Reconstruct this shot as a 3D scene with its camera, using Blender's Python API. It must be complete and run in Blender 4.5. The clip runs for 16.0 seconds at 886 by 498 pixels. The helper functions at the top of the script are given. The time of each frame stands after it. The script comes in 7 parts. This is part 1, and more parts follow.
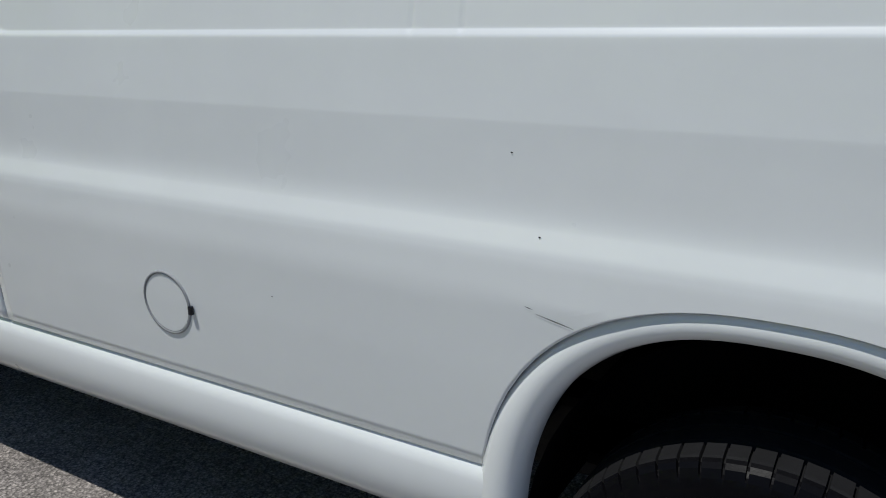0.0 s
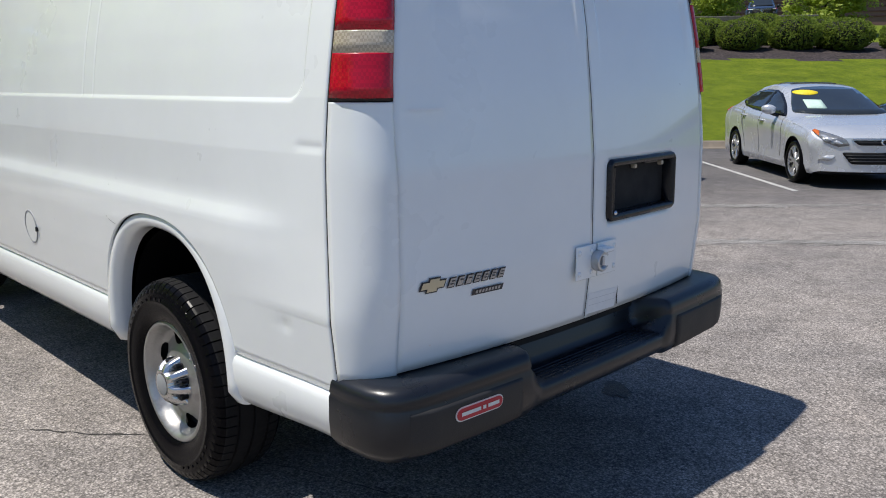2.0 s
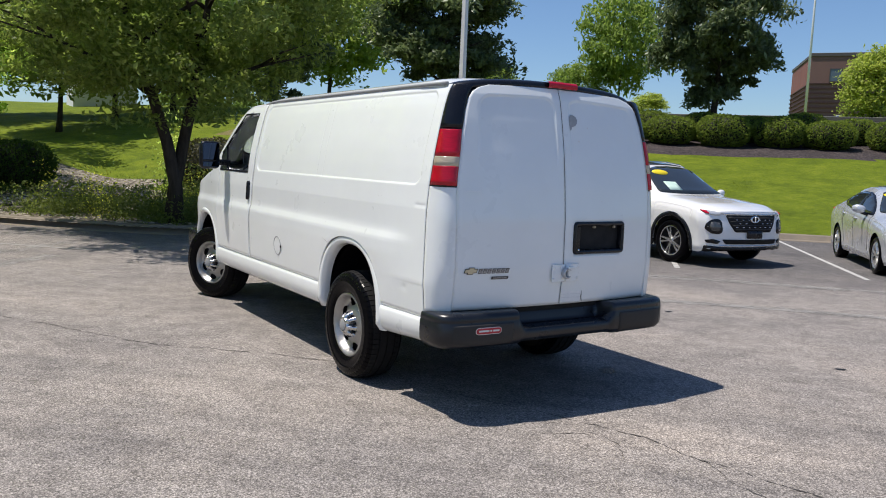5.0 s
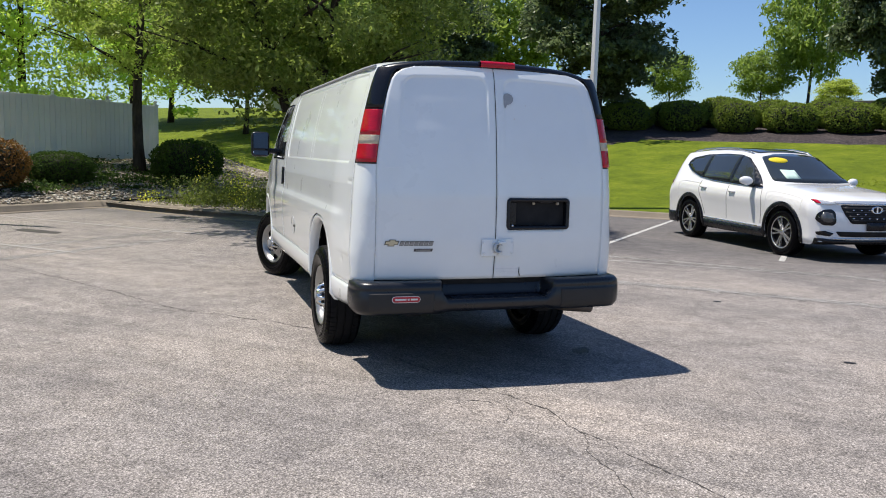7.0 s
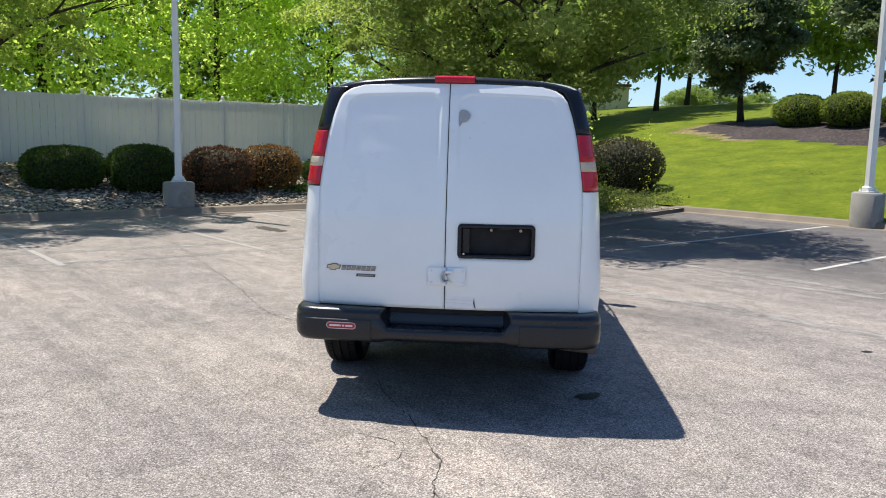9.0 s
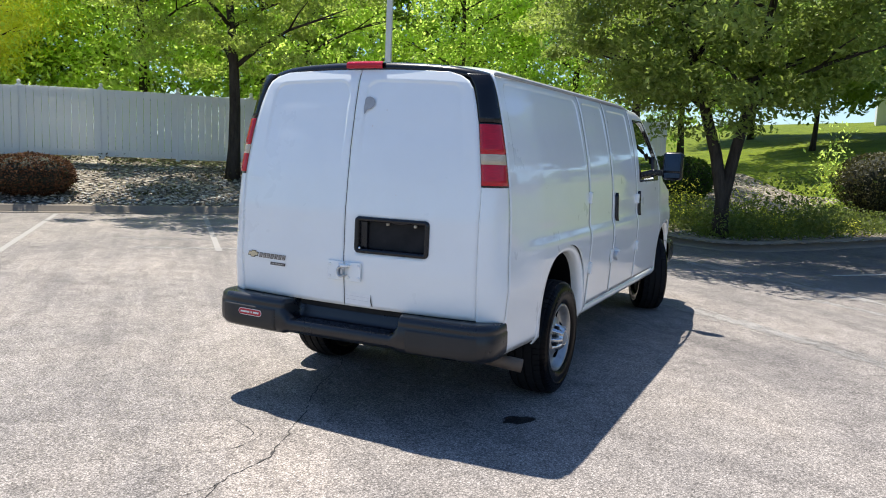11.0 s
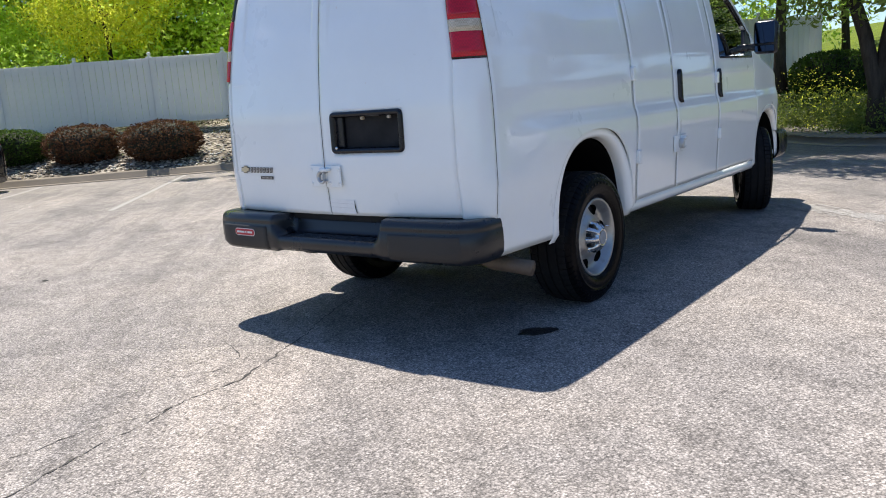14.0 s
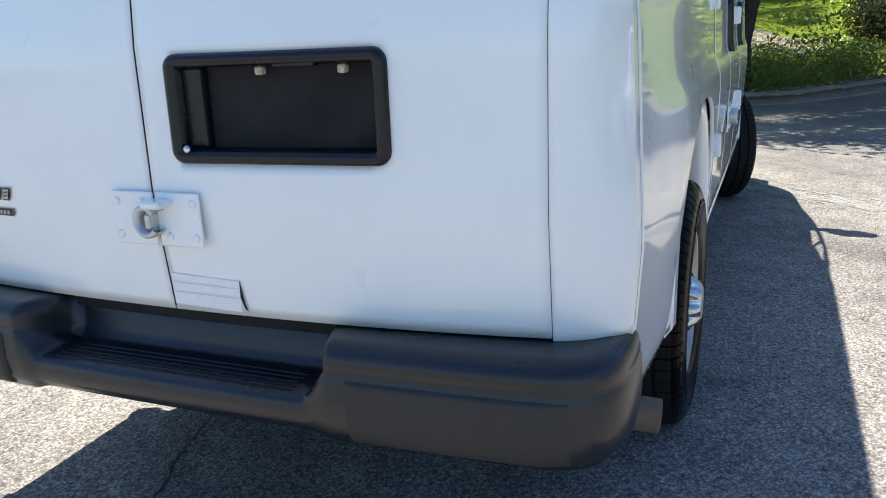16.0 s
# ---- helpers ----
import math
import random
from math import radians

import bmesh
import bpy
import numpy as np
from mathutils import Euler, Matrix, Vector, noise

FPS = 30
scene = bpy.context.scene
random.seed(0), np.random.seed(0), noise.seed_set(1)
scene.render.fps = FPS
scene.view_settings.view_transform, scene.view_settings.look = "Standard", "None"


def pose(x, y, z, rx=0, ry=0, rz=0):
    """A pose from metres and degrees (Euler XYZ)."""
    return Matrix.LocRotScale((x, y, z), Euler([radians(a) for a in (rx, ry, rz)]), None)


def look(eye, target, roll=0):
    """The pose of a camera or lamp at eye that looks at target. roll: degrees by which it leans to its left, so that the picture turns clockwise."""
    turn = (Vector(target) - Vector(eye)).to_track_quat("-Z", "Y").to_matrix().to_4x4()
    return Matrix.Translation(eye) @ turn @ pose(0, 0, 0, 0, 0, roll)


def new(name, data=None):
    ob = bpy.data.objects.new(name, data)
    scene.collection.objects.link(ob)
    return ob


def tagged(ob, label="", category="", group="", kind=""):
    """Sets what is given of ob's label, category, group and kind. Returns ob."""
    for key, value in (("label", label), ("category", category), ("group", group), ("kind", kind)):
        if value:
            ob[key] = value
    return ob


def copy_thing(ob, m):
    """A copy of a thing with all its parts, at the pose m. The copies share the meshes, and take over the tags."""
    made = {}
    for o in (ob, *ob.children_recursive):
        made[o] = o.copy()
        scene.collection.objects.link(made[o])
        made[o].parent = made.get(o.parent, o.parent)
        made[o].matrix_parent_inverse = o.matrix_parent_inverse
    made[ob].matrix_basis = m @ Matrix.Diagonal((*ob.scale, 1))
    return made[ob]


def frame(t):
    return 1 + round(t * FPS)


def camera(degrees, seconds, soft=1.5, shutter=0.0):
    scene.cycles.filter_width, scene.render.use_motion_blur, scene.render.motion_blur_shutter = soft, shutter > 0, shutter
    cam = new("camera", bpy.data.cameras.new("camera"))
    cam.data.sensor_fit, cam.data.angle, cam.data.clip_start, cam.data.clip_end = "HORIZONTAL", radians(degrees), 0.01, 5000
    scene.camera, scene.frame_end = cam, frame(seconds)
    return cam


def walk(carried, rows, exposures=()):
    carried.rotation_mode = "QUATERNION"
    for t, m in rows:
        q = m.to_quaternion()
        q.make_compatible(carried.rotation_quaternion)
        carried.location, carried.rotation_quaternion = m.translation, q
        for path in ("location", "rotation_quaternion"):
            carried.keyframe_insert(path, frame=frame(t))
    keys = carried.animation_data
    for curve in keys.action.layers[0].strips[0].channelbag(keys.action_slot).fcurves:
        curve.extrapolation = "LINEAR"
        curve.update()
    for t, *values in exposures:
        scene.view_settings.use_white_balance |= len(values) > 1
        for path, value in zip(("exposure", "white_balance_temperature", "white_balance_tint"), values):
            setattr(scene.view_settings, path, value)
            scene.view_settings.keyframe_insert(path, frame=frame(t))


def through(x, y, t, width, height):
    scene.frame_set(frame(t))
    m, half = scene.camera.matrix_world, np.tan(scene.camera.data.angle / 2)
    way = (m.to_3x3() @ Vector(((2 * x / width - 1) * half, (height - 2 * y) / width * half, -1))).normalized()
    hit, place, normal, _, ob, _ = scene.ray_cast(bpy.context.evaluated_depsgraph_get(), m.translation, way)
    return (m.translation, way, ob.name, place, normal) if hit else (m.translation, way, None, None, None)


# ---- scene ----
from mathutils.bvhtree import BVHTree

cam = camera(58.6, 16.0, 1.0)
PATH = [
    (0, (-2.119, 1.186, 1.407), (-0.474, 2.182, 0.857), -0.5),
    (0.2, (-2.136, 0.923, 1.391), (-0.514, 1.912, 0.765), -0.5),
    (0.5, (-2.206, 0.58, 1.375), (-0.611, 1.603, 0.735), -0.3),
    (0.7, (-2.18, 0.333, 1.347), (-0.61, 1.414, 0.744), -0.1),
    (1, (-2.158, -0.049, 1.398), (-0.618, 1.106, 0.857), -0.0),
    (1.2, (-2.156, -0.308, 1.391), (-0.639, 0.898, 0.894), -0.1),
    (1.5, (-2.173, -0.717, 1.42), (-0.716, 0.574, 0.958), -0.8),
    (2, (-2.146, -1.32, 1.436), (-0.774, 0.076, 1.025), -0.2),
    (2.5, (-2.251, -1.901, 1.458), (-0.94, -0.433, 1.1), 1.0),
    (3, (-2.595, -2.428, 1.482), (-1.339, -0.903, 1.17), 2.0),
    (3.5, (-2.989, -2.832, 1.533), (-1.775, -1.266, 1.261), 2.5),
    (4, (-3.305, -3.165, 1.529), (-2.122, -1.57, 1.291), 2.5),
    (4.2, (-3.421, -3.26, 1.539), (-2.255, -1.652, 1.308), 2.5),
    (6.3, (-2.747, -4.283, 1.466), (-1.893, -2.49, 1.234), 1.8),
    (6.5, (-2.546, -4.404, 1.444), (-1.745, -2.587, 1.209), 1.7),
    (7, (-2.009, -4.58, 1.464), (-1.36, -2.703, 1.224), 1.6),
    (7.5, (-1.389, -4.622, 1.536), (-0.918, -2.694, 1.294), 1.5),
    (8, (-0.764, -4.7, 1.597), (-0.503, -2.733, 1.349), 1.4),
    (8.5, (-0.19, -4.649, 1.61), (-0.145, -2.666, 1.352), 1.4),
    (9, (0.37, -4.553, 1.66), (0.204, -2.577, 1.396), 1.2),
    (9.5, (0.865, -4.392, 1.686), (0.502, -2.443, 1.42), 1.4),
    (10, (1.364, -4.125, 1.614), (0.821, -2.217, 1.359), 1.8),
    (10.2, (1.578, -4.06, 1.611), (0.963, -2.174, 1.359), 2.0),
    (12.3, (3.776, -3.136, 1.534), (2.638, -1.512, 1.269), 1.1),
    (12.5, (3.884, -3.135, 1.542), (2.721, -1.53, 1.274), 0.8),
    (13, (3.912, -3.108, 1.506), (2.689, -1.55, 1.23), 0.2),
    (13.5, (3.47, -3.004, 1.356), (2.212, -1.472, 1.086), -0.5),
    (13.7, (3.28, -2.899, 1.305), (2.041, -1.361, 1.042), -2.0),
    (14, (2.996, -2.741, 1.229), (1.785, -1.195, 0.85), -4.2),
    (14.5, (2.543, -2.329, 1.196), (1.458, -0.724, 0.7), -1.9),
    (15, (2.032, -1.969, 1.207), (1.072, -0.292, 0.69), -0.3),
    (15.5, (1.585, -1.533, 1.227), (0.684, 0.194, 0.773), -1.3),
    (16, (1.152, -1.084, 1.208), (0.397, 0.69, 0.676), -2.6),
]
walk(
    cam,
    [(t, look(eye, target, roll)) for t, eye, target, roll in PATH],
    [(0, -0.56, 6250, 8), (0.5, -0.30, 6350, 8), (1.1, -0.33, 6420, 8), (1.6, -0.08, 6520, 9), (2.0, 0.09, 6560, 10), (3.5, 0.14, 6700, 11), (7, 0.38, 6740, 11), (9, 0.66, 6800, 10), (12.5, 0.78, 6660, 9), (14.0, 0.74, 6700, 10), (15.0, 0.78, 6700, 9), (16, 1.10, 6740, 5)],
)

# ---- light: high sun from the front left of the van, clear sky ----
SUN = Vector((-0.328, 0.208, 1.0)).normalized()
world = bpy.data.worlds.new("sky")
scene.world = world
world.use_nodes = True
wn = world.node_tree
sky = wn.nodes.new("ShaderNodeTexSky")
sky.sky_type, sky.sun_disc = "NISHITA", False
sky.sun_elevation, sky.sun_rotation = math.asin(SUN.z), math.atan2(SUN.x, SUN.y)
sky.air_density, sky.dust_density, sky.ozone_density = 1.0, 0.35, 1.5
wn.nodes["Background"].inputs["Strength"].default_value = 0.082
clear = wn.nodes.new("ShaderNodeMix")
clear.data_type, clear.blend_type = "RGBA", "MULTIPLY"
clear.inputs[0].default_value, clear.inputs[7].default_value = 1.0, (0.84, 1.04, 1.30, 1)
wn.links.new(sky.outputs[0], clear.inputs[6])
wn.links.new(clear.outputs[2], wn.nodes["Background"].inputs[0])
sun_lamp = new("sun", bpy.data.lights.new("sun", "SUN"))
sun_lamp.data.energy, sun_lamp.data.angle, sun_lamp.data.color = 4.55, radians(0.53), (1.0, 0.955, 0.89)
sun_lamp.matrix_world = look(SUN * 60, (0, 0, 0))


# ---- material helpers ----
class Graph:
    """A node material with a Principled shader and short calls for its nodes."""

    def __init__(self, name):
        self.mat = bpy.data.materials.new(name)
        self.mat.use_nodes = True
        self.tree = self.mat.node_tree
        self.bsdf = self.tree.nodes["Principled BSDF"]
        self.coord = self.tree.nodes.new("ShaderNodeTexCoord").outputs["Object"]

    def node(self, kind, **values):
        n = self.tree.nodes.new(kind)
        for key, value in values.items():
            if key in n.inputs:
                n.inputs[key].default_value = value
        return n

    def link(self, a, b):
        self.tree.links.new(a, b)

    def noise(self, scale, detail=4.0, rough=0.6, stretch=None):
        n = self.node("ShaderNodeTexNoise", Scale=scale, Detail=detail, Roughness=rough)
        if stretch:
            m = self.node("ShaderNodeMapping")
            m.inputs["Scale"].default_value = stretch
            self.link(self.coord, m.inputs[0])
            self.link(m.outputs[0], n.inputs["Vector"])
        else:
            self.link(self.coord, n.inputs["Vector"])
        return n.outputs["Fac"]

    def cells(self, scale, feature="F1"):
        n = self.node("ShaderNodeTexVoronoi", Scale=scale)
        n.feature = feature
        self.link(self.coord, n.inputs["Vector"])
        return n

    def ramp(self, fac, stops):
        n = self.tree.nodes.new("ShaderNodeValToRGB")
        els = n.color_ramp.elements
        while len(els) < len(stops):
            els.new(0.5)
        for e, (at, c) in zip(els, stops):
            e.position = at
            e.color = (*c, 1) if isinstance(c, tuple) else (c, c, c, 1)
        self.link(fac, n.inputs[0])
        return n.outputs[0]

    def mix(self, fac, a, b, mode="MIX"):
        n = self.tree.nodes.new("ShaderNodeMix")
        n.data_type, n.blend_type = "RGBA", mode
        for socket, value in ((n.inputs[0], fac), (n.inputs[6], a), (n.inputs[7], b)):
            if isinstance(value, bpy.types.NodeSocket):
                self.link(value, socket)
            else:
                socket.default_value = (*value, 1) if isinstance(value, tuple) else value
        return n.outputs[2]

    def bump(self, height, strength, distance):
        n = self.node("ShaderNodeBump", Strength=strength, Distance=distance)
        self.link(height, n.inputs["Height"])
        self.link(n.outputs[0], self.bsdf.inputs["Normal"])

    def set(self, color=None, rough=None, metal=None, spec=None, coat=None, trans=None, emit=None):
        for key, value in (("Base Color", color), ("Roughness", rough), ("Metallic", metal), ("Specular IOR Level", spec), ("Coat Weight", coat), ("Transmission Weight", trans)):
            if value is None:
                continue
            if isinstance(value, bpy.types.NodeSocket):
                self.link(value, self.bsdf.inputs[key])
            else:
                self.bsdf.inputs[key].default_value = (*value, 1) if isinstance(value, tuple) else value
        return self


def surface(name, color, rough=0.5, metal=0.0, vary=0.12, scale=6.0, grain=60.0, bump=0.15, depth=0.002, coat=0.0, dirt=None, spec=None):
    """A plain painted or moulded surface with variation at two scales."""
    g = Graph(name)
    low = tuple(c * (1 - vary) for c in color)
    high = tuple(min(1, c * (1 + vary)) for c in color)
    big = g.ramp(g.noise(scale, 5), [(0.3, low), (0.7, high)])
    fine = g.noise(grain, 3)
    tone = g.mix(0.25, big, g.ramp(fine, [(0.3, low), (0.7, high)]))
    if dirt:
        tone = g.mix(g.ramp(g.noise(scale * 0.6, 8, 0.7), [(0.52, 0.0), (0.72, 0.8)]), tone, dirt)
    r = g.ramp(g.noise(scale * 2, 4), [(0.3, max(0.02, rough * 0.85)), (0.7, min(1, rough * 1.15))])
    g.set(tone, r, metal, spec, coat)
    if bump:
        g.bump(fine, bump, depth)
    return g.mat


# ---- mesh helpers ----
def mesh_part(name, verts, faces, mat, parent=None, label="", smooth=True, mats=None, index=None):
    me = bpy.data.meshes.new(name)
    me.from_pydata([tuple(v) for v in verts], [], faces)
    for m in mats or [mat]:
        me.materials.append(m)
    if index is not None:
        me.polygons.foreach_set("material_index", index)
    me.polygons.foreach_set("use_smooth", [smooth] * len(me.polygons))
    me.update()
    ob = new(name, me)
    if parent:
        ob.parent = parent
        ob.matrix_parent_inverse = parent.matrix_basis.inverted() if parent.parent is None else Matrix()
    if label:
        ob["label"] = label
    return ob


def part(name, bm, mat, parent=None, label="", smooth=False):
    """Links a bmesh as one mesh object under a thing or a part."""
    me = bpy.data.meshes.new(name)
    bmesh.ops.recalc_face_normals(bm, faces=bm.faces)
    bm.to_mesh(me)
    bm.free()
    me.materials.append(mat)
    me.polygons.foreach_set("use_smooth", [smooth] * len(me.polygons))
    ob = new(name, me)
    if parent:
        ob.parent = parent
        ob.matrix_parent_inverse = parent.matrix_basis.inverted() if parent.parent is None else Matrix()
    if label:
        ob["label"] = label
    return ob


def box_bm(size, at=(0, 0, 0), bevel=0.0, segments=2, turn=None, bm=None):
    bm = bm or bmesh.new()
    got = bmesh.ops.create_cube(bm, size=1.0)["verts"]
    bmesh.ops.scale(bm, vec=size, verts=got)
    if bevel:
        edges = list({e for v in got for e in v.link_edges})
        more = bmesh.ops.bevel(bm, geom=edges, offset=bevel, segments=segments, profile=0.5, affect="EDGES")
        got = list({v for f in more["faces"] for v in f.verts} | {v for v in got if v.is_valid})
    m = Matrix.Translation(at) @ (turn.to_4x4() if turn else Matrix())
    bmesh.ops.transform(bm, matrix=m, verts=got)
    return bm


def tube(points, radii, sides=10, cap=True):
    """Verts and faces of a tapered tube along points."""
    verts, faces = [], []
    pts = [Vector(p) for p in points]
    for i, p in enumerate(pts):
        ahead = (pts[min(i + 1, len(pts) - 1)] - pts[max(i - 1, 0)]).normalized()
        side = ahead.cross(Vector((0.31, 0.17, 0.93)))
        side = side.normalized() if side.length > 1e-4 else Vector((1, 0, 0))
        up = side.cross(ahead)
        r = radii[i] if hasattr(radii, "__len__") else radii
        for k in range(sides):
            a = 2 * math.pi * k / sides
            verts.append(p + r * (math.cos(a) * side + math.sin(a) * up))
        if i:
            for k in range(sides):
                a, b = (i - 1) * sides + k, (i - 1) * sides + (k + 1) % sides
                faces.append((a, b, b + sides, a + sides))
    if cap:
        faces.append(tuple(range(sides))[::-1])
        faces.append(tuple(range((len(pts) - 1) * sides, len(pts) * sides)))
    return verts, faces


def lathe(profile, sides=48, axis="x", closed=False):
    """Verts and faces of a turned profile of (along, radius)."""
    verts, faces = [], []
    n = len(profile)
    for k in range(sides):
        a = 2 * math.pi * k / sides
        c, s = math.cos(a), math.sin(a)
        for along, r in profile:
            verts.append((along, r * c, r * s) if axis == "x" else (r * c, r * s, along))
    for k in range(sides):
        k2 = (k + 1) % sides
        for i in range(n - 1 + (1 if closed else 0)):
            j = (i + 1) % n
            faces.append((k * n + i, k * n + j, k2 * n + j, k2 * n + i))
    return verts, faces


def sheet(rows):
    """Verts and quads of a grid given as rows of points; a None face test keeps all."""
    verts = [p for row in rows for p in row]
    n = len(rows[0])
    faces = [(i * n + j, i * n + j + 1, (i + 1) * n + j + 1, (i + 1) * n + j) for i in range(len(rows) - 1) for j in range(n - 1)]
    return verts, faces


def join(*pieces):
    verts, faces = [], []
    for v, f in pieces:
        o = len(verts)
        verts += [tuple(p) for p in v]
        faces += [tuple(i + o for i in q) for q in f]
    return verts, faces


def flip(piece):
    return [(-p[0], p[1], p[2]) for p in piece[0]], [q[::-1] for q in piece[1]]


def ease(a, b, x):
    t = min(1.0, max(0.0, (x - a) / (b - a)))
    return t * t * (3 - 2 * t)


def empty(name, at=(0, 0, 0)):
    ob = new(name)
    ob.location = at
    ob.empty_display_size = 0.2
    bpy.context.view_layer.update()
    ob.matrix_basis = Matrix.Translation(at)
    return ob


# ---- materials ----
def asphalt_material():
    g = Graph("asphalt")
    stone = g.cells(112.0)
    stone2 = g.cells(205.0)
    grit = g.ramp(stone.outputs["Color"], [(0.14, (0.115, 0.109, 0.104)), (0.40, (0.27, 0.256, 0.242)), (0.62, (0.36, 0.338, 0.318)), (0.90, (0.59, 0.557, 0.525))])
    grit2 = g.ramp(stone2.outputs["Color"], [(0.2, (0.13, 0.124, 0.118)), (0.6, (0.38, 0.358, 0.335)), (0.95, (0.70, 0.66, 0.62))])
    tone = g.mix(0.38, grit, grit2)
    bind = g.ramp(stone.outputs["Distance"], [(0.15, 1.08), (0.75, 0.52)])
    tone = g.mix(1.0, tone, bind, "MULTIPLY")
    pits = g.ramp(g.noise(46, 3, 0.7), [(0.32, 0.55), (0.42, 0.97), (0.66, 1.06)])
    tone = g.mix(1.0, tone, pits, "MULTIPLY")
    patchy = g.ramp(g.noise(4.5, 6, 0.7), [(0.30, 0.74), (0.5, 0.99), (0.72, 1.18)])
    tone = g.mix(1.0, tone, patchy, "MULTIPLY")
    stains = g.ramp(g.noise(0.50, 7, 0.66), [(0.30, (0.66, 0.665, 0.69)), (0.5, (0.97, 0.965, 0.96)), (0.7, (1.15, 1.12, 1.08))])
    tone = g.mix(1.0, tone, stains, "MULTIPLY")
    turn = g.node("ShaderNodeMapping")
    turn.inputs["Rotation"].default_value = (0, 0, radians(45))
    g.link(g.coord, turn.inputs[0])

    def dragged(along, across, detail, rough):
        long_ = g.node("ShaderNodeMapping")
        long_.inputs["Scale"].default_value = (along, across, 1.0)
        g.link(turn.outputs[0], long_.inputs[0])
        n = g.node("ShaderNodeTexNoise", Scale=1.0, Detail=detail, Roughness=rough)
        n.inputs["Distortion"].default_value = 0.35
        g.link(long_.outputs[0], n.inputs["Vector"])
        return n.outputs["Fac"]

    drag = dragged(0.22, 1.5, 7.0, 0.70)
    streaks = g.ramp(drag, [(0.34, (0.70, 0.705, 0.72)), (0.47, (0.95, 0.95, 0.95)), (0.56, (1.02, 1.01, 1.0)), (0.68, (1.28, 1.25, 1.21))])
    tone = g.mix(1.0, tone, (1.105, 1.072, 1.06), "MULTIPLY")
    far = g.ramp(g.noise(0.16, 3, 0.6), [(0.38, 0.30), (0.60, 1.0)])
    tone = g.mix(far, tone, g.mix(1.0, tone, streaks, "MULTIPLY"))
    scuffs = g.ramp(dragged(0.5, 5.5, 6.0, 0.72), [(0.36, 0.84), (0.50, 0.99), (0.60, 1.04), (0.70, 1.30)])
    tone = g.mix(far, tone, g.mix(1.0, tone, scuffs, "MULTIPLY"))
    # the parking bays by the lawn keep more of their dark binder than the worn lane
    split = g.node("ShaderNodeSeparateXYZ")
    g.link(turn.outputs[0], split.inputs[0])
    wander = g.node("ShaderNodeMath")
    wander.operation = "MULTIPLY_ADD"
    g.link(drag, wander.inputs[0])
    wander.inputs[1].default_value = 3.6
    g.link(split.outputs["Y"], wander.inputs[2])
    shift = g.node("ShaderNodeMapRange")
    g.link(wander.outputs[0], shift.inputs[0])
    shift.inputs[1].default_value, shift.inputs[2].default_value = 7.2, 10.6
    bays = g.ramp(shift.outputs[0], [(0.0, (1.0, 1.0, 1.0)), (0.5, (0.78, 0.79, 0.81)), (1.0, (0.52, 0.54, 0.58))])
    tone = g.mix(1.0, tone, bays, "MULTIPLY")
    oil = g.ramp(g.noise(2.3, 3, 0.5), [(0.24, (0.60, 0.60, 0.61)), (0.33, (1.0, 1.0, 1.0))])
    tone = g.mix(0.7, tone, g.mix(1.0, tone, oil, "MULTIPLY"))
    g.set(tone, 0.90, spec=0.2)
    g.bump(stone.outputs["Distance"], 0.40, 0.004)
    return g.mat


def paint_line_material(name="worn_white_paint", low=0.40, high=0.68, worn=(0.25, 0.245, 0.235)):
    g = Graph(name)
    wear = g.ramp(g.mix(0.5, g.noise(9, 6, 0.75), g.noise(60, 3)), [(low, 0.05), (high, 0.9)])
    tone = g.mix(wear, worn, (0.75, 0.75, 0.72))
    g.set(tone, 0.8)
    g.bump(g.noise(140, 2), 0.4, 0.003)
    return g.mat


def grass_ground_material():
    g = Graph("lawn_ground")
    tone = g.ramp(g.noise(1.1, 6, 0.65), [(0.3, (0.085, 0.125, 0.007)), (0.52, (0.135, 0.185, 0.010)), (0.75, (0.195, 0.235, 0.02))])
    fine = g.ramp(g.noise(38, 4, 0.7), [(0.3, (0.6, 0.62, 0.5)), (0.7, (1.25, 1.22, 1.1))])
    tufts = g.ramp(g.noise(6.5, 6, 0.75), [(0.3, (0.70, 0.74, 0.6)), (0.5, (1.0, 1.0, 1.0)), (0.72, (1.28, 1.2, 1.3))])
    tone = g.mix(1.0, tone, tufts, "MULTIPLY")
    g.set(g.mix(1.0, tone, fine, "MULTIPLY"), 0.9, spec=0.2)
    g.bump(g.noise(55, 5, 0.8), 0.9, 0.03)
    return g.mat


def speckled(name, stops, scale, bump=0.6, depth=0.02, rough=0.85):
    g = Graph(name)
    c = g.cells(scale)
    tone = g.ramp(c.outputs["Color"], stops)
    tone = g.mix(1.0, tone, g.ramp(c.outputs["Distance"], [(0.2, 1.0), (0.9, 0.45)]), "MULTIPLY")
    tone = g.mix(1.0, tone, g.ramp(g.noise(0.9, 5), [(0.3, 0.75), (0.7, 1.15)]), "MULTIPLY")
    g.set(tone, rough, spec=0.25)
    g.bump(c.outputs["Distance"], bump, depth)
    return g.mat


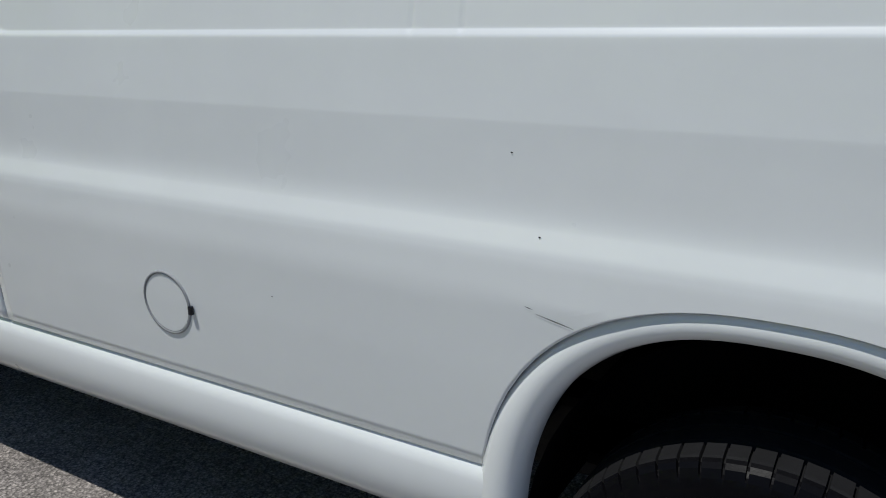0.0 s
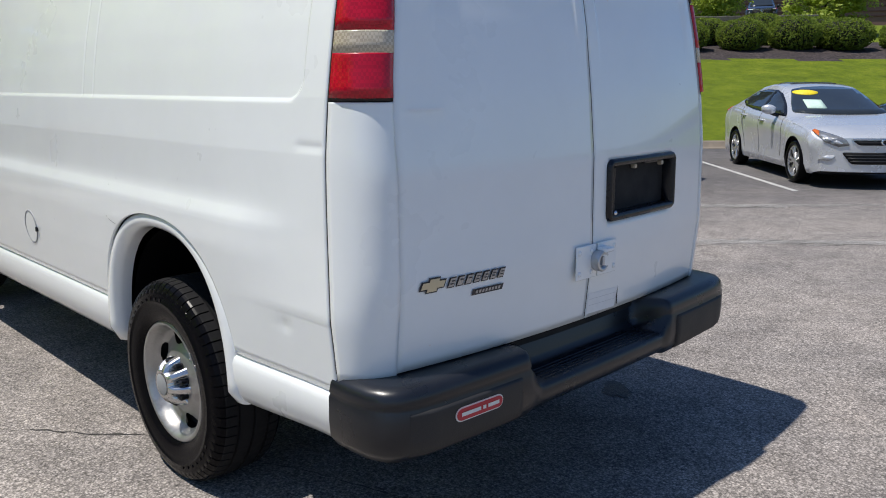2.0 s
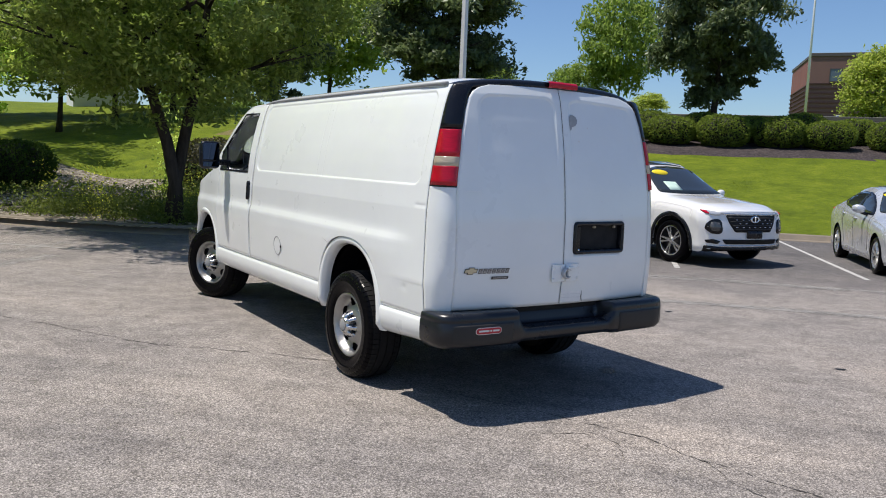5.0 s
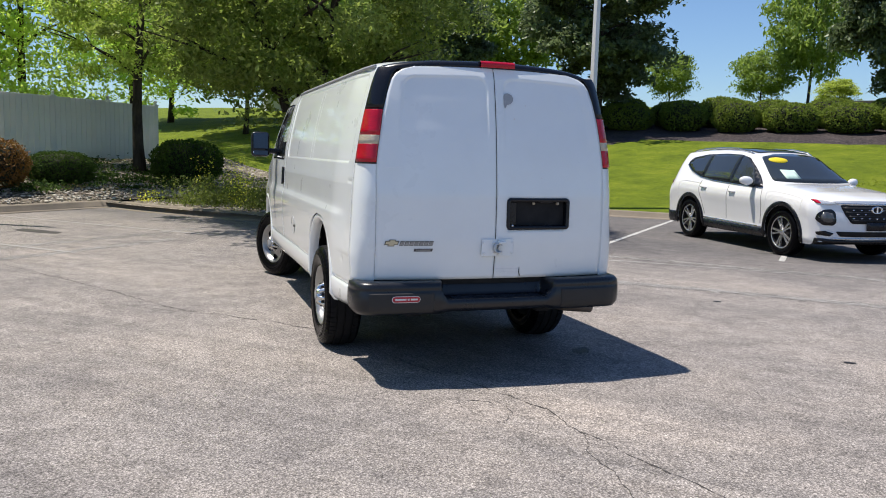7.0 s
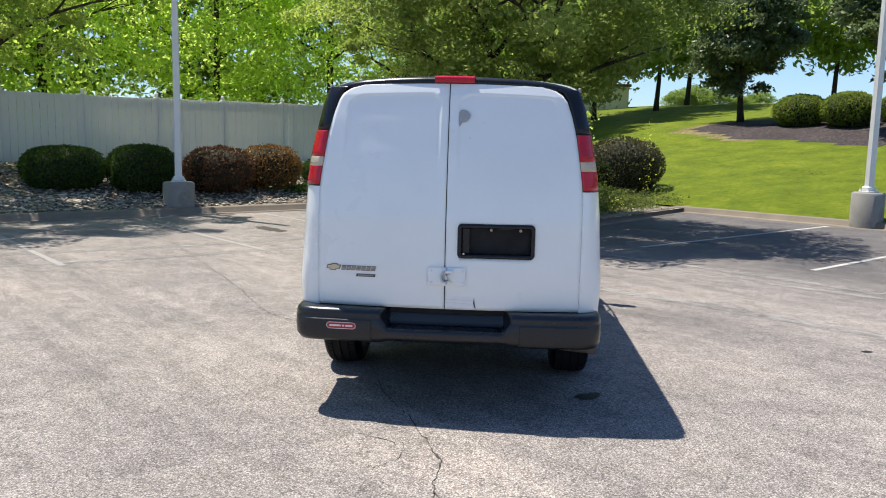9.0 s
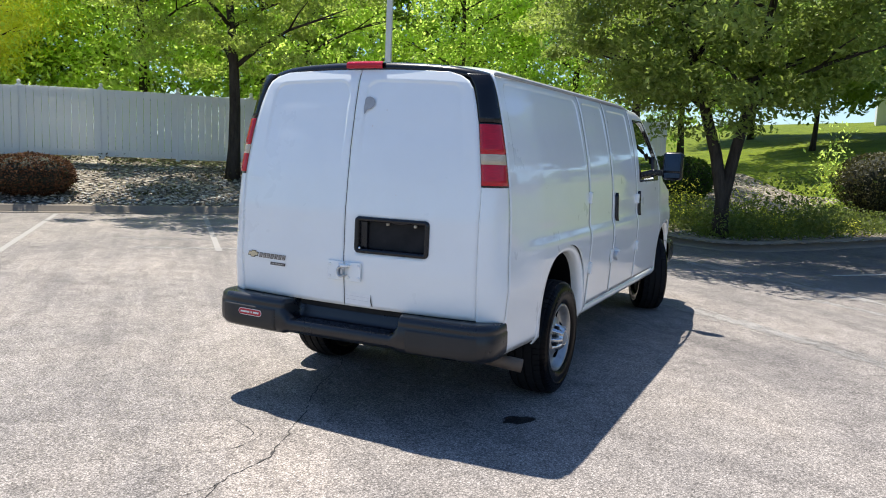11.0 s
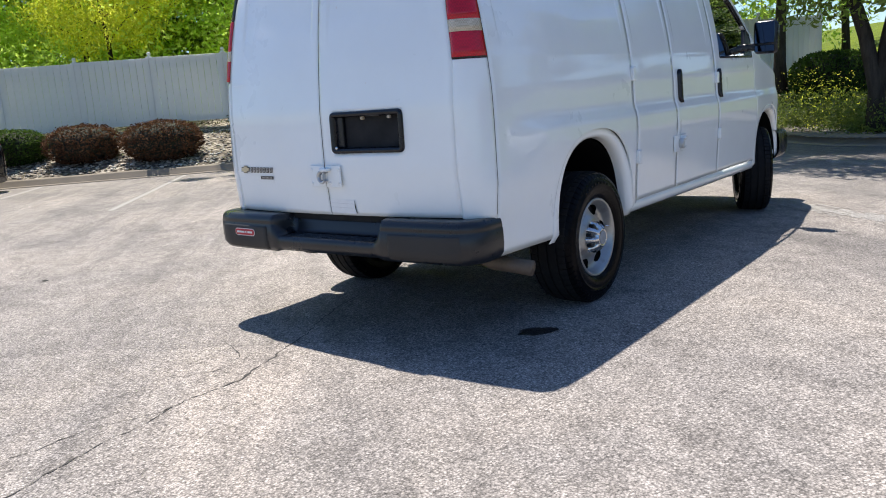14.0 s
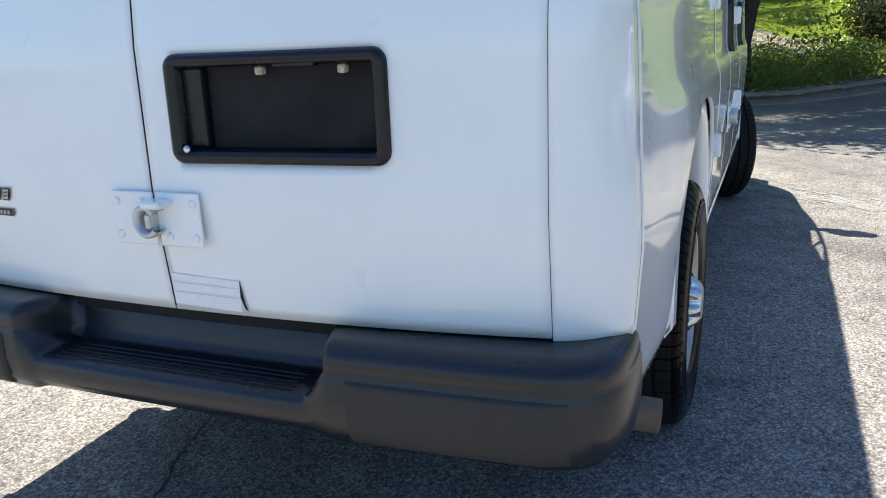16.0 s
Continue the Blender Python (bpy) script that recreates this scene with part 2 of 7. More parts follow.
def leaf_material(name, dark, mid, light, through=0.35, lit=None, rough=0.55, spec=0.35):
    g = Graph(name)
    island = g.tree.nodes.new("ShaderNodeNewGeometry").outputs["Random Per Island"]
    tone = g.ramp(island, [(0.0, dark), (0.5, mid), (1.0, light)])
    g.set(g.mix(0.3, tone, g.ramp(g.noise(1.2, 3), [(0.35, dark), (0.65, light)])), rough, spec=spec)
    glow = g.node("ShaderNodeBsdfTranslucent")
    g.link(g.mix(0.75, tone, lit or tuple(min(1, c * 1.5) for c in light)), glow.inputs[0])
    m = g.node("ShaderNodeMixShader", Fac=through)
    g.link(g.bsdf.outputs[0], m.inputs[1])
    g.link(glow.outputs[0], m.inputs[2])
    g.link(m.outputs[0], g.tree.nodes["Material Output"].inputs[0])
    return g.mat


def bark_material(name, a, b):
    g = Graph(name)
    n = g.noise(9, 6, 0.7, (1, 1, 0.22))
    g.set(g.ramp(n, [(0.3, a), (0.7, b)]), 0.95, spec=0.1)
    g.bump(n, 0.9, 0.02)
    return g.mat


def car_paint(name, color, rough=0.28, dirt=0.05, flake=0.0):
    g = Graph(name)
    film = g.ramp(g.noise(1.7, 6, 0.65), [(0.35, 0.0), (0.75, 1.0)])
    tone = g.mix(film, color, tuple(c * (1 - dirt) for c in color))
    g.set(tone, g.ramp(g.noise(3.0, 4), [(0.3, rough * 0.8), (0.7, rough * 1.25)]), flake, 0.4, 1.0)
    g.bsdf.inputs["Coat Roughness"].default_value = 0.04
    g.bump(g.noise(0.9, 2, 0.4), 0.03, 0.012)
    return g.mat


def glass_material(name, tint, rough=0.0):
    g = Graph(name)
    g.set(tint, rough, 0.0, 0.5, trans=1.0)
    g.bsdf.inputs["IOR"].default_value = 1.12
    return g.mat


ASPHALT = asphalt_material()
LINE = paint_line_material()
FAINT_LINE = paint_line_material("almost_gone_white_paint", 0.58, 0.95, (0.27, 0.255, 0.24))
LAWN = grass_ground_material()
MULCH = speckled("dark_bark_mulch", [(0.1, (0.035, 0.028, 0.03)), (0.6, (0.075, 0.06, 0.06)), (0.95, (0.14, 0.115, 0.11))], 16, 0.8, 0.04)
STRAW = speckled("dry_grass", [(0.1, (0.16, 0.13, 0.05)), (0.5, (0.24, 0.20, 0.08)), (0.9, (0.32, 0.28, 0.13))], 14, 0.5, 0.03)
GRAVEL = speckled("river_gravel", [(0.1, (0.075, 0.06, 0.045)), (0.5, (0.24, 0.20, 0.155)), (0.9, (0.56, 0.51, 0.43))], 13, 0.8, 0.04)
CONCRETE = surface("kerb_concrete", (0.215, 0.18, 0.14), 0.9, vary=0.25, scale=2.0, grain=45, bump=0.4, depth=0.006, dirt=(0.16, 0.14, 0.12))
BLOCK = surface("cast_concrete", (0.26, 0.25, 0.23), 0.9, vary=0.2, scale=3.0, grain=40, bump=0.35, depth=0.006, dirt=(0.12, 0.11, 0.10))
VINYL = surface("cream_vinyl", (0.80, 0.80, 0.77), 0.45, vary=0.06, scale=1.2, grain=30, bump=0.05, dirt=(0.64, 0.64, 0.60))


def let_through(mat, share, tint):
    """Thin moulded sheet: some daylight shines through it."""
    tree = mat.node_tree
    out = tree.nodes["Material Output"]
    glow = tree.nodes.new("ShaderNodeBsdfTranslucent")
    glow.inputs[0].default_value = (*tint, 1)
    m = tree.nodes.new("ShaderNodeMixShader")
    m.inputs[0].default_value = share
    tree.links.new(out.inputs[0].links[0].from_socket, m.inputs[1])
    tree.links.new(glow.outputs[0], m.inputs[2])
    tree.links.new(m.outputs[0], out.inputs[0])


let_through(VINYL, 0.22, (0.9, 0.9, 0.86))

POLE_PAINT = surface("pale_pole_paint", (0.74, 0.74, 0.74), 0.45, vary=0.1, scale=1.5, grain=40, bump=0.1)
VAN_WHITE = car_paint("white_van_paint", (0.86, 0.89, 0.888), 0.32, 0.06)
BLACK_PLASTIC = surface("black_moulded_plastic", (0.006, 0.007, 0.011), 0.27, vary=0.3, scale=4, grain=220, bump=0.18, depth=0.001, dirt=(0.012, 0.012, 0.014), spec=0.4)
GREY_PLASTIC = surface("grey_moulded_plastic", (0.02, 0.021, 0.024), 0.5, vary=0.25, scale=3, grain=240, bump=0.3, depth=0.001, dirt=(0.045, 0.042, 0.04), spec=0.35)
BUMPER_PLASTIC = surface("worn_black_bumper", (0.0105, 0.012, 0.016), 0.30, vary=0.3, scale=4, grain=220, bump=0.18, depth=0.001, dirt=(0.022, 0.022, 0.024), spec=0.5)
PAD_PLASTIC = surface("faded_bumper_pad", (0.034, 0.032, 0.031), 0.55, vary=0.3, scale=3, grain=240, bump=0.3, depth=0.001, dirt=(0.055, 0.050, 0.046), spec=0.35)
DARK = surface("dark_underside", (0.012, 0.012, 0.013), 0.9, vary=0.3, scale=5, grain=60, bump=0.1)
RUBBER = surface("tyre_rubber", (0.004, 0.004, 0.005), 0.22, vary=0.25, scale=9, grain=130, bump=0.08, depth=0.001, spec=0.06)
CAP_SILVER = surface("bright_wheel_cap", (0.62, 0.62, 0.62), 0.24, metal=0.9, vary=0.08, scale=20, grain=120, bump=0.05, depth=0.001)
TREAD = surface("dusty_tread_rubber", (0.010, 0.010, 0.011), 0.8, vary=0.3, scale=12, grain=160, bump=0.3, depth=0.001, spec=0.2)
RIM = surface("silver_wheel_paint", (0.38, 0.38, 0.375), 0.36, metal=0.75, vary=0.12, scale=14, grain=160, bump=0.1, depth=0.001, dirt=(0.22, 0.20, 0.18))
CHROME = surface("bright_chrome", (0.72, 0.72, 0.73), 0.12, metal=1.0, vary=0.06, scale=20, grain=120, bump=0.0)
WELL = surface("shaded_well_liner", (0.004, 0.004, 0.005), 0.95, vary=0.4, scale=8, bump=0.2, spec=0.05)
BLACK_HOLE = surface("black_recess", (0.006, 0.006, 0.007), 0.8, vary=0.2, bump=0.0)


def lens_material(name, color, dark, size, rough=0.22):
    """Moulded lamp plastic with a fine prism grid."""
    g = Graph(name)
    grid = g.node("ShaderNodeTexChecker", Scale=size)
    g.link(g.coord, grid.inputs["Vector"])
    grid.inputs["Color1"].default_value, grid.inputs["Color2"].default_value = (*color, 1), (*dark, 1)
    tone = g.mix(0.5, grid.outputs[0], g.ramp(g.noise(14, 4), [(0.35, dark), (0.65, color)]))
    g.set(tone, rough, 0.0, 0.25, 0.5)
    g.bump(grid.outputs[1], 0.25, 0.002)
    return g.mat


RED_LENS = lens_material("red_lens", (0.58, 0.003, 0.026), (0.36, 0.002, 0.016), 110)
CLEAR_LENS = lens_material("clear_lens", (0.66, 0.58, 0.45), (0.38, 0.32, 0.24), 130, 0.15)
SEAM = surface("body_gap", (0.01, 0.01, 0.011), 0.9, vary=0.2, bump=0.0)
GREY_LINE = surface("grey_sealant", (0.30, 0.31, 0.32), 0.6, vary=0.15, bump=0.0)
GLASS = glass_material("tinted_window_glass", (0.62, 0.70, 0.66))
RUST_PIPE = surface("dull_exhaust_steel", (0.16, 0.12, 0.09), 0.65, metal=0.4, vary=0.25, scale=9, grain=70, bump=0.2)
BADGE_GOLD = surface("pale_gold_badge", (0.60, 0.55, 0.40), 0.3, metal=0.6, vary=0.08, bump=0.0)
BADGE_SILVER = surface("dull_silver_badge", (0.42, 0.42, 0.42), 0.3, metal=0.7, vary=0.08, bump=0.0)
BADGE_DARK = surface("badge_dark", (0.035, 0.035, 0.04), 0.35, vary=0.1, bump=0.0)
STICKER_RED = surface("sticker_red", (0.50, 0.03, 0.04), 0.5, vary=0.1, scale=30, bump=0.0)
STICKER_WHITE = surface("sticker_white", (0.75, 0.72, 0.68), 0.5, vary=0.08, scale=30, bump=0.0)

# ---- ground: the lot, its kerbs, the beds and the rising lawn ----
R2 = math.sqrt(2)
LEFT_K, RIGHT_K = 18.9, 21.7
NOSE = [(-3.4, 15.5), (-2.6, 14.3), (-1.6, 13.1), (-0.5, 12.0), (0.2, 11.4), (0.8, 11.15), (1.4, 11.45), (2.4, 12.9), (4.9, 16.8)]


def in_island(x, y):
    """Inside the planted point that reaches into the lot."""
    inside = False
    pts = NOSE
    for (x1, y1), (x2, y2) in zip(pts, pts[1:] + pts[:1]):
        if (y1 > y) != (y2 > y) and x < (x2 - x1) * (y - y1) / (y2 - y1) + x1:
            inside = not inside
    return inside


def rise(x, y):
    """Height of the planted ground behind the kerbs."""
    dl, dr = (-(x - y) - LEFT_K) / R2, (x + y - RIGHT_K) / R2
    hl = min(max(0.2 * dl, 0.0), 1.1)
    hr = 0.0 if dr < 0 else (0.185 * dr if dr < 14 else min(2.59 + 0.12 * (dr - 14), 4.6))
    return 0.13 + max(hl, hr)


def planted(x, y):
    return -(x - y) > LEFT_K or x + y > RIGHT_K or in_island(x, y)


asphalt_ground = mesh_part("road", [(-400, -400, 0), (400, -400, 0), (400, 400, 0), (-400, 400, 0)], [(0, 1, 2, 3)], ASPHALT)
tagged(asphalt_ground, "worn grey asphalt parking lot with coarse aggregate", "asphalt", kind="structure")


def terrain():
    """The planted ground as one sheet, laid out square to the kerbs: fine near the lot, coarse far off."""
    ka, kb = -LEFT_K / R2 - 0.17, RIGHT_K / R2 + 0.17
    off = [0, 0.25, 0.6, 1.0, 1.5, 2, 2.5, 3, 3.5, 4, 4.5, 5, 5.6, 6.3, 7, 8, 8.5, 9, 9.5, 10, 10.5, 11, 11.5, 12, 12.5, 13, 13.5, 14, 15, 16, 17, 18, 19, 20, 22, 24, 27, 30, 34, 40, 48, 60, 90, 150, 400]
    axis_a = [ka - o for o in off[::-1]] + [ka + d for d in list(np.arange(0.6, 30, 0.8)) + list(np.arange(30, 70, 3)) + [90, 150, 400]]
    axis_b = [kb - d for d in [400, 150, 90, 70] + list(np.arange(60, 30, -3)) + list(np.arange(30, 0.3, -0.8))] + [kb + o for o in off]
    verts, faces, mats = [], [], []
    nb = len(axis_b)
    for a in axis_a:
        for b in axis_b:
            x, y = (a + b) / R2, (b - a) / R2
            deep = max(ka - a, b - kb)
            n = noise.noise((x * 0.35, y * 0.35, 1.7)) * 0.07 + noise.noise((x * 1.3, y * 1.3, 4.0)) * 0.025
            verts.append((x, y, rise(x, y) - 0.02 + n * ease(0.2, 2.0, deep)))
    for i in range(len(axis_a) - 1):
        for j in range(nb - 1):
            a, b = (axis_a[i] + axis_a[i + 1]) / 2, (axis_b[j] + axis_b[j + 1]) / 2
            if a > ka and b < kb:
                continue
            x, y = (a + b) / R2, (b - a) / R2
            dl, dr = ka - a, b - kb
            faces.append((i * nb + j, (i + 1) * nb + j, (i + 1) * nb + j + 1, i * nb + j + 1))
            k = 0
            if 0 < dl < 5.2 and dr < 2.5:
                k = 1
            if dr > 0 and dr < 1.2 + noise.noise((x, y, 0)) and -13.5 < a < -10.2:
                k = 1
            edge = 11.0 + 0.7 * noise.noise((x * 0.3, y * 0.3, 9)) - 1.5 * ease(-4.0, -9.0, a) + 0.38 * max(0.0, -9.5 - a)
            if edge < dr < 17 and a > -16.4:
                k = 2
            elif edge - 0.7 < dr < 16 and -17.1 < a < -12.5:
                k = 3
            mats.append(k)
    # the planted point that reaches into the lot
    ring = []
    for (ax, ay), (bx, by) in zip(NOSE, NOSE[1:]):
        ring += [(ax + (bx - ax) * s / 5, ay + (by - ay) * s / 5) for s in range(5)]
    ring.append(NOSE[-1])
    ring += [(4.9 + (1.4 - 4.9) * s / 6, 16.8 + (20.3 - 16.8) * s / 6) for s in range(1, 7)] + [(1.4 + (-3.4 - 1.4) * s / 6, 20.3 + (15.5 - 20.3) * s / 6) for s in range(1, 7)]
    cx, cy = 1.2, 16.2
    rows = []
    for s in (1.02, 0.94, 0.85, 0.75, 0.62, 0.48, 0.33, 0.16, 0.02):
        rows.append([])
        for x, y in ring:
            px, py = cx + (x - cx) * s, cy + (y - cy) * s
            rows[-1].append((px, py, 0.115 + 0.10 * (1 - s) + 0.03 * noise.noise((px * 1.2, py * 1.2, 3)) * (1 - s)))
    v, f = sheet(rows)
    o = len(verts)
    verts += v
    faces += [tuple(q + o for q in g) for g in f]
    mats += [1] * len(f)
    return mesh_part("ground", verts, faces, LAWN, mats=[LAWN, GRAVEL, MULCH, STRAW], index=mats)


tagged(terrain(), "mown green lawn bank with gravel and mulch beds", "lawn", kind="structure")


def kerb():
    """A rolled concrete kerb along the edges of the lot."""
    path = [(-66, -47.1)] + [(-3.4 - 3.0 * k, 15.5 - 3.0 * k) for k in range(20, 0, -1)] + NOSE + [(4.9 + 3.0 * k, 16.8 - 3.0 * k) for k in range(1, 21)]
    pts = []
    for (ax, ay), (bx, by) in zip(path, path[1:]):
        steps = 4
        pts += [(ax + (bx - ax) * s / steps, ay + (by - ay) * s / steps) for s in range(steps)]
    pts.append(path[-1])
    profile = [(-0.20, -0.03), (-0.20, 0.012), (-0.03, 0.016), (0.0, 0.03), (0.025, 0.125), (0.06, 0.15), (0.17, 0.152), (0.19, 0.13), (0.19, -0.05)]
    rows = []
    for i, (x, y) in enumerate(pts):
        ax, ay = pts[max(0, i - 1)]
        bx, by = pts[min(len(pts) - 1, i + 1)]
        d = Vector((bx - ax, by - ay)).normalized()
        out = Vector((-d.y, d.x))
        w = 0.006 * noise.noise((x, y, 0))
        rows.append([(x + out.x * (o + w), y + out.y * (o + w), z + (0.012 * noise.noise((x * 0.7, y * 0.7, 5)) if z > 0.1 else 0)) for o, z in profile])
    v, f = sheet(rows)
    return mesh_part("kerb", v, f, CONCRETE)


tagged(kerb(), "weathered tan concrete kerb round the lot", "kerb", kind="structure")


def stall_line(name, ax, ay, bx, by, width=0.088, mat=None):
    d = Vector((bx - ax, by - ay))
    n = Vector((-d.y, d.x)).normalized() * width / 2
    rows = []
    for s in range(25):
        p = Vector((ax, ay)) + d * (s / 24)
        j = 0.006 * noise.noise((p.x * 3, p.y * 3, 2))
        rows.append([(p.x - n.x * (1 + j * 8), p.y - n.y * (1 + j * 8), 0.004), (p.x + n.x, p.y + n.y, 0.004)])
    v, f = sheet(rows)
    ob = mesh_part(name, v, f, mat or LINE)
    return tagged(ob, "faded white parking stall line on asphalt", "stall line", "stall lines", kind="structure")


for off in (-6.3, -2.2, 1.77, 5.75, 9.75, 13.7):
    stall_line("stall_line", (11.5 + off) / 2, (11.5 - off) / 2, (21.3 + off) / 2, (21.3 - off) / 2)
for off in (7.75, 3.75, -0.3, -4.3, -8.3, -12.3):
    stall_line("stall_line", (off - 10.4) / 2, (off + 10.4) / 2, (off - 18.4) / 2, (off + 18.4) / 2, 0.09, FAINT_LINE)


def crack(name, path, width, label):
    """An open crack in the asphalt: a narrow dark groove with ragged edges."""
    pts = []
    for (ax, ay), (bx, by) in zip(path, path[1:]):
        n = max(2, int(math.hypot(bx - ax, by - ay) / 0.02))
        for s in range(n):
            x, y = ax + (bx - ax) * s / n, ay + (by - ay) * s / n
            pts.append((x + 0.035 * noise.noise((x * 4, y * 4, 7)) + 0.015 * noise.noise((x * 17, y * 17, 3)), y + 0.03 * noise.noise((x * 4, y * 4, 11)) + 0.016 * noise.noise((x * 23, y * 23, 19))))
    rows = []
    for i, (x, y) in enumerate(pts):
        ax, ay = pts[max(0, i - 1)]
        bx, by = pts[min(len(pts) - 1, i + 1)]
        d = Vector((bx - ax, by - ay)).normalized()
        w = width * (0.48 + 1.2 * noise.noise((x * 21, y * 21, 1)) + 0.5 * noise.noise((x * 3, y * 3, 5)))
        w = max(0.0009, w)
        rows.append([(x - d.y * w, y + d.x * w, 0.0025), (x + d.y * w, y - d.x * w, 0.0025)])
    v, f = sheet(rows)
    return tagged(mesh_part(name, v, f, CRACK), label, "crack", kind="structure")


CRACK = surface("crack_dirt", (0.05, 0.046, 0.042), 0.95, vary=0.3, scale=30, bump=0.0)
crack("asphalt_crack", [(-5.2, 7.9), (-3.53, 5.36), (-2.54, 3.82), (-2.0, 2.85), (-1.59, 2.5), (-1.3, 2.2), (-0.89, 1.77), (-0.55, 0.9), (-0.39, 0.38), (-0.15, -0.05), (-0.03, -0.39), (0.04, -0.6), (0.06, -0.98), (0.13, -1.31), (0.21, -1.6), (0.27, -1.85), (0.4, -2.5), (0.3, -3.6), (0.55, -5.0)], 0.0063, "thin ragged crack across the asphalt")

crack("asphalt_crack", [(-0.52, -0.22), (-0.36, -0.30), (-0.23, -0.37), (-0.21, -0.45)], 0.0035, "fine branching crack in the asphalt")
crack("asphalt_crack", [(-0.20, -0.33), (-0.16, -0.46), (-0.18, -0.58), (-0.30, -0.74)], 0.0028, "fine branching crack in the asphalt")
crack("asphalt_crack", [(0.06, -0.98), (-0.05, -1.2), (-0.05, -1.49), (-0.2, -1.9)], 0.003, "fine branching crack in the asphalt")


def stain(name, x, y, rx, ry, label, turn=0.0, mat=None):
    pts = []
    for k in range(40):
        a = 2 * math.pi * k / 40
        r = 1 + 0.45 * noise.noise((math.cos(a) * 1.6 + x, math.sin(a) * 1.6 + y, 3)) + 0.25 * noise.noise((math.cos(a) * 5, math.sin(a) * 5, x))
        px, py = rx * r * math.cos(a), ry * r * math.sin(a)
        c, s = math.cos(turn), math.sin(turn)
        pts.append((x + px * c - py * s, y + px * s + py * c, 0.003))
    return tagged(mesh_part(name, pts, [tuple(range(40))], mat or OIL, smooth=False), label, "stain", kind="structure")


OIL = speckled("oily_asphalt", [(0.1, (0.014, 0.014, 0.015)), (0.6, (0.03, 0.03, 0.03)), (0.95, (0.07, 0.065, 0.06))], 130, 0.7, 0.004, 0.45)
stain("oil_stain", 0.93, 0.63, 0.11, 0.06, "small dark oil stain on the asphalt", 0.8)
stain("drain_patch", -4.1, 9.9, 0.55, 0.16, "dark rusty drain cover by the kerb", -0.8, CRACK)
for sx, sy, sr in ((2.75, -0.15, 0.05), (-3.4, 0.2, 0.04), (3.4, 2.2, 0.05), (-2.6, -1.9, 0.035), (1.9, -2.9, 0.03)):
    stain("oil_stain", sx, sy, sr, sr * 0.6, "small dark oil stain on the asphalt", sx)


def dust_streak(ax, ay, bx, by, spread, count, seed):
    """A pale track of ground-in dust: many long thin slivers scattered about a line."""
    pick = random.Random(seed)
    d = Vector((bx - ax, by - ay))
    u = d.normalized()
    n = Vector((-u.y, u.x))
    verts, faces = [], []
    for k in range(count):
        t = pick.random()
        c = Vector((ax, ay)) + d * t + n * (pick.gauss(0, spread) + 0.25 * math.sin(t * 3.1))
        h, w = pick.uniform(0.03, 0.13), pick.uniform(0.004, 0.013)
        z = 0.0012 + 0.0000015 * k
        o = len(verts)
        for p, q in ((-h, 0), (-h * 0.3, w), (h * 0.4, w * 0.8), (h, 0), (h * 0.3, -w), (-h * 0.4, -w * 0.8)):
            verts.append((c.x + u.x * p + n.x * q, c.y + u.y * p + n.y * q, z))
        faces.append(tuple(range(o, o + 6))[::-1])
    ob = mesh_part("dust_streak", verts, faces, DUST, smooth=False)
    return tagged(ob, "pale dusty wheel track worn into the asphalt", "wheel track", kind="structure")


DUST = speckled("dusty_asphalt", [(0.1, (0.28, 0.27, 0.255)), (0.5, (0.42, 0.40, 0.38)), (0.9, (0.60, 0.57, 0.54))], 130, 0.6, 0.004)
for k, (ax, ay, bx, by, sp, num) in enumerate(((0.9, 5.2, 6.4, 0.0, 0.06, 2000), (0.6, 8.9, 7.2, 2.4, 0.07, 2000), (2.2, 6.6, 8.5, 1.2, 0.04, 900), (-2.0, 8.6, -6.5, 4.6, 0.07, 900), (-1.5, 10.3, -7.5, 5.2, 0.08, 900))):
    dust_streak(ax, ay, bx, by, sp, num, 40 + k)

# ---- the white cargo van ----
VAN = empty("cargo_van", (0, 2.85, 0))
tagged(VAN, "white panel cargo van parked on asphalt, black rear bumper", "van")

SIDE = [(0.40, 0.905), (0.43, 0.925), (0.47, 0.945), (0.55, 0.949), (0.60, 0.951), (0.68, 0.957), (0.8, 0.9645), (0.95, 0.9715), (1.02, 0.968), (1.04, 0.965), (1.06, 0.9585), (1.08, 0.952), (1.10, 0.948), (1.13, 0.946), (1.25, 0.942), (1.4, 0.928), (1.5, 0.914), (1.6, 0.897), (1.7, 0.876), (1.8, 0.852), (1.88, 0.831), (1.94, 0.812), (1.98, 0.795), (2.0, 0.782)]
SZ, SX = [a for a, _ in SIDE], [b for _, b in SIDE]


def body_x(y, z):
    """Half width of the van's side at y along it and height z."""
    w = float(np.interp(z, SZ, SX))
    if 0.8 < z < 1.25:
        plain = 0.966 + (z - 0.8) / 0.45 * (0.942 - 0.966)
        w += (plain - w) * (1 - ease(0.42, 0.85, y))
    w -= 0.022 * (1 - ease(0.34, 0.9, y))
    if y > 4.3:
        w -= 0.035 * ease(4.3, 5.1, y) + 0.24 * max(0.0, (y - 4.98) / 0.52) ** 2.6
    return w


def rounded_box(u, v, u0, u1, v0, v1, r):
    """Signed distance to a rounded rectangle, negative inside."""
    du, dv = abs(u - (u0 + u1) / 2) - (u1 - u0) / 2 + r, abs(v - (v0 + v1) / 2) - (v1 - v0) / 2 + r
    return math.hypot(max(du, 0), max(dv, 0)) + min(max(du, dv), 0) - r


def pressed(y, z, fields, depth=0.007, soft=0.011):
    """Depth of the pressed fields of a side panel at a point."""
    return max([depth * (1 - ease(-soft, 0.0, rounded_box(y, z, *fld))) for fld in fields] + [0.0])


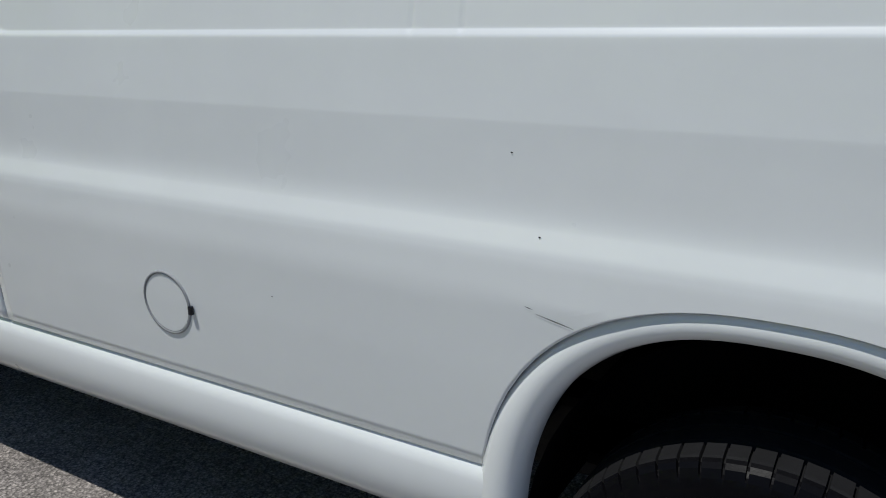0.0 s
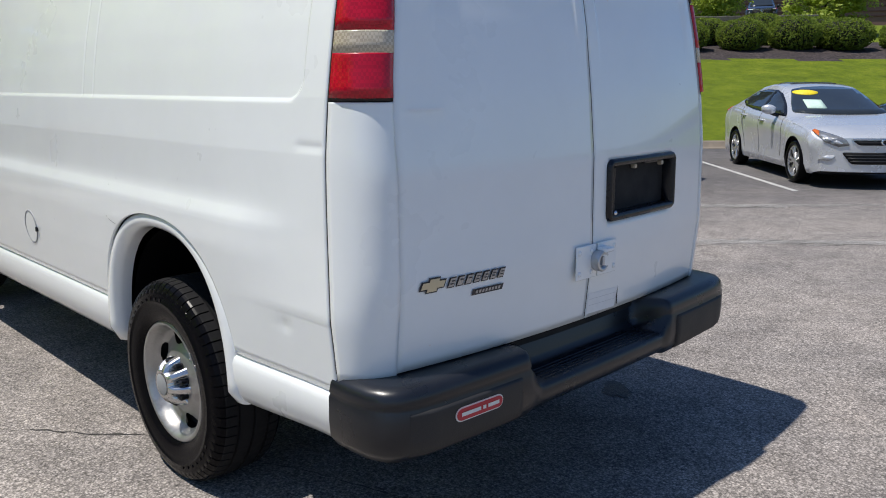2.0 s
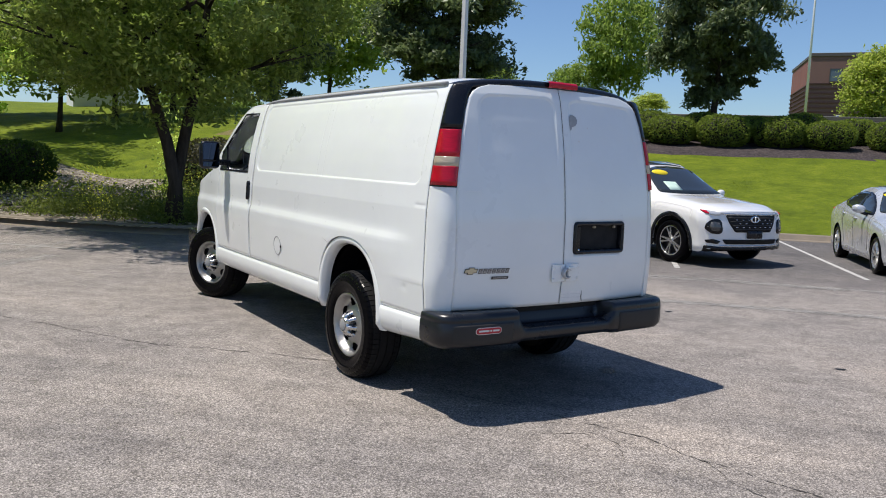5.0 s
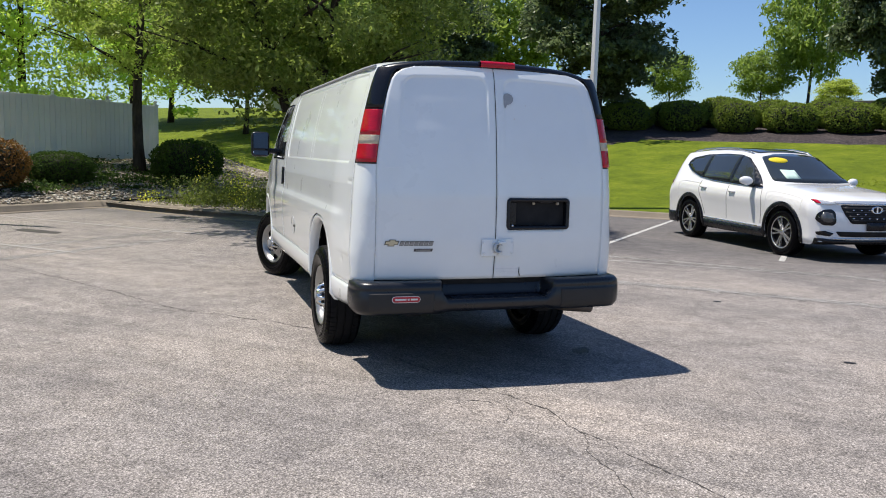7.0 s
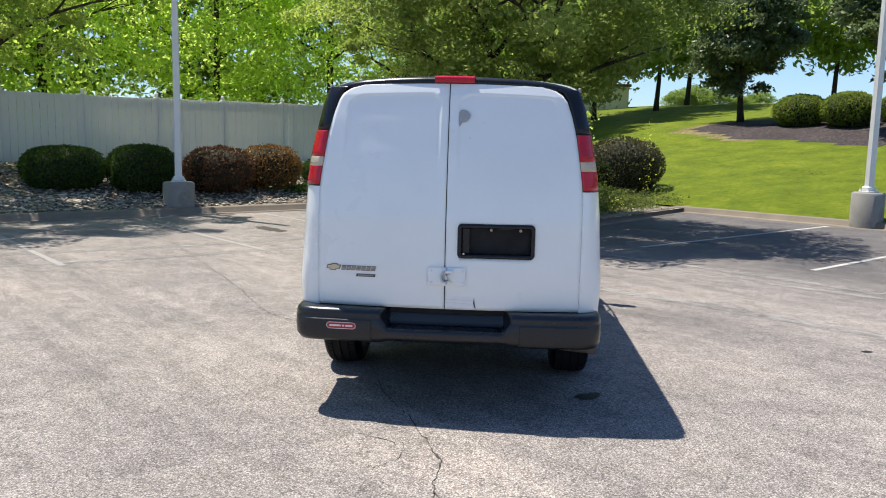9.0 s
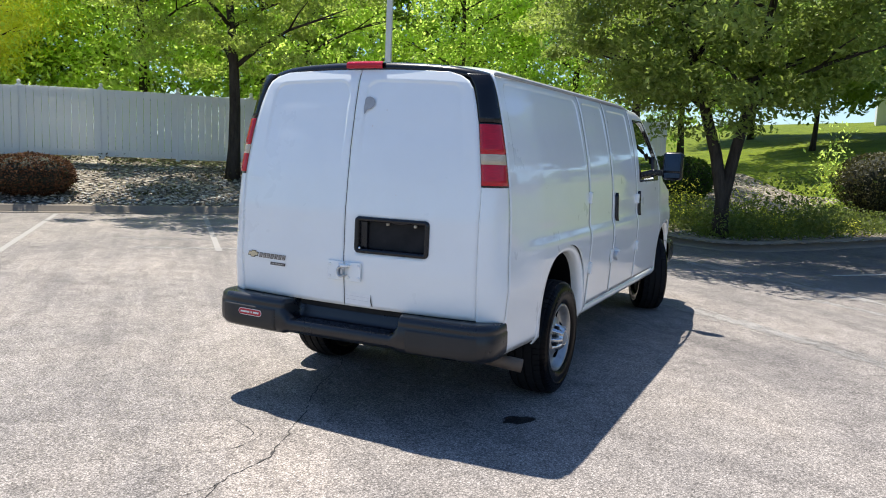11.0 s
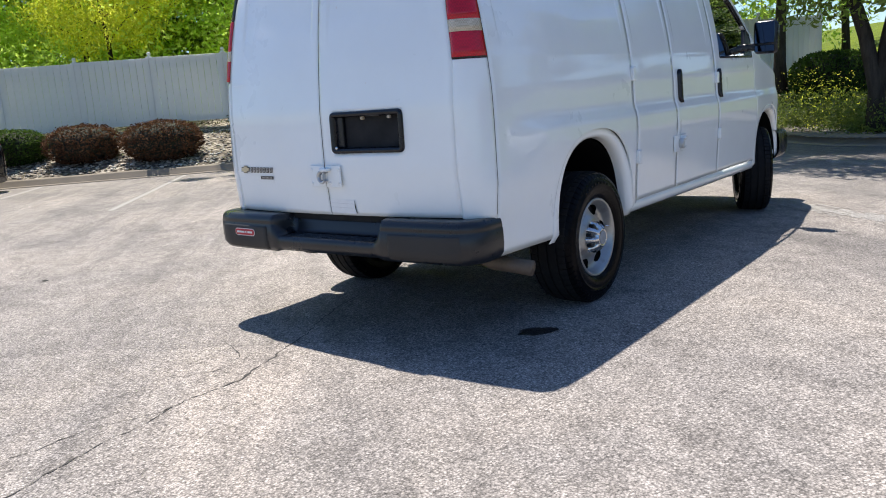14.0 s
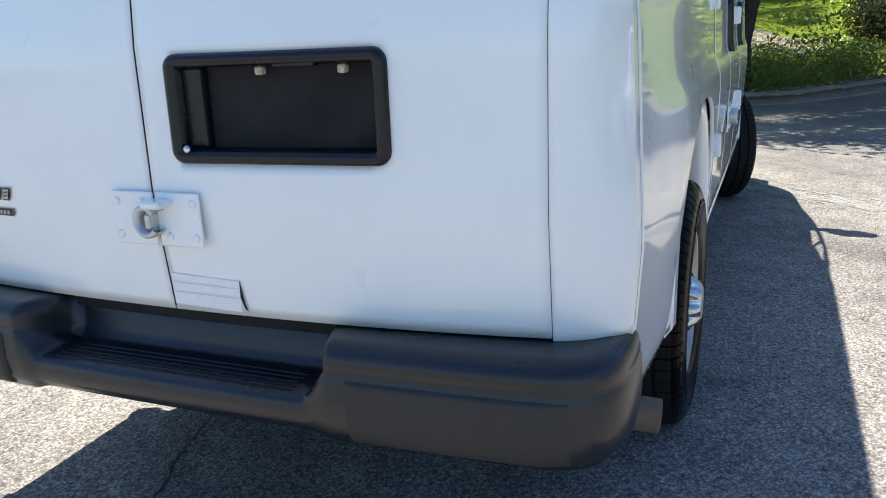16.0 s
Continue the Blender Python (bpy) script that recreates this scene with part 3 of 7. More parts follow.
def arch_top(y, at, half, top, base=0.45, power=2.4):
    d = abs(y - at) / half
    return base if d >= 1 else base + (top - base) * (1 - d**power) ** (1 / power)


def lines(a, b, step, fine=(), width=0.03, small=0.006):
    """Positions from a to b by step, with small steps round the fine ones."""
    got = list(np.linspace(a, b, max(2, int(round((b - a) / step)) + 1)))
    for c in fine:
        got += list(np.arange(c - width, c + width + 1e-6, small))
    return sorted({round(float(g), 4) for g in got if a <= g <= b})


def rear_seam(z):
    """Where the side panels end behind, at height z."""
    return 0.368 - 0.036 * (1 - ease(0.6, 1.3, z)) + 0.014 * ease(1.5, 2.0, z)


ARCHES = ((1.322, 0.50, 0.995), (4.76, 0.475, 0.955))


def side_panel(name, y0, y1, low=0.605, fields=(), label="", z1=2.0, lean=0.0, fine_y=(), fine_z=(), side=-1, top=None, holes=None, edge=True, grooves=()):
    """A sheet of the van's side between two seams, with its wheel arch cut out and its pressings."""
    ys = lines(y0, y1, 0.03, fine_y)
    for at, half, _ in ARCHES:
        ys += [at + s * half * math.sin(radians(a)) for s in (-1, 1) for a in list(range(0, 80, 6)) + [80, 83, 86, 88, 89, 89.7]]
    ys = sorted({round(y, 4) for y in ys if y0 <= y <= y1})
    zs = lines(0.6, 2.0, 0.025, list(fine_z) + [1.05], 0.04, 0.007)
    ts = [(z - 0.6) / 1.4 for z in zs]
    rows = []
    for y in ys:
        zb = max([low] + [arch_top(y, *a) - 0.004 for a in ARCHES if abs(y - a[0]) < a[1]])
        zt = top(y) if top else z1
        row = []
        for t in ts:
            z = 0.6 + t * 1.4
            if top:
                z = zb + t * (zt - zb)
            elif z < 1.0:
                z = zb + (z - 0.6) / 0.4 * (1.0 - zb)
            yy = y + (rear_seam(z) - 0.355) * (1 - ease(0.36, 0.7, y))
            x = body_x(yy, z) - pressed(yy, z, fields) * (ease(1.40, 1.85, z) if side > 0 else 1.0)
            if side < 0 and y < 1.0:
                x -= 0.0026 * math.exp(-(((z - 1.271) / 0.011) ** 2)) * ease(0.36, 0.40, yy) * (1 - ease(0.46, 0.52, yy))
                x -= 0.003 * math.exp(-(((z - 0.757) / 0.022) ** 2) - ((yy - 0.55) / 0.028) ** 2)
            for g0 in grooves:
                x -= 0.0026 * math.exp(-(((yy - g0) / 0.004) ** 2)) * ease(1.385, 1.40, z) * (1 - ease(1.9, 1.96, z))
            row.append((side * x, yy, z))
        rows.append(row)
    v, f = sheet(rows)
    if holes:
        f = [q for q in f if not holes(sum(v[i][1] for i in q) / 4, sum(v[i][2] for i in q) / 4)]
    if side > 0:
        f = [q[::-1] for q in f]
    ob = mesh_part(name, v, f, VAN_WHITE, VAN, label)
    if edge:
        m = ob.modifiers.new("thickness", "SOLIDIFY")
        m.thickness, m.offset = 0.012, -1
    return ob


def a_pillar(y):
    """Upper edge of the cab's side: the roof, then down along the windscreen to the wing."""
    return float(np.interp(y, [3.3, 3.72, 3.85, 4.0, 4.35, 4.62, 4.8, 5.1, 5.35, 5.5], [2.0, 1.985, 1.95, 1.86, 1.56, 1.35, 1.31, 1.22, 1.10, 0.95]))


side_panel("side_panel", 0.355, 3.345, fields=((0.47, 3.275, 1.388, 1.965, 0.07),), grooves=(1.868, 1.972), fine_y=(0.40, 0.48, 0.54, 1.868, 1.972, 3.27), fine_z=(0.757, 1.271, 1.395, 1.44, 1.93, 1.965))
side_panel("quarter_panel", 0.355, 1.868, low=0.452, fields=((0.47, 1.80, 1.35, 1.965, 0.07),), fine_y=(0.48, 0.54, 1.79), fine_z=(1.365, 1.41, 1.93, 1.965), side=1)
side_panel("cargo_door", 1.876, 2.522, low=0.505, fields=((1.93, 2.47, 1.30, 1.955, 0.05),), fine_y=(1.94, 2.46), fine_z=(1.31, 1.95), side=1)
side_panel("cargo_door", 2.530, 3.362, low=0.505, fields=((2.60, 3.24, 1.30, 1.945, 0.05),), fine_y=(2.61, 3.23), fine_z=(1.31, 1.94), side=1)


def window_edge(y, z):
    """Inside the cab window's opening."""
    return 3.50 < y < 4.30 and 1.375 < z < min(1.90, a_pillar(y) - 0.075)


for s, y0 in ((-1, 3.352), (1, 3.369)):
    door = side_panel("front_door", y0, 4.33, low=0.605 if s < 0 else 0.505, top=a_pillar, side=s, holes=window_edge, fine_y=(3.50, 4.28))
    side_panel("front_wing", 4.337, 5.46, top=a_pillar, side=s)
    ys = lines(3.49, 4.32, 0.03)
    rows = [[(s * (body_x(y, z) - 0.014), y, z) for z in np.linspace(1.36, max(1.37, min(1.915, a_pillar(y) - 0.06)), 10)] for y in ys]
    v, f = sheet(rows)
    pane = mesh_part("window", v, f, GLASS, VAN, "tinted cab door glass")
    pane.visible_shadow = False
    # black rubber round the glass
    ring = [(3.495, 1.37), (3.495, 1.905), (3.86, 1.905)] + [(y, a_pillar(y) - 0.072) for y in (3.95, 4.05, 4.15, 4.22)] + [(4.305, 1.50), (4.305, 1.37)]
    pts = [(s * (body_x(y, z) - 0.004), y, z) for y, z in ring + ring[:1]]
    v, f = tube(pts, 0.011, 6)
    mesh_part("window_seal", v, f, BLACK_PLASTIC, VAN)
    # black triangle where the mirror is fixed
    tri = [(4.10, 1.37), (4.31, 1.37), (4.31, 1.55), (4.22, 1.60)]
    v = [(s * (body_x(y, z) + o), y, z) for o in (0.004, -0.02) for y, z in tri]
    mesh_part("mirror_base", v, [(0, 1, 2, 3), (7, 6, 5, 4), (0, 4, 5, 1), (1, 5, 6, 2), (2, 6, 7, 3), (3, 7, 4, 0)], BLACK_PLASTIC, VAN, smooth=False)


def slab_on_side(name, s, y, z0, z1, width, thick, mat, parent, label=""):
    """An upright rounded bar on the van's side, such as a pull handle."""
    rows = []
    for i in range(13):
        a = i / 12
        z = z0 + (z1 - z0) * a
        h = width / 2 * min(1.0, math.sqrt(max(0.0, 1 - (abs(a - 0.5) * 2) ** 6)) + 0.12)
        base = body_x(y, z)
        rows.append([(s * (base + o), y + d * h, z) for d, o in ((-1, -0.01), (-1, thick * 0.5), (-0.6, thick), (0, thick * 1.1), (0.6, thick), (1, thick * 0.5), (1, -0.01))])
    v, f = sheet(rows)
    return mesh_part(name, v, f, mat, parent, label)


for s, y, z0, z1 in ((-1, 3.425, 1.12, 1.29), (1, 3.43, 1.07, 1.285), (1, 2.62, 1.07, 1.295)):
    slab_on_side("door_handle", s, y, z0, z1, 0.05, 0.022, BLACK_PLASTIC, VAN, "black upright pull handle")

# sills below the panels and lips round the arches
SILL = [(-0.016, 0.612), (-0.009, 0.603), (0.003, 0.592), (0.009, 0.57), (0.009, 0.52), (0.0, 0.47), (-0.018, 0.44), (-0.045, 0.425), (-0.11, 0.42)]
LOW_SILL = [(-0.03, 0.515), (-0.014, 0.499), (-0.006, 0.487), (-0.008, 0.462), (-0.02, 0.442), (-0.045, 0.427), (-0.11, 0.42)]
for s in (-1, 1):
    for y0, y1 in ((0.35, 0.862), (1.80, 4.305)) if s < 0 else ((1.80, 4.305),):
        rows = []
        for y in lines(y0, y1, 0.08):
            droop = 0.012 * ease(1.8, 4.3, y)
            up = 0.02 * (1 - ease(0.36, 0.86, y))
            rows.append([(s * (0.952 - 0.02 * (1 - ease(0.34, 0.9, y)) + o), y, z - droop + up * (0.612 - z) / 0.19) for o, z in (SILL if s < 0 else LOW_SILL)])
        v, f = sheet(rows)
        mesh_part("rocker_sill", v, f if s < 0 else [q[::-1] for q in f], VAN_WHITE, VAN)
    for at, half, top in ARCHES:
        lip = [(0.000, 0.935), (0.004, 0.952), (0.02, 0.963), (0.05, 0.966), (0.075, 0.955), (0.088, 0.93), (0.089, 0.895)]
        if s > 0:
            lip = [(i_, x_ - 0.012) for i_, x_ in [(0.000, 0.958), (0.004, 0.963)] + lip[2:]]
        rows = []
        for a in range(-4, 185, 3):
            c, sn = math.cos(radians(min(180, max(0, a)))), math.sin(radians(min(180, max(0, a))))
            row = []
            for inset, x in lip:
                hy, hz = half + 0.002 - inset * 0.92, top - 0.45 - inset * 0.66
                y = at + hy * math.copysign(abs(c) ** (2 / 2.4), c)
                z = 0.45 + hz * abs(sn) ** (2 / 2.4) - (0.005 if a < 0 or a > 180 else 0)
                z = max(z, 0.45) if 0 <= a <= 180 else 0.424
                x -= 0.0 if 0 <= a <= 180 else 0.03
                row.append((s * (x - 0.02 * (1 - ease(0.34, 0.9, y)) - (0.05 * ease(4.7, 5.3, y) if at > 3 else 0)), y, z))
            rows.append(row)
        v, f = sheet(rows)
        mesh_part("wheel_arch_lip", v, f if s > 0 else [q[::-1] for q in f], VAN_WHITE, VAN)
        # liner of the wheel well, its shade put into a near-black colour
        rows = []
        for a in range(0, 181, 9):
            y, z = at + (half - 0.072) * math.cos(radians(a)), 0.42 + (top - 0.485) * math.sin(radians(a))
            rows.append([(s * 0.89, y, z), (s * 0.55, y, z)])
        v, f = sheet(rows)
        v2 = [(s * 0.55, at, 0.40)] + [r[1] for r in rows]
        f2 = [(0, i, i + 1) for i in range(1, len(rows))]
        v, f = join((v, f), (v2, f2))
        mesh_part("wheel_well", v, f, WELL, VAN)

# rear doors, corner posts and lamps
REAR_Z = [0.60, 0.66, 0.9, 1.2, 1.4, 1.6, 1.8, 1.95, 2.02, 2.06]
REAR_Y = [0.180, 0.172, 0.15, 0.155, 0.175, 0.20, 0.236, 0.27, 0.297, 0.325]


def rear_y(x, z):
    return float(np.interp(z, REAR_Z, REAR_Y)) + 0.055 * (abs(x) / 0.8) ** 2.2


def door_half(z):
    """Where the rear door meets the corner post."""
    w = float(np.interp(z, [0.6, 1.35, 1.45, 1.73, 1.86, 1.94, 1.98, 2.005, 2.02], [0.802, 0.802, 0.793, 0.752, 0.722, 0.695, 0.665, 0.62, 0.55]))
    return w


CENTRE = -0.012


def rear_door(side):
    zs = lines(0.658, 2.022, 0.025, (1.96, 1.99, 2.01), 0.03, 0.006)
    ss = lines(0, 1, 0.03, (0.06, 0.1, 0.84), 0.04, 0.012)
    rows = []
    inner, outer = (0.042, 0.655) if side > 0 else (0.055, 0.625)
    for z in zs:
        row = []
        for t in ss:
            x = CENTRE * side + 0.003 + t * (door_half(z) - CENTRE * side - 0.003)
            zz = z - 0.022 * (x / 0.7) ** 2 * ease(1.5, 2.0, z)
            d = rounded_box(x, z, inner, outer + 0.10 * (1.95 - z), 1.2, 1.968, 0.08)
            deep = 0.007 * (1 - ease(-0.02, 0.0, d)) * ease(1.42, 1.72, z)
            deep -= 0.005 * math.exp(-(((z - 1.37) / 0.006) ** 2)) * (1 if 0.64 < x < 0.76 else 0) * (1 if side < 0 else 0)
            row.append((side * x, rear_y(x, zz) + deep, zz))
        rows.append(row)
    v, f = sheet(rows)
    if side > 0:
        f = [q for q in f if not (0.072 < sum(v[i][0] for i in q) / 4 < 0.515 and 0.99 < sum(v[i][2] for i in q) / 4 < 1.178)]
    ob = mesh_part("rear_door", v, f if side > 0 else [q[::-1] for q in f], VAN_WHITE, VAN, "white rear cargo door with pressed panel")
    m = ob.modifiers.new("thickness", "SOLIDIFY")
    m.thickness, m.offset = 0.014, -1
    return ob


door_left, door_right = rear_door(-1), rear_door(1)


def corner(name, side, z0, z1, mat, parent, proud=0.0, steps=14, label="", inset=0.0018, start=0.0, end=1.0):
    """A stretch of the van's rounded rear corner between two heights."""
    rows = []
    for z in lines(z0, z1, 0.03, (z1,), 0.02, 0.008):
        a = Vector((door_half(z) + inset, rear_y(door_half(z), z)))
        yb = rear_seam(z) - 0.002
        b = Vector((body_x(yb, z), yb - 0.0065))
        k = Vector((b.x - 0.25 * (b.x - a.x), a.y + 0.02))
        row = []
        for i in range(steps + 1):
            t = start + (end - start) * i / steps
            p = a * (1 - t) ** 2 + k * 2 * t * (1 - t) + b * t * t
            n = (p - Vector((0.3, 1.2))).normalized()
            p = p + n * (proud * min(1.0, 6 * min(t, 1 - t) + 0.2))
            row.append((side * p.x, p.y, z))
        rows.append(row)
    v, f = sheet(rows)
    ob = mesh_part(name, v, f if side > 0 else [q[::-1] for q in f], mat, parent, label)
    m = ob.modifiers.new("thickness", "SOLIDIFY")
    m.thickness, m.offset = 0.012, -1
    return ob


for s in (-1, 1):
    corner("corner_post", s, 0.640, 1.389, VAN_WHITE, VAN)
    corner("corner_trim", s, 1.738, 1.998, BLACK_PLASTIC, VAN, 0.006, label="black plastic upper corner trim")
    lamp = empty("tail_lamp", (0, 2.85, 0))
    lamp.parent = VAN
    lamp.matrix_parent_inverse = Matrix.Translation((0, -2.85, 0))
    lamp.matrix_basis = Matrix.Translation((0, 2.85, 0))
    lamp["label"] = "red tail lamp with a clear middle band"
    for nm, z0, z1, mat in (("red_lens", 1.400, 1.512, RED_LENS), ("clear_lens", 1.512, 1.568, CLEAR_LENS), ("red_lens", 1.568, 1.728, RED_LENS)):
        lens = corner(nm, s, z0, z1, mat, None, 0.010)
        lens.parent = lamp
        lens.matrix_parent_inverse = Matrix.Translation((0, -2.85, 0))
    back = corner("lamp_housing", s, 1.392, 1.736, BLACK_PLASTIC, None, 0.0)
    back.parent = lamp
    back.matrix_parent_inverse = Matrix.Translation((0, -2.85, 0))

# roof with its black rear edge and the high brake lamp
ROOF_X = [0.0, 0.2, 0.4, 0.55, 0.66, 0.72, 0.752, 0.772, 0.782, 0.784]
ROOF_Z = [2.086, 2.084, 2.076, 2.066, 2.052, 2.040, 2.028, 2.016, 2.003, 1.992]


def roof_rows(y0, y1, step, lift=0.0):
    rows = []
    for y in lines(y0, y1, step):
        drop = 0.10 * max(0.0, (y - 3.0) / 0.85) ** 2.4 + 0.030 * (1 - ease(0.30, 0.62, y))
        squeeze = 1 - 0.015 * (1 - ease(0.3, 0.7, y)) - 0.02 * ease(3.2, 3.85, y)
        half = []
        for x, z in zip(ROOF_X, ROOF_Z):
            bead = 0.006 * math.cos(x * 2 * math.pi / 0.22) if x < 0.6 and y > 0.7 else 0.0
            half.append((x * squeeze, y + 0.09 * (x / 0.75) ** 2 * (1 - ease(0.3, 0.6, y)), z - drop + lift + bead * ease(0.7, 0.9, y)))
        rows.append([(-x, y2, z) for x, y2, z in half[::-1]] + half[1:])
    return rows


v, f = sheet(roof_rows(0.40, 3.82, 0.06))
mesh_part("roof", v, [q[::-1] for q in f], VAN_WHITE, VAN, "white van roof with drip rails")
rows = []
for y, lift in ((0.405, 0.008), (0.34, 0.006), (0.31, -0.004), (0.296, -0.022), (0.30, -0.045), (0.33, -0.052)):
    row = []
    for i in range(-24, 25):
        x = i / 24 * 0.745
        e = abs(x) / 0.745
        z = float(np.interp(abs(x), ROOF_X, ROOF_Z)) + lift - 0.024 - 0.01 * e**4
        row.append((x, y + 0.055 * e**2.2 + 0.05 * e**8, z))
    rows.append(row)
v, f = sheet(rows)
mesh_part("roof_edge_trim", v, f, BLACK_PLASTIC, VAN, "black plastic trim over the rear doors")
rows = [[(x, rear_y(x, 2.03) - o - 0.016, z - 0.03 * (x / 0.7) ** 2) for x in np.linspace(-0.105, 0.135, 9)] for o, z in ((0.0, 2.028), (0.012, 2.032), (0.013, 2.055), (0.0, 2.068), (-0.05, 2.072))]
v, f = sheet(rows)
mesh_part("brake_lamp", v, f, RED_LENS, VAN, "red high-mounted brake lamp")
for s in (-1, 1):
    rail = [(s * (0.786 - 0.018 * (1 - ease(0.3, 0.7, y)) - 0.02 * ease(3.2, 3.85, y)), y, 2.006 - 0.10 * max(0.0, (y - 3.0) / 0.85) ** 2.4) for y in lines(0.42, 3.86, 0.12)]
    rail += [(s * (body_x(y, a_pillar(y)) - 0.012), y, a_pillar(y) + 0.004) for y in (3.98, 4.12, 4.3, 4.5)]
    v, f = tube(rail, 0.011, 8)
    mesh_part("drip_rail", v, f, GREY_LINE, VAN, "grey sealed roof drip rail")

# near-black tubes laid in the panel gaps to paint their shade
def gap_strip(pts, r=0.0032):
    v, f = tube(pts, r, 6)
    mesh_part("door_seal", v, f, SEAM, VAN)


gap_z = [float(z) for z in np.linspace(0.665, 2.0, 46)]
gap_strip([(CENTRE, rear_y(CENTRE, z) + 0.0035, z) for z in gap_z], 0.0032)
for s in (-1, 1):
    gap_strip([(s * (door_half(z) + 0.001), rear_y(door_half(z), z) + 0.005, z) for z in gap_z if z < 1.97], 0.0018)
    gap_strip([(s * (body_x(rear_seam(z), z) - 0.0035), rear_seam(z) - 0.005, z) for z in gap_z if z < 1.98], 0.0036)
for s, y in ((-1, 3.3485), (1, 1.872), (1, 2.526), (1, 3.3655)):
    gap_strip([(s * (body_x(y, z) - 0.004), y, z) for z in ([0.51, 0.55, 0.6] if s > 0 else []) + gap_z if z < 1.98], 0.0032)

# nose of the van: windscreen, bonnet, grille and front bumper
rows = []
for y, z, w in ((3.80, 1.975, 0.70), (4.0, 1.875, 0.755), (4.3, 1.62, 0.82), (4.60, 1.36, 0.86)):
    rows.append([(x * w, y + 0.10 * (1 - x * x), z + 0.03 * (1 - x * x)) for x in np.linspace(-1, 1, 15)])
v, f = sheet(rows)
screen = mesh_part("windscreen", v, f, GLASS, VAN)
screen.visible_shadow = False
rows = []
for y in lines(4.58, 5.46, 0.06):
    z = a_pillar(y)
    w = body_x(y, z)
    rows.append([(x * w, y + 0.10 * (1 - x * x), z + 0.07 * (1 - x * x)) for x in np.linspace(-1, 1, 17)])
v, f = sheet(rows)
mesh_part("bonnet", v, f, VAN_WHITE, VAN)
rows = []
for z in (0.55, 0.7, 0.8, 0.9, 0.98, 1.02):
    rows.append([(x * 0.78, 5.46 + 0.12 * (1 - x * x), z) for x in np.linspace(-1, 1, 13)])
v, f = sheet(rows)
mesh_part("grille", v, f, GREY_PLASTIC, VAN)
rows = []
for k in range(-1, 14):
    a = radians(90 - 15 * min(12, max(0, k)))
    o, z = (-0.30 if k in (-1, 13) else -0.14 + 0.125 * abs(math.cos(a)) ** 0.6), 0.56 + 0.135 * math.copysign(abs(math.sin(a)) ** 0.8, math.sin(a))
    row = []
    for i in range(25):
        t = -1 + i / 12
        x = 0.94 * math.copysign(min(1, abs(t) * 1.22), t)
        y = 5.58 - 0.36 * max(0.0, (abs(t) - 0.72) / 0.28) ** 1.6 - 0.03 * t * t
        row.append((x * (1 + max(-0.14, o) * 0.45), y + o, z))
    rows.append(row)
v, f = sheet(rows)
mesh_part("front_bumper", v, f, BLACK_PLASTIC, VAN, "black front bumper")

# near-black box and sheets that paint the shade behind the gaps, and the underside
rows = []
for y in (0.62, 3.30):
    rows.append([(sx * min(0.53, body_x(y, z) - 0.05), y, z) for sx, z in ((-1, 0.62), (-1, 1.0), (-1, 1.4), (-1, 1.8), (-1, 1.96), (1, 1.96), (1, 1.8), (1, 1.4), (1, 1.0), (1, 0.62), (-1, 0.62))])
v, f = sheet(rows)
n = len(rows[0])
f += [tuple(range(n - 1)), tuple(range(n, 2 * n - 1))[::-1]]
mesh_part("load_liner", v, f, SEAM, VAN, smooth=False)
rows = [[(x, rear_y(x, z) + 0.03, z) for x in np.linspace(-0.86, 0.86, 21)] for z in np.linspace(0.62, 2.0, 20)]
v, f = sheet(rows)
mesh_part("door_frame", [(x * min(1, door_half(z) / 0.86 + 0.06), y, z) for x, y, z in v], f, SEAM, VAN)
for s in (-1, 1):
    rows = [[(s * (body_x(y, z) - 0.03), y, z) for y in (rear_seam(z) - 0.012, rear_seam(z), rear_seam(z) + 0.06)] for z in np.linspace(0.62, 1.99, 12)]
    v, f = sheet(rows)
    mesh_part("seam_backing", v, f, SEAM, VAN)
bm = box_bm((1.1, 4.9, 0.16), (0, 2.85, 0.50), 0.03)
box_bm((1.80, 2.45, 0.05), (0, 3.05, 0.56), bm=bm)
box_bm((1.80, 0.55, 0.05), (0, 0.62, 0.56), bm=bm)
box_bm((1.2, 1.4, 0.05), (0, 4.75, 0.56), bm=bm)
box_bm((1.5, 0.10, 0.10), (0, 1.34, 0.362), 0.03, bm=bm)
box_bm((0.34, 0.34, 0.30), (0.0, 1.34, 0.37), 0.10, bm=bm)
box_bm((0.12, 4.6, 0.14), (-0.48, 2.7, 0.44), 0.02, bm=bm)
box_bm((0.12, 4.6, 0.14), (0.48, 2.7, 0.44), 0.02, bm=bm)
box_bm((1.5, 0.12, 0.12), (0, 4.76, 0.40), 0.03, bm=bm)
part("chassis", bm, DARK, VAN, "dark chassis, axles and floor")
v, f = tube([(0.45, 1.9, 0.40), (0.50, 1.0, 0.42), (0.56, 0.62, 0.40), (0.74, 0.545, 0.375), (0.955, 0.585, 0.348)], 0.040, 14)
mesh_part("tailpipe", v, f, RUST_PIPE, VAN, "dull rusty steel tailpipe")

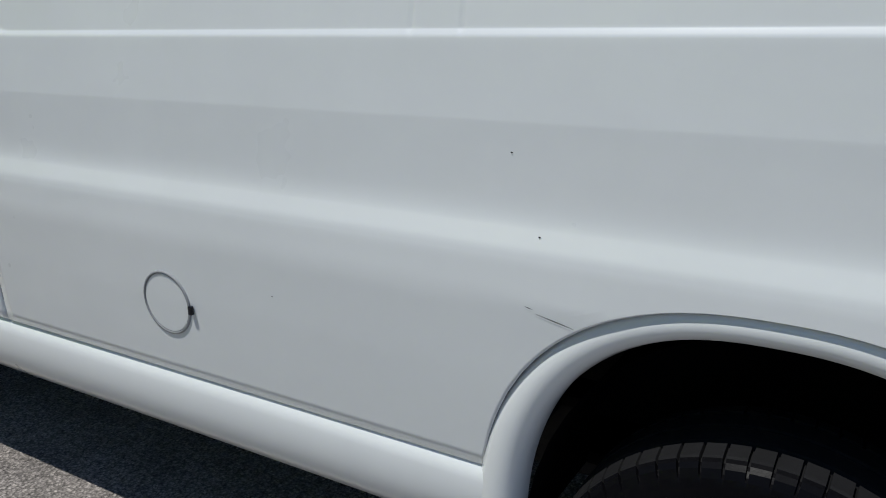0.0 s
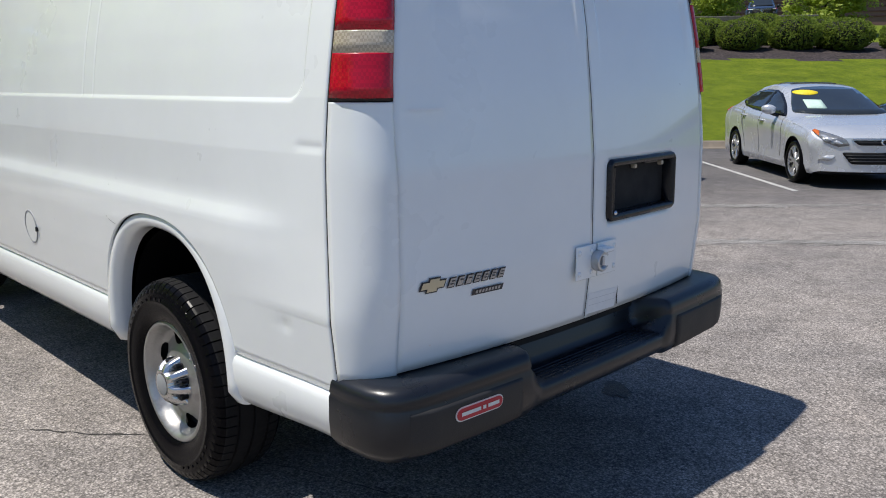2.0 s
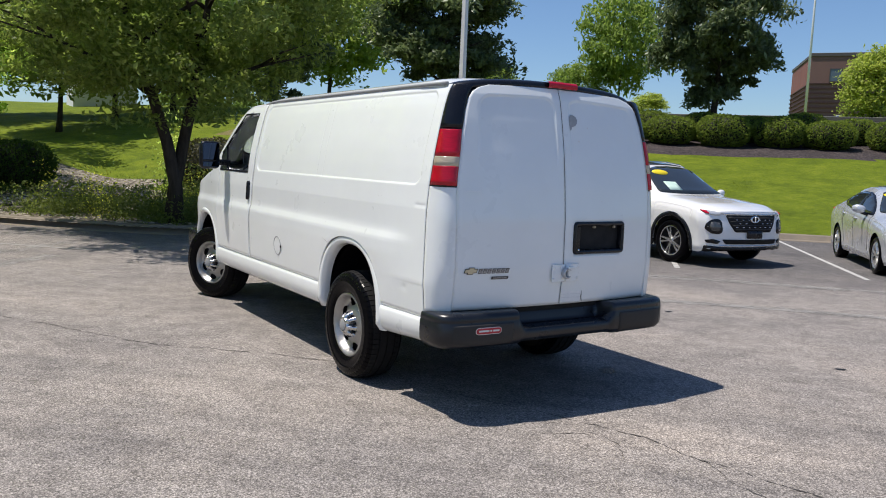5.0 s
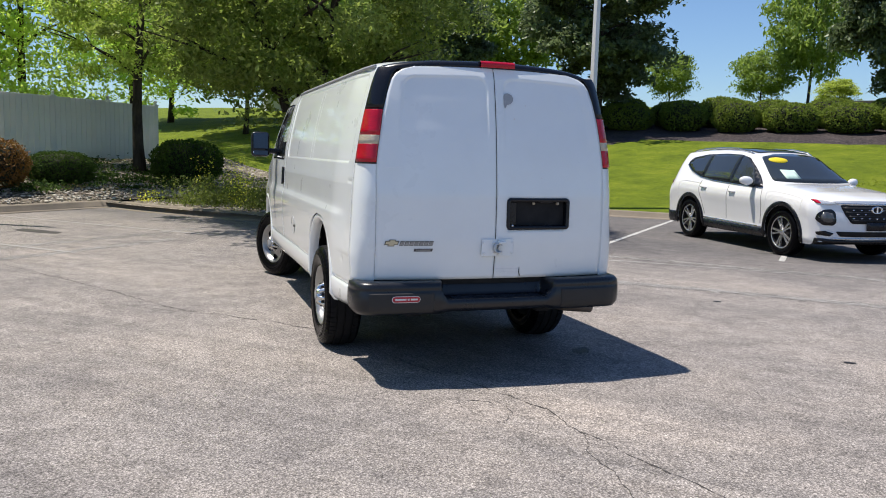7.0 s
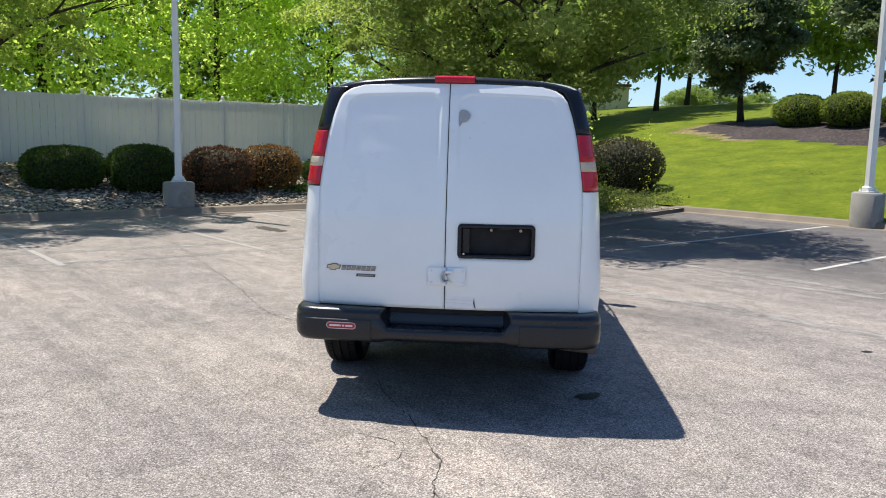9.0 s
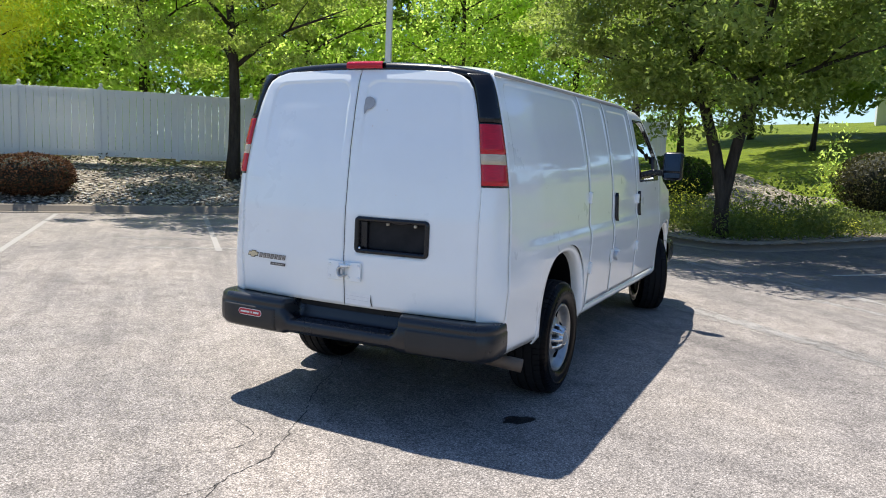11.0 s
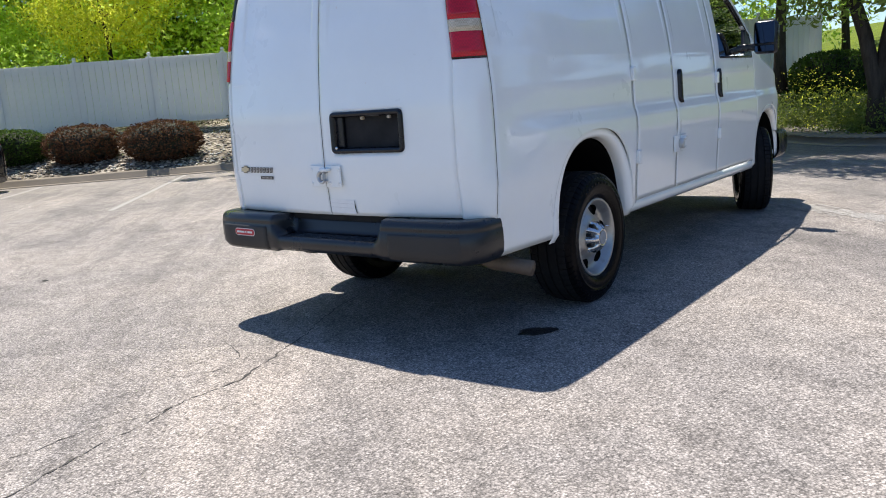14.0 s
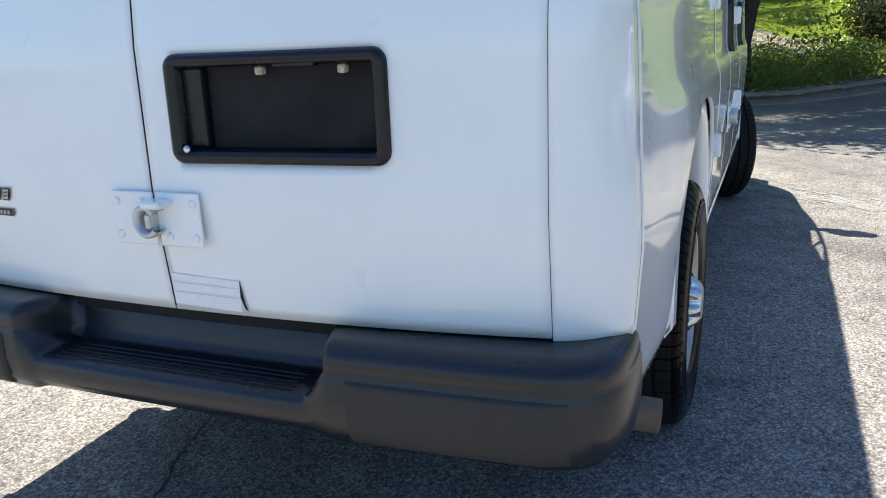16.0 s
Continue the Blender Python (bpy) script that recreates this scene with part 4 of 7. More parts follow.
# cab interior seen through the glass
bm = box_bm((1.6, 0.05, 1.25), (0, 3.33, 1.25), 0.01)
part("bulkhead", bm, BLACK_PLASTIC, VAN)
bm = box_bm((1.66, 0.45, 0.34), (0, 4.55, 1.18), 0.08, 3)
part("dashboard", bm, GREY_PLASTIC, VAN)
SEAT_CLOTH = surface("dark_grey_seat_cloth", (0.045, 0.046, 0.05), 0.9, vary=0.15)
for x in (-0.5, 0.5):
    bm = box_bm((0.5, 0.5, 0.16), (x, 3.85, 0.95), 0.05, 3)
    box_bm((0.5, 0.14, 0.62), (x, 3.58, 1.30), 0.06, 3, Euler((radians(10), 0, 0)).to_matrix(), bm=bm)
    box_bm((0.26, 0.1, 0.18), (x, 3.50, 1.68), 0.04, 3, bm=bm)
    part("seat", bm, SEAT_CLOTH, VAN)
wheel_pts = [(-0.45 + 0.19 * math.cos(a), 4.17 + 0.07 * math.sin(a), 1.22 + 0.17 * math.sin(a)) for a in np.linspace(0, 2 * math.pi, 25)]
v, f = tube(wheel_pts, 0.014, 8, False)
mesh_part("steering_wheel", v, f, BLACK_PLASTIC, VAN)

# rear bumper: padded ends and a lowered step between them
BLOCKP = [(-0.17, 0.652), (-0.05, 0.656), (-0.02, 0.652), (-0.006, 0.638), (0.0, 0.612), (-0.003, 0.606), (0.002, 0.598), (0.004, 0.53), (0.0, 0.482), (-0.024, 0.450), (-0.17, 0.444)]
STEPP = [(-0.17, 0.652), (-0.150, 0.650), (-0.145, 0.645), (-0.138, 0.570), (-0.128, 0.549), (-0.112, 0.545), (-0.012, 0.541), (0.0, 0.530), (-0.002, 0.488), (-0.028, 0.460), (-0.17, 0.454)]


def bumper_path(x):
    a = abs(x)
    return 0.075 + 0.028 * (a / 0.85) ** 2.5


plan = [((0.944, 0.349), (1, 0)), ((0.946, 0.27), (1, -0.05)), ((0.938, 0.20), (0.97, -0.25)), ((0.918, 0.153), (0.85, -0.53)), ((0.886, 0.124), (0.6, -0.8)), ((0.84, 0.107), (0.3, -0.95))]
plan += [((x, bumper_path(x)), (0.06 * x, -1)) for x in (0.78, 0.70, 0.6, 0.5, 0.44, 0.42, 0.408, 0.40, 0.392, 0.384, 0.376, 0.368, 0.36, 0.352, 0.344, 0.33, 0.29, 0.24, 0.12, 0.0)]
plan += [((-p[0], p[1]), (-n[0], n[1])) for p, n in plan[-2::-1]]
rows = []
for (x, y), nrm in plan:
    nv = Vector(nrm).normalized()
    k = 1 - ease(0.345, 0.405, abs(x))
    rows.append([(x + nv.x * (a[0] * (1 - k) + b[0] * k), y + nv.y * (a[0] * (1 - k) + b[0] * k), a[1] * (1 - k) + b[1] * k) for a, b in zip(BLOCKP, STEPP)])
v, f = sheet(rows)
BUMPER = mesh_part("rear_bumper", v, f, BUMPER_PLASTIC, VAN, "black plastic rear bumper with lowered step")
for s in (-1, 1):
    rows = []
    for x in [0.44, 0.444, 0.448, 0.452] + list(np.linspace(0.47, 0.86, 14)):
        y = bumper_path(min(x, 0.84)) + 0.02 * ease(0.8, 0.87, x)
        lo = 0.462 + 0.004 * (x - 0.44)
        side_in = 0.015 * (1 - ease(0.44, 0.452, x))
        rows.append([(s * x, y - 0.011 + side_in + 0.02 * e, z) for z, e in ((0.594, 0.9), (0.590, 0.10), (0.583, 0.0), (0.56, 0.0), (0.52, 0.02), (lo + 0.02, 0.15), (lo, 0.9))])
    v, f = sheet(rows)
    pad = mesh_part("bumper_pad", v, f if s < 0 else [q[::-1] for q in f], PAD_PLASTIC, BUMPER, "scuffed grey lower bumper pad")
    pad.matrix_parent_inverse = Matrix()
for k in range(5):
    bm = box_bm((0.62, 0.006, 0.005), (0.0, 0.102 + 0.017 * k, 0.5425 + 0.0007 * k), 0.0015, 1)
    rib = part("step_rib", bm, BLACK_PLASTIC, BUMPER)
    rib.matrix_parent_inverse = Matrix()
STICKER = mesh_part("dealer_sticker", [(x, bumper_path(x) - 0.0130, z) for x, z in [(-0.702 + 0.022 * math.cos(a), 0.553 + 0.021 * math.sin(a)) for a in np.linspace(math.pi / 2, 3 * math.pi / 2, 8)] + [(-0.562 + 0.022 * math.cos(a), 0.553 + 0.021 * math.sin(a)) for a in np.linspace(-math.pi / 2, math.pi / 2, 8)]], [tuple(range(16))], STICKER_WHITE, BUMPER, "red and white oval dealer sticker", smooth=False)
STICKER.matrix_parent_inverse = Matrix()
v = [(x, bumper_path(x) - 0.0150, z) for x, z in [(-0.702 + 0.018 * math.cos(a), 0.553 + 0.017 * math.sin(a)) for a in np.linspace(math.pi / 2, 3 * math.pi / 2, 8)] + [(-0.562 + 0.018 * math.cos(a), 0.553 + 0.017 * math.sin(a)) for a in np.linspace(-math.pi / 2, math.pi / 2, 8)]]
ob = mesh_part("sticker_field", v, [tuple(range(16))], STICKER_RED, BUMPER, smooth=False)
ob.matrix_parent_inverse = Matrix()
for x0, x1 in ((-0.704, -0.632), (-0.624, -0.612), (-0.604, -0.560)):
    v = [(x, bumper_path(x) - 0.0170, z) for x, z in ((x0, 0.548), (x1, 0.548), (x1, 0.559), (x0, 0.559))]
    ob = mesh_part("sticker_bar", v, [(0, 1, 2, 3)], STICKER_WHITE, BUMPER, smooth=False)
    ob.matrix_parent_inverse = Matrix()

# plate housing on the right door, lock plates, badge
HOUSE = empty("plate_housing", (0, 2.85, 0))
HOUSE.parent = VAN
HOUSE.matrix_parent_inverse = Matrix.Translation((0, -2.85, 0))
HOUSE.matrix_basis = Matrix.Translation((0, 2.85, 0))
HOUSE["label"] = "black recessed number plate housing, empty"


def under(ob, parent):
    ob.parent = parent
    ob.matrix_parent_inverse = Matrix.Translation((0, -2.85, 0))
    return ob


def frame_ring(x0, x1, z0, z1, r, y_of, levels, n=6):
    """Rows of rounded rectangles, each given as (inset, depth)."""
    rows = []
    for inset, deep in levels:
        row = []
        for cx, cz, a0 in ((x1 - r, z1 - r, 0), (x0 + r, z1 - r, 90), (x0 + r, z0 + r, 180), (x1 - r, z0 + r, 270)):
            for i in range(n + 1):
                a = radians(a0 + 90 * i / n)
                x, z = cx + (r - inset) * math.cos(a), cz + (r - inset) * math.sin(a)
                row.append((x, y_of(x, z) + deep, z))
        row.append(row[0])
        rows.append(row)
    return rows


v, f = sheet(frame_ring(0.060, 0.527, 0.978, 1.189, 0.028, rear_y, [(0.0, 0.004), (0.002, -0.010), (0.010, -0.016), (0.022, -0.014), (0.027, -0.004), (0.030, 0.05)]))
under(mesh_part("housing_frame", v, f, BLACK_PLASTIC), HOUSE)
rows = [[(x, rear_y(x, z) + 0.05, z) for x in np.linspace(0.08, 0.507, 8)] for z in np.linspace(0.995, 1.172, 5)]
v, f = sheet(rows)
under(mesh_part("housing_back", v, f, GREY_PLASTIC), HOUSE)
bm = box_bm((0.05, 0.03, 0.16), (0.110, 0.178, 1.085), 0.008)
under(part("handle_grip", bm, BLACK_PLASTIC), HOUSE)
for x in (0.262, 0.438):
    bm = box_bm((0.017, 0.02, 0.017), (x, 0.178, 1.152), 0.005)
    under(part("plate_lamp", bm, CLEAR_LENS), HOUSE)
bm = box_bm((0.09, 0.02, 0.014), (0.345, 0.168, 1.165), 0.004)
under(part("lamp_hood", bm, BLACK_PLASTIC), HOUSE)
for z in (1.008,):
    bm = bmesh.new()
    bmesh.ops.create_uvsphere(bm, u_segments=10, v_segments=6, radius=0.009, matrix=Matrix.Translation((0.10, 0.142, z)))
    under(part("key_lock", bm, CHROME, smooth=True), HOUSE)


LOCK_STEEL = surface("dull_lock_steel", (0.55, 0.56, 0.57), 0.38, metal=0.6, vary=0.1, scale=20, bump=0.05)


def lock_set(name, at, turn, label):
    """Two bolted plates with a round puck lock shackle between them."""
    root = empty(name, at)
    under(root, VAN)
    root.matrix_parent_inverse = Matrix.Translation((0, -2.85, 0))
    root.matrix_basis = Matrix.Translation(at) @ turn
    root["label"] = label
    made = []
    for s in (-1, 1):
        bm = box_bm((0.108, 0.006, 0.112), (s * 0.058, 0, 0), 0.002, 1)
        made.append(part("lock_plate", bm, VAN_WHITE))
        for bx, bz in ((0.02, 0.035), (0.085, 0.035), (0.02, -0.035), (0.085, -0.035)):
            bm = bmesh.new()
            bmesh.ops.create_uvsphere(bm, u_segments=10, v_segments=6, radius=0.009, matrix=Matrix.Translation((s * (bx + 0.012), -0.003, bz)) @ Matrix.Diagonal((1, 0.5, 1, 1)))
            made.append(part("bolt", bm, VAN_WHITE, smooth=True))
    v, f = lathe([(0.0, 0.012), (0.0, 0.034), (-0.004, 0.037), (-0.03, 0.037), (-0.034, 0.033), (-0.034, 0.026), (-0.006, 0.024)], 20)
    keep = [q for q in f if not (sum(v[i][1] for i in q) / 4 > 0.015 and abs(sum(v[i][2] for i in q) / 4) < 0.02)]
    made.append(mesh_part("lock_ring", [(-0.004 + p[1] * 0.9, p[0], p[2] * 0.95) for p in v], keep, LOCK_STEEL))
    bm = box_bm((0.05, 0.04, 0.016), (0.02, -0.022, 0.036), 0.004, 1)
    made.append(part("lock_hood", bm, VAN_WHITE))
    bm = box_bm((0.012, 0.03, 0.03), (0.0, -0.016, 0.0), 0.002, 1)
    made.append(part("lock_tongue", bm, LOCK_STEEL))
    for ob in made:
        ob.parent = root
        ob.matrix_parent_inverse = Matrix()
    return root


lock_set("door_lock", (0.0, 0.141, 0.864), Matrix(), "white steel puck lock plates with bolts")
lock_set("door_lock", (0.972, 2.555, 0.80), pose(0, 0, 0, 0, 0, 90), "white steel puck lock plates with bolts")
BADGE = empty("model_badge", (0, 2.85, 0))
under(BADGE, VAN)
BADGE.matrix_basis = Matrix.Translation((0, 2.85, 0))
BADGE["label"] = "black and silver model badge with gold emblem"


def on_door(pts, lift):
    return [(x, rear_y(x, z) - lift, z) for x, z in pts]


base = [(-0.750, 0.884), (-0.727, 0.884), (-0.729, 0.875), (-0.688, 0.875), (-0.685, 0.884), (-0.664, 0.884), (-0.655, 0.910), (-0.678, 0.910), (-0.676, 0.918), (-0.716, 0.918), (-0.719, 0.910), (-0.741, 0.910)]
under(mesh_part("badge_back", on_door(base, 0.004), [tuple(range(len(base)))], BADGE_DARK, smooth=False), BADGE)
cross = [(-0.744, 0.888), (-0.722, 0.888), (-0.725, 0.879), (-0.692, 0.879), (-0.689, 0.888), (-0.668, 0.888), (-0.661, 0.906), (-0.683, 0.906), (-0.680, 0.914), (-0.712, 0.914), (-0.715, 0.906), (-0.737, 0.906)]
under(mesh_part("emblem", on_door(cross, 0.006), [tuple(range(len(cross)))], BADGE_GOLD, smooth=False), BADGE)
for k in range(7):
    x0 = -0.652 + k * 0.0312
    for name_, grow, lift, mat in (("badge_edge", 0.0035, 0.004, BADGE_DARK), ("badge_bar", 0.0, 0.006, BADGE_SILVER)):
        bar = [(x0 - grow, 0.883 - grow), (x0 + 0.019 + grow, 0.883 - grow), (x0 + 0.029 + grow, 0.906 + grow), (x0 + 0.010 - grow, 0.906 + grow)]
        under(mesh_part(name_, on_door(bar, lift), [(0, 1, 2, 3)], mat, smooth=False), BADGE)
    for dx, dz, w in ((0.004, 0.891, 0.014), (0.008, 0.899, 0.014)):
        if k in (0, 3, 4, 5, 6) or dz > 0.895:
            bar = [(x0 + dx + 0.003, dz - 0.0016), (x0 + dx + w, dz - 0.0016), (x0 + dx + w + 0.001, dz + 0.0016), (x0 + dx + 0.004, dz + 0.0016)]
            under(mesh_part("badge_cut", on_door(bar, 0.0075), [(0, 1, 2, 3)], BADGE_DARK, smooth=False), BADGE)
small = [(-0.562, 0.842), (-0.442, 0.842), (-0.437, 0.860), (-0.557, 0.860)]
under(mesh_part("badge_strip", on_door(small, 0.004), [(0, 1, 2, 3)], BADGE_DARK, smooth=False), BADGE)
for k in range(8):
    x0 = -0.549 + 0.0125 * k
    bar = [(x0, 0.847), (x0 + 0.008, 0.847), (x0 + 0.010, 0.8555), (x0 + 0.002, 0.8555)]
    under(mesh_part("strip_bar", on_door(bar, 0.006), [(0, 1, 2, 3)], BADGE_SILVER, smooth=False), BADGE)

# fuel flap on the left side
cap_at = (2.64, 0.785)
rings = []
for r, o in ((0.079, -0.006), (0.079, 0.0025), (0.074, 0.0045), (0.071, -0.004)):
    rings.append([(-(body_x(cap_at[0], cap_at[1] + r * math.sin(a)) + o), cap_at[0] + r * math.cos(a), cap_at[1] + r * math.sin(a)) for a in np.linspace(0, 2 * math.pi, 33)])
v, f = sheet(rings)
mesh_part("fuel_flap", v, f, GREY_LINE, VAN, "round white fuel filler flap")
rings = [[(-(body_x(cap_at[0], cap_at[1] + r * math.sin(a)) + 0.002), cap_at[0] + r * math.cos(a), cap_at[1] + r * math.sin(a)) for a in np.linspace(0, 2 * math.pi, 33)] for r in (0.071, 0.04, 0.001)]
v, f = sheet(rings)
mesh_part("flap_disc", v, f, VAN_WHITE, VAN)
bm = box_bm((0.010, 0.012, 0.022), (-0.969, 2.556, 0.782), 0.003)
part("flap_latch", bm, BLACK_PLASTIC, VAN)

# hinges on the cargo door and front doors
for s, y, z in ((1, 1.875, 1.28), (1, 1.875, 0.775), (1, 3.372, 0.80), (1, 3.372, 1.22)):
    bm = box_bm((0.03, 0.045, 0.085), (s * (body_x(y, z) + 0.006), y, z), 0.008, 2)
    part("hinge", bm, VAN_WHITE, VAN)

# door mirrors
# near-black blue colour stands in for the dark reflection in the glass
MIRROR_GLASS = surface("mirror_dark_reflection", (0.028, 0.042, 0.075), 0.03, metal=1.0, vary=0.03, bump=0.0)
for s in (-1, 1):
    bm = box_bm((0.190, 0.085, 0.265), (s * 1.105, 4.10, 1.51), 0.04, 4)
    for vert in bm.verts:
        vert.co.y += 0.03 * (1 if vert.co.y > 4.1 else 0) * (1 - abs(vert.co.z - 1.51) / 0.2)
    MIRROR = part("door_mirror", bm, BLACK_PLASTIC, VAN, "large black folding door mirror", smooth=True)
    bm = box_bm((0.155, 0.008, 0.165), (s * 1.105, 4.056, 1.545), 0.003, 1)
    g1 = part("mirror_glass", bm, MIRROR_GLASS, MIRROR)
    g1.matrix_parent_inverse = Matrix()
    bm = box_bm((0.155, 0.008, 0.05), (s * 1.105, 4.056, 1.422), 0.003, 1)
    g1 = part("mirror_glass", bm, MIRROR_GLASS, MIRROR)
    g1.matrix_parent_inverse = Matrix()
    bm = box_bm((0.22, 0.07, 0.06), (s * 0.98, 4.15, 1.44), 0.02, 2)
    g1 = part("mirror_arm", bm, BLACK_PLASTIC, MIRROR)
    g1.matrix_parent_inverse = Matrix()


# wheels
def van_wheel():
    """A steel wheel with six slots, an eight-nut centre cap and a ribbed tyre; its outer face looks along -x."""
    root = empty("wheel")
    wall = [(-0.116, 0.228), (-0.126, 0.243), (-0.1315, 0.262), (-0.134, 0.285), (-0.1345, 0.298), (-0.1375, 0.301), (-0.1375, 0.306), (-0.1345, 0.309), (-0.132, 0.330), (-0.126, 0.347), (-0.118, 0.360), (-0.110, 0.3675), (-0.103, 0.3715)]
    crown = [(-0.098, 0.374), (-0.064, 0.3785), (-0.062, 0.369), (-0.054, 0.369), (-0.052, 0.379), (-0.006, 0.38), (-0.004, 0.370), (0.004, 0.370), (0.006, 0.38), (0.052, 0.379), (0.054, 0.369), (0.062, 0.369), (0.064, 0.3785), (0.098, 0.374)]
    prof = wall + crown + [(-x, r) for x, r in wall[::-1]]
    n, lugs = len(prof), 62
    columns = [(k + part_of, cut) for k in range(lugs) for part_of, cut in ((0.0, 1), (0.11, 1), (0.13, 0), (0.98, 0))]
    v, f, kind = [], [], []
    for at, cut in columns:
        a = 2 * math.pi * at / lugs
        for i, (x, r) in enumerate(prof):
            if cut and (10 <= i <= 14 or n - 15 <= i <= n - 11):
                r -= 0.009
            v.append((x, r * math.cos(a), r * math.sin(a)))
    for k in range(len(columns)):
        k2 = (k + 1) % len(columns)
        for i in range(n - 1):
            f.append((k * n + i, k * n + i + 1, k2 * n + i + 1, k2 * n + i))
            kind.append(1 if 12 <= i < n - 13 else 0)
    tyre = mesh_part("tyre", v, f, RUBBER, root, "black all-season tyre", mats=[RUBBER, TREAD], index=kind)
    tyre.data.polygons.foreach_set("use_smooth", [i % (n - 1) < 9 or i % (n - 1) > n - 11 for i in range(len(f))])
    # raised unreadable lettering on the sidewall
    for a0, count in ((20, 9), (200, 7)):
        for k in range(count):
            a = radians(a0 + 7.5 * k)
            r0, r1, h = 0.300, 0.318, 0.008
            v = [(x, r * math.cos(a) - q * math.sin(a), r * math.sin(a) + q * math.cos(a)) for x in (-0.1365, -0.130) for r, q in ((r0, -h), (r1, -h), (r1, h), (r0, h))]
            bar = mesh_part("sidewall_bar", v, [(0, 1, 2, 3), (0, 4, 5, 1), (1, 5, 6, 2), (2, 6, 7, 3), (3, 7, 4, 0)], RUBBER, tyre, smooth=False)
            bar.matrix_parent_inverse = Matrix()
    # rim: dished disc with slots
    rows = []
    rprof = [(-0.112, 0.226), (-0.118, 0.221), (-0.115, 0.211), (-0.088, 0.200), (-0.064, 0.186), (-0.055, 0.166), (-0.066, 0.135), (-0.080, 0.115), (-0.088, 0.098), (-0.090, 0.03)]
    fine = rprof[:4]
    fine += [(float(np.interp(r, [0.115, 0.135, 0.166, 0.186, 0.200], [-0.080, -0.066, -0.055, -0.064, -0.088])), r) for r in np.arange(0.196, 0.118, -0.0045)]
    fine += rprof[7:]
    S = 180
    v, f = lathe(fine, S)
    v = [list(p) for p in v]

    def slot(y, z):
        """Distance from the nearest slot's middle, one on its edge, with that middle's angle."""
        r, a = math.hypot(y, z), math.degrees(math.atan2(z, y))
        k = round((a - 12) / 60)
        d = radians(a - 12 - 60 * k) * 0.162
        wide = 0.046 + 0.30 * (r - 0.160)
        return math.hypot((r - 0.160) / 0.029, d / wide), k, r, d

    keep, gone = [], set()
    for q in f:
        cy, cz = sum(v[i][1] for i in q) / 4, sum(v[i][2] for i in q) / 4
        if slot(cy, cz)[0] < 1:
            gone.update(q)
        else:
            keep.append(q)
    for i in gone.intersection(i for q in keep for i in q):
        e, k, r, d = slot(v[i][1], v[i][2])
        r, ang = 0.160 + (r - 0.160) / e, radians(12 + 60 * k) + d / e / 0.162
        v[i][1], v[i][2] = r * math.cos(ang), r * math.sin(ang)
    rim = mesh_part("rim", v, keep, RIM, root, "silver steel rim with six oval slots")
    v, f = lathe([(-0.116, 0.231), (-0.112, 0.226), (0.10, 0.215), (0.10, 0.0)], 48)
    mesh_part("rim_barrel", v, f, DARK, root)
    v, f = lathe([(-0.03, 0.19), (-0.03, 0.0)], 32)
    mesh_part("brake_drum", v, f, DARK, root)
    # fluted centre cap
    S = 96
    prof = [(-0.084, 0.098), (-0.100, 0.092), (-0.125, 0.080), (-0.142, 0.066), (-0.150, 0.052), (-0.152, 0.047), (-0.150, 0.044), (-0.150, 0.0)]
    v, f = lathe(prof, S)
    m = len(prof)
    v = [list(p) for p in v]
    for k in range(S):
        a = (k / S * 8) % 1.0
        deep = 1 - ease(0.20, 0.34, abs(a - 0.5))
        for i in (1, 2, 3):
            pull = 1 - 0.30 * deep * (1.0 if i < 3 else 0.6)
            v[k * m + i][1] *= pull
            v[k * m + i][2] *= pull
            v[k * m + i][0] += 0.018 * deep
    cap = mesh_part("centre_cap", v, f, CAP_SILVER, root, "bright fluted centre cap")
    for k in range(8):
        a = 2 * math.pi * (k + 0.5) / 8
        vv, ff = lathe([(-0.088, 0.0125), (-0.115, 0.0125), (-0.120, 0.008), (-0.121, 0.0)], 8)
        mesh_part("wheel_nut", [(p[0], p[1] + 0.078 * math.cos(a), p[2] + 0.078 * math.sin(a)) for p in vv], ff, BLACK_PLASTIC, root, smooth=False)
    vv, ff = lathe([(-0.1515, 0.040), (-0.1525, 0.038), (-0.1525, 0.0)], 24)
    disc = mesh_part("cap_disc", vv, ff, GREY_LINE, cap, "plain dull emblem disc")
    disc.matrix_parent_inverse = Matrix()
    vv, ff = tube([(-0.075, -0.10, 0.135), (-0.105, -0.115, 0.14)], 0.004, 6)
    mesh_part("valve_stem", vv, ff, CHROME, root)
    return root


wheel0 = van_wheel()
wheels = [wheel0] + [copy_thing(wheel0, Matrix()) for _ in range(3)]
for w, (x, y, turn, roll) in zip(wheels, ((-0.832, 1.318, 0, 10), (0.832, 1.318, 180, 40), (-0.80, 4.76, 24, 25), (0.80, 4.76, 204, 70))):
    w.matrix_basis = pose(x, y, 0.372, 0, 0, turn) @ pose(0, 0, 0, roll, 0, 0)
    w.parent = VAN
    w.matrix_parent_inverse = Matrix.Translation((0, -2.85, 0))

# marks of wear on the bodywork, and a highlight painted on a door bead
def decal(name, pts, y_of, mat, label="", lift=0.003):
    return mesh_part(name, [(x, y_of(x, z) - lift, z) for x, z in pts], [tuple(range(len(pts)))], mat, VAN, label, smooth=False)


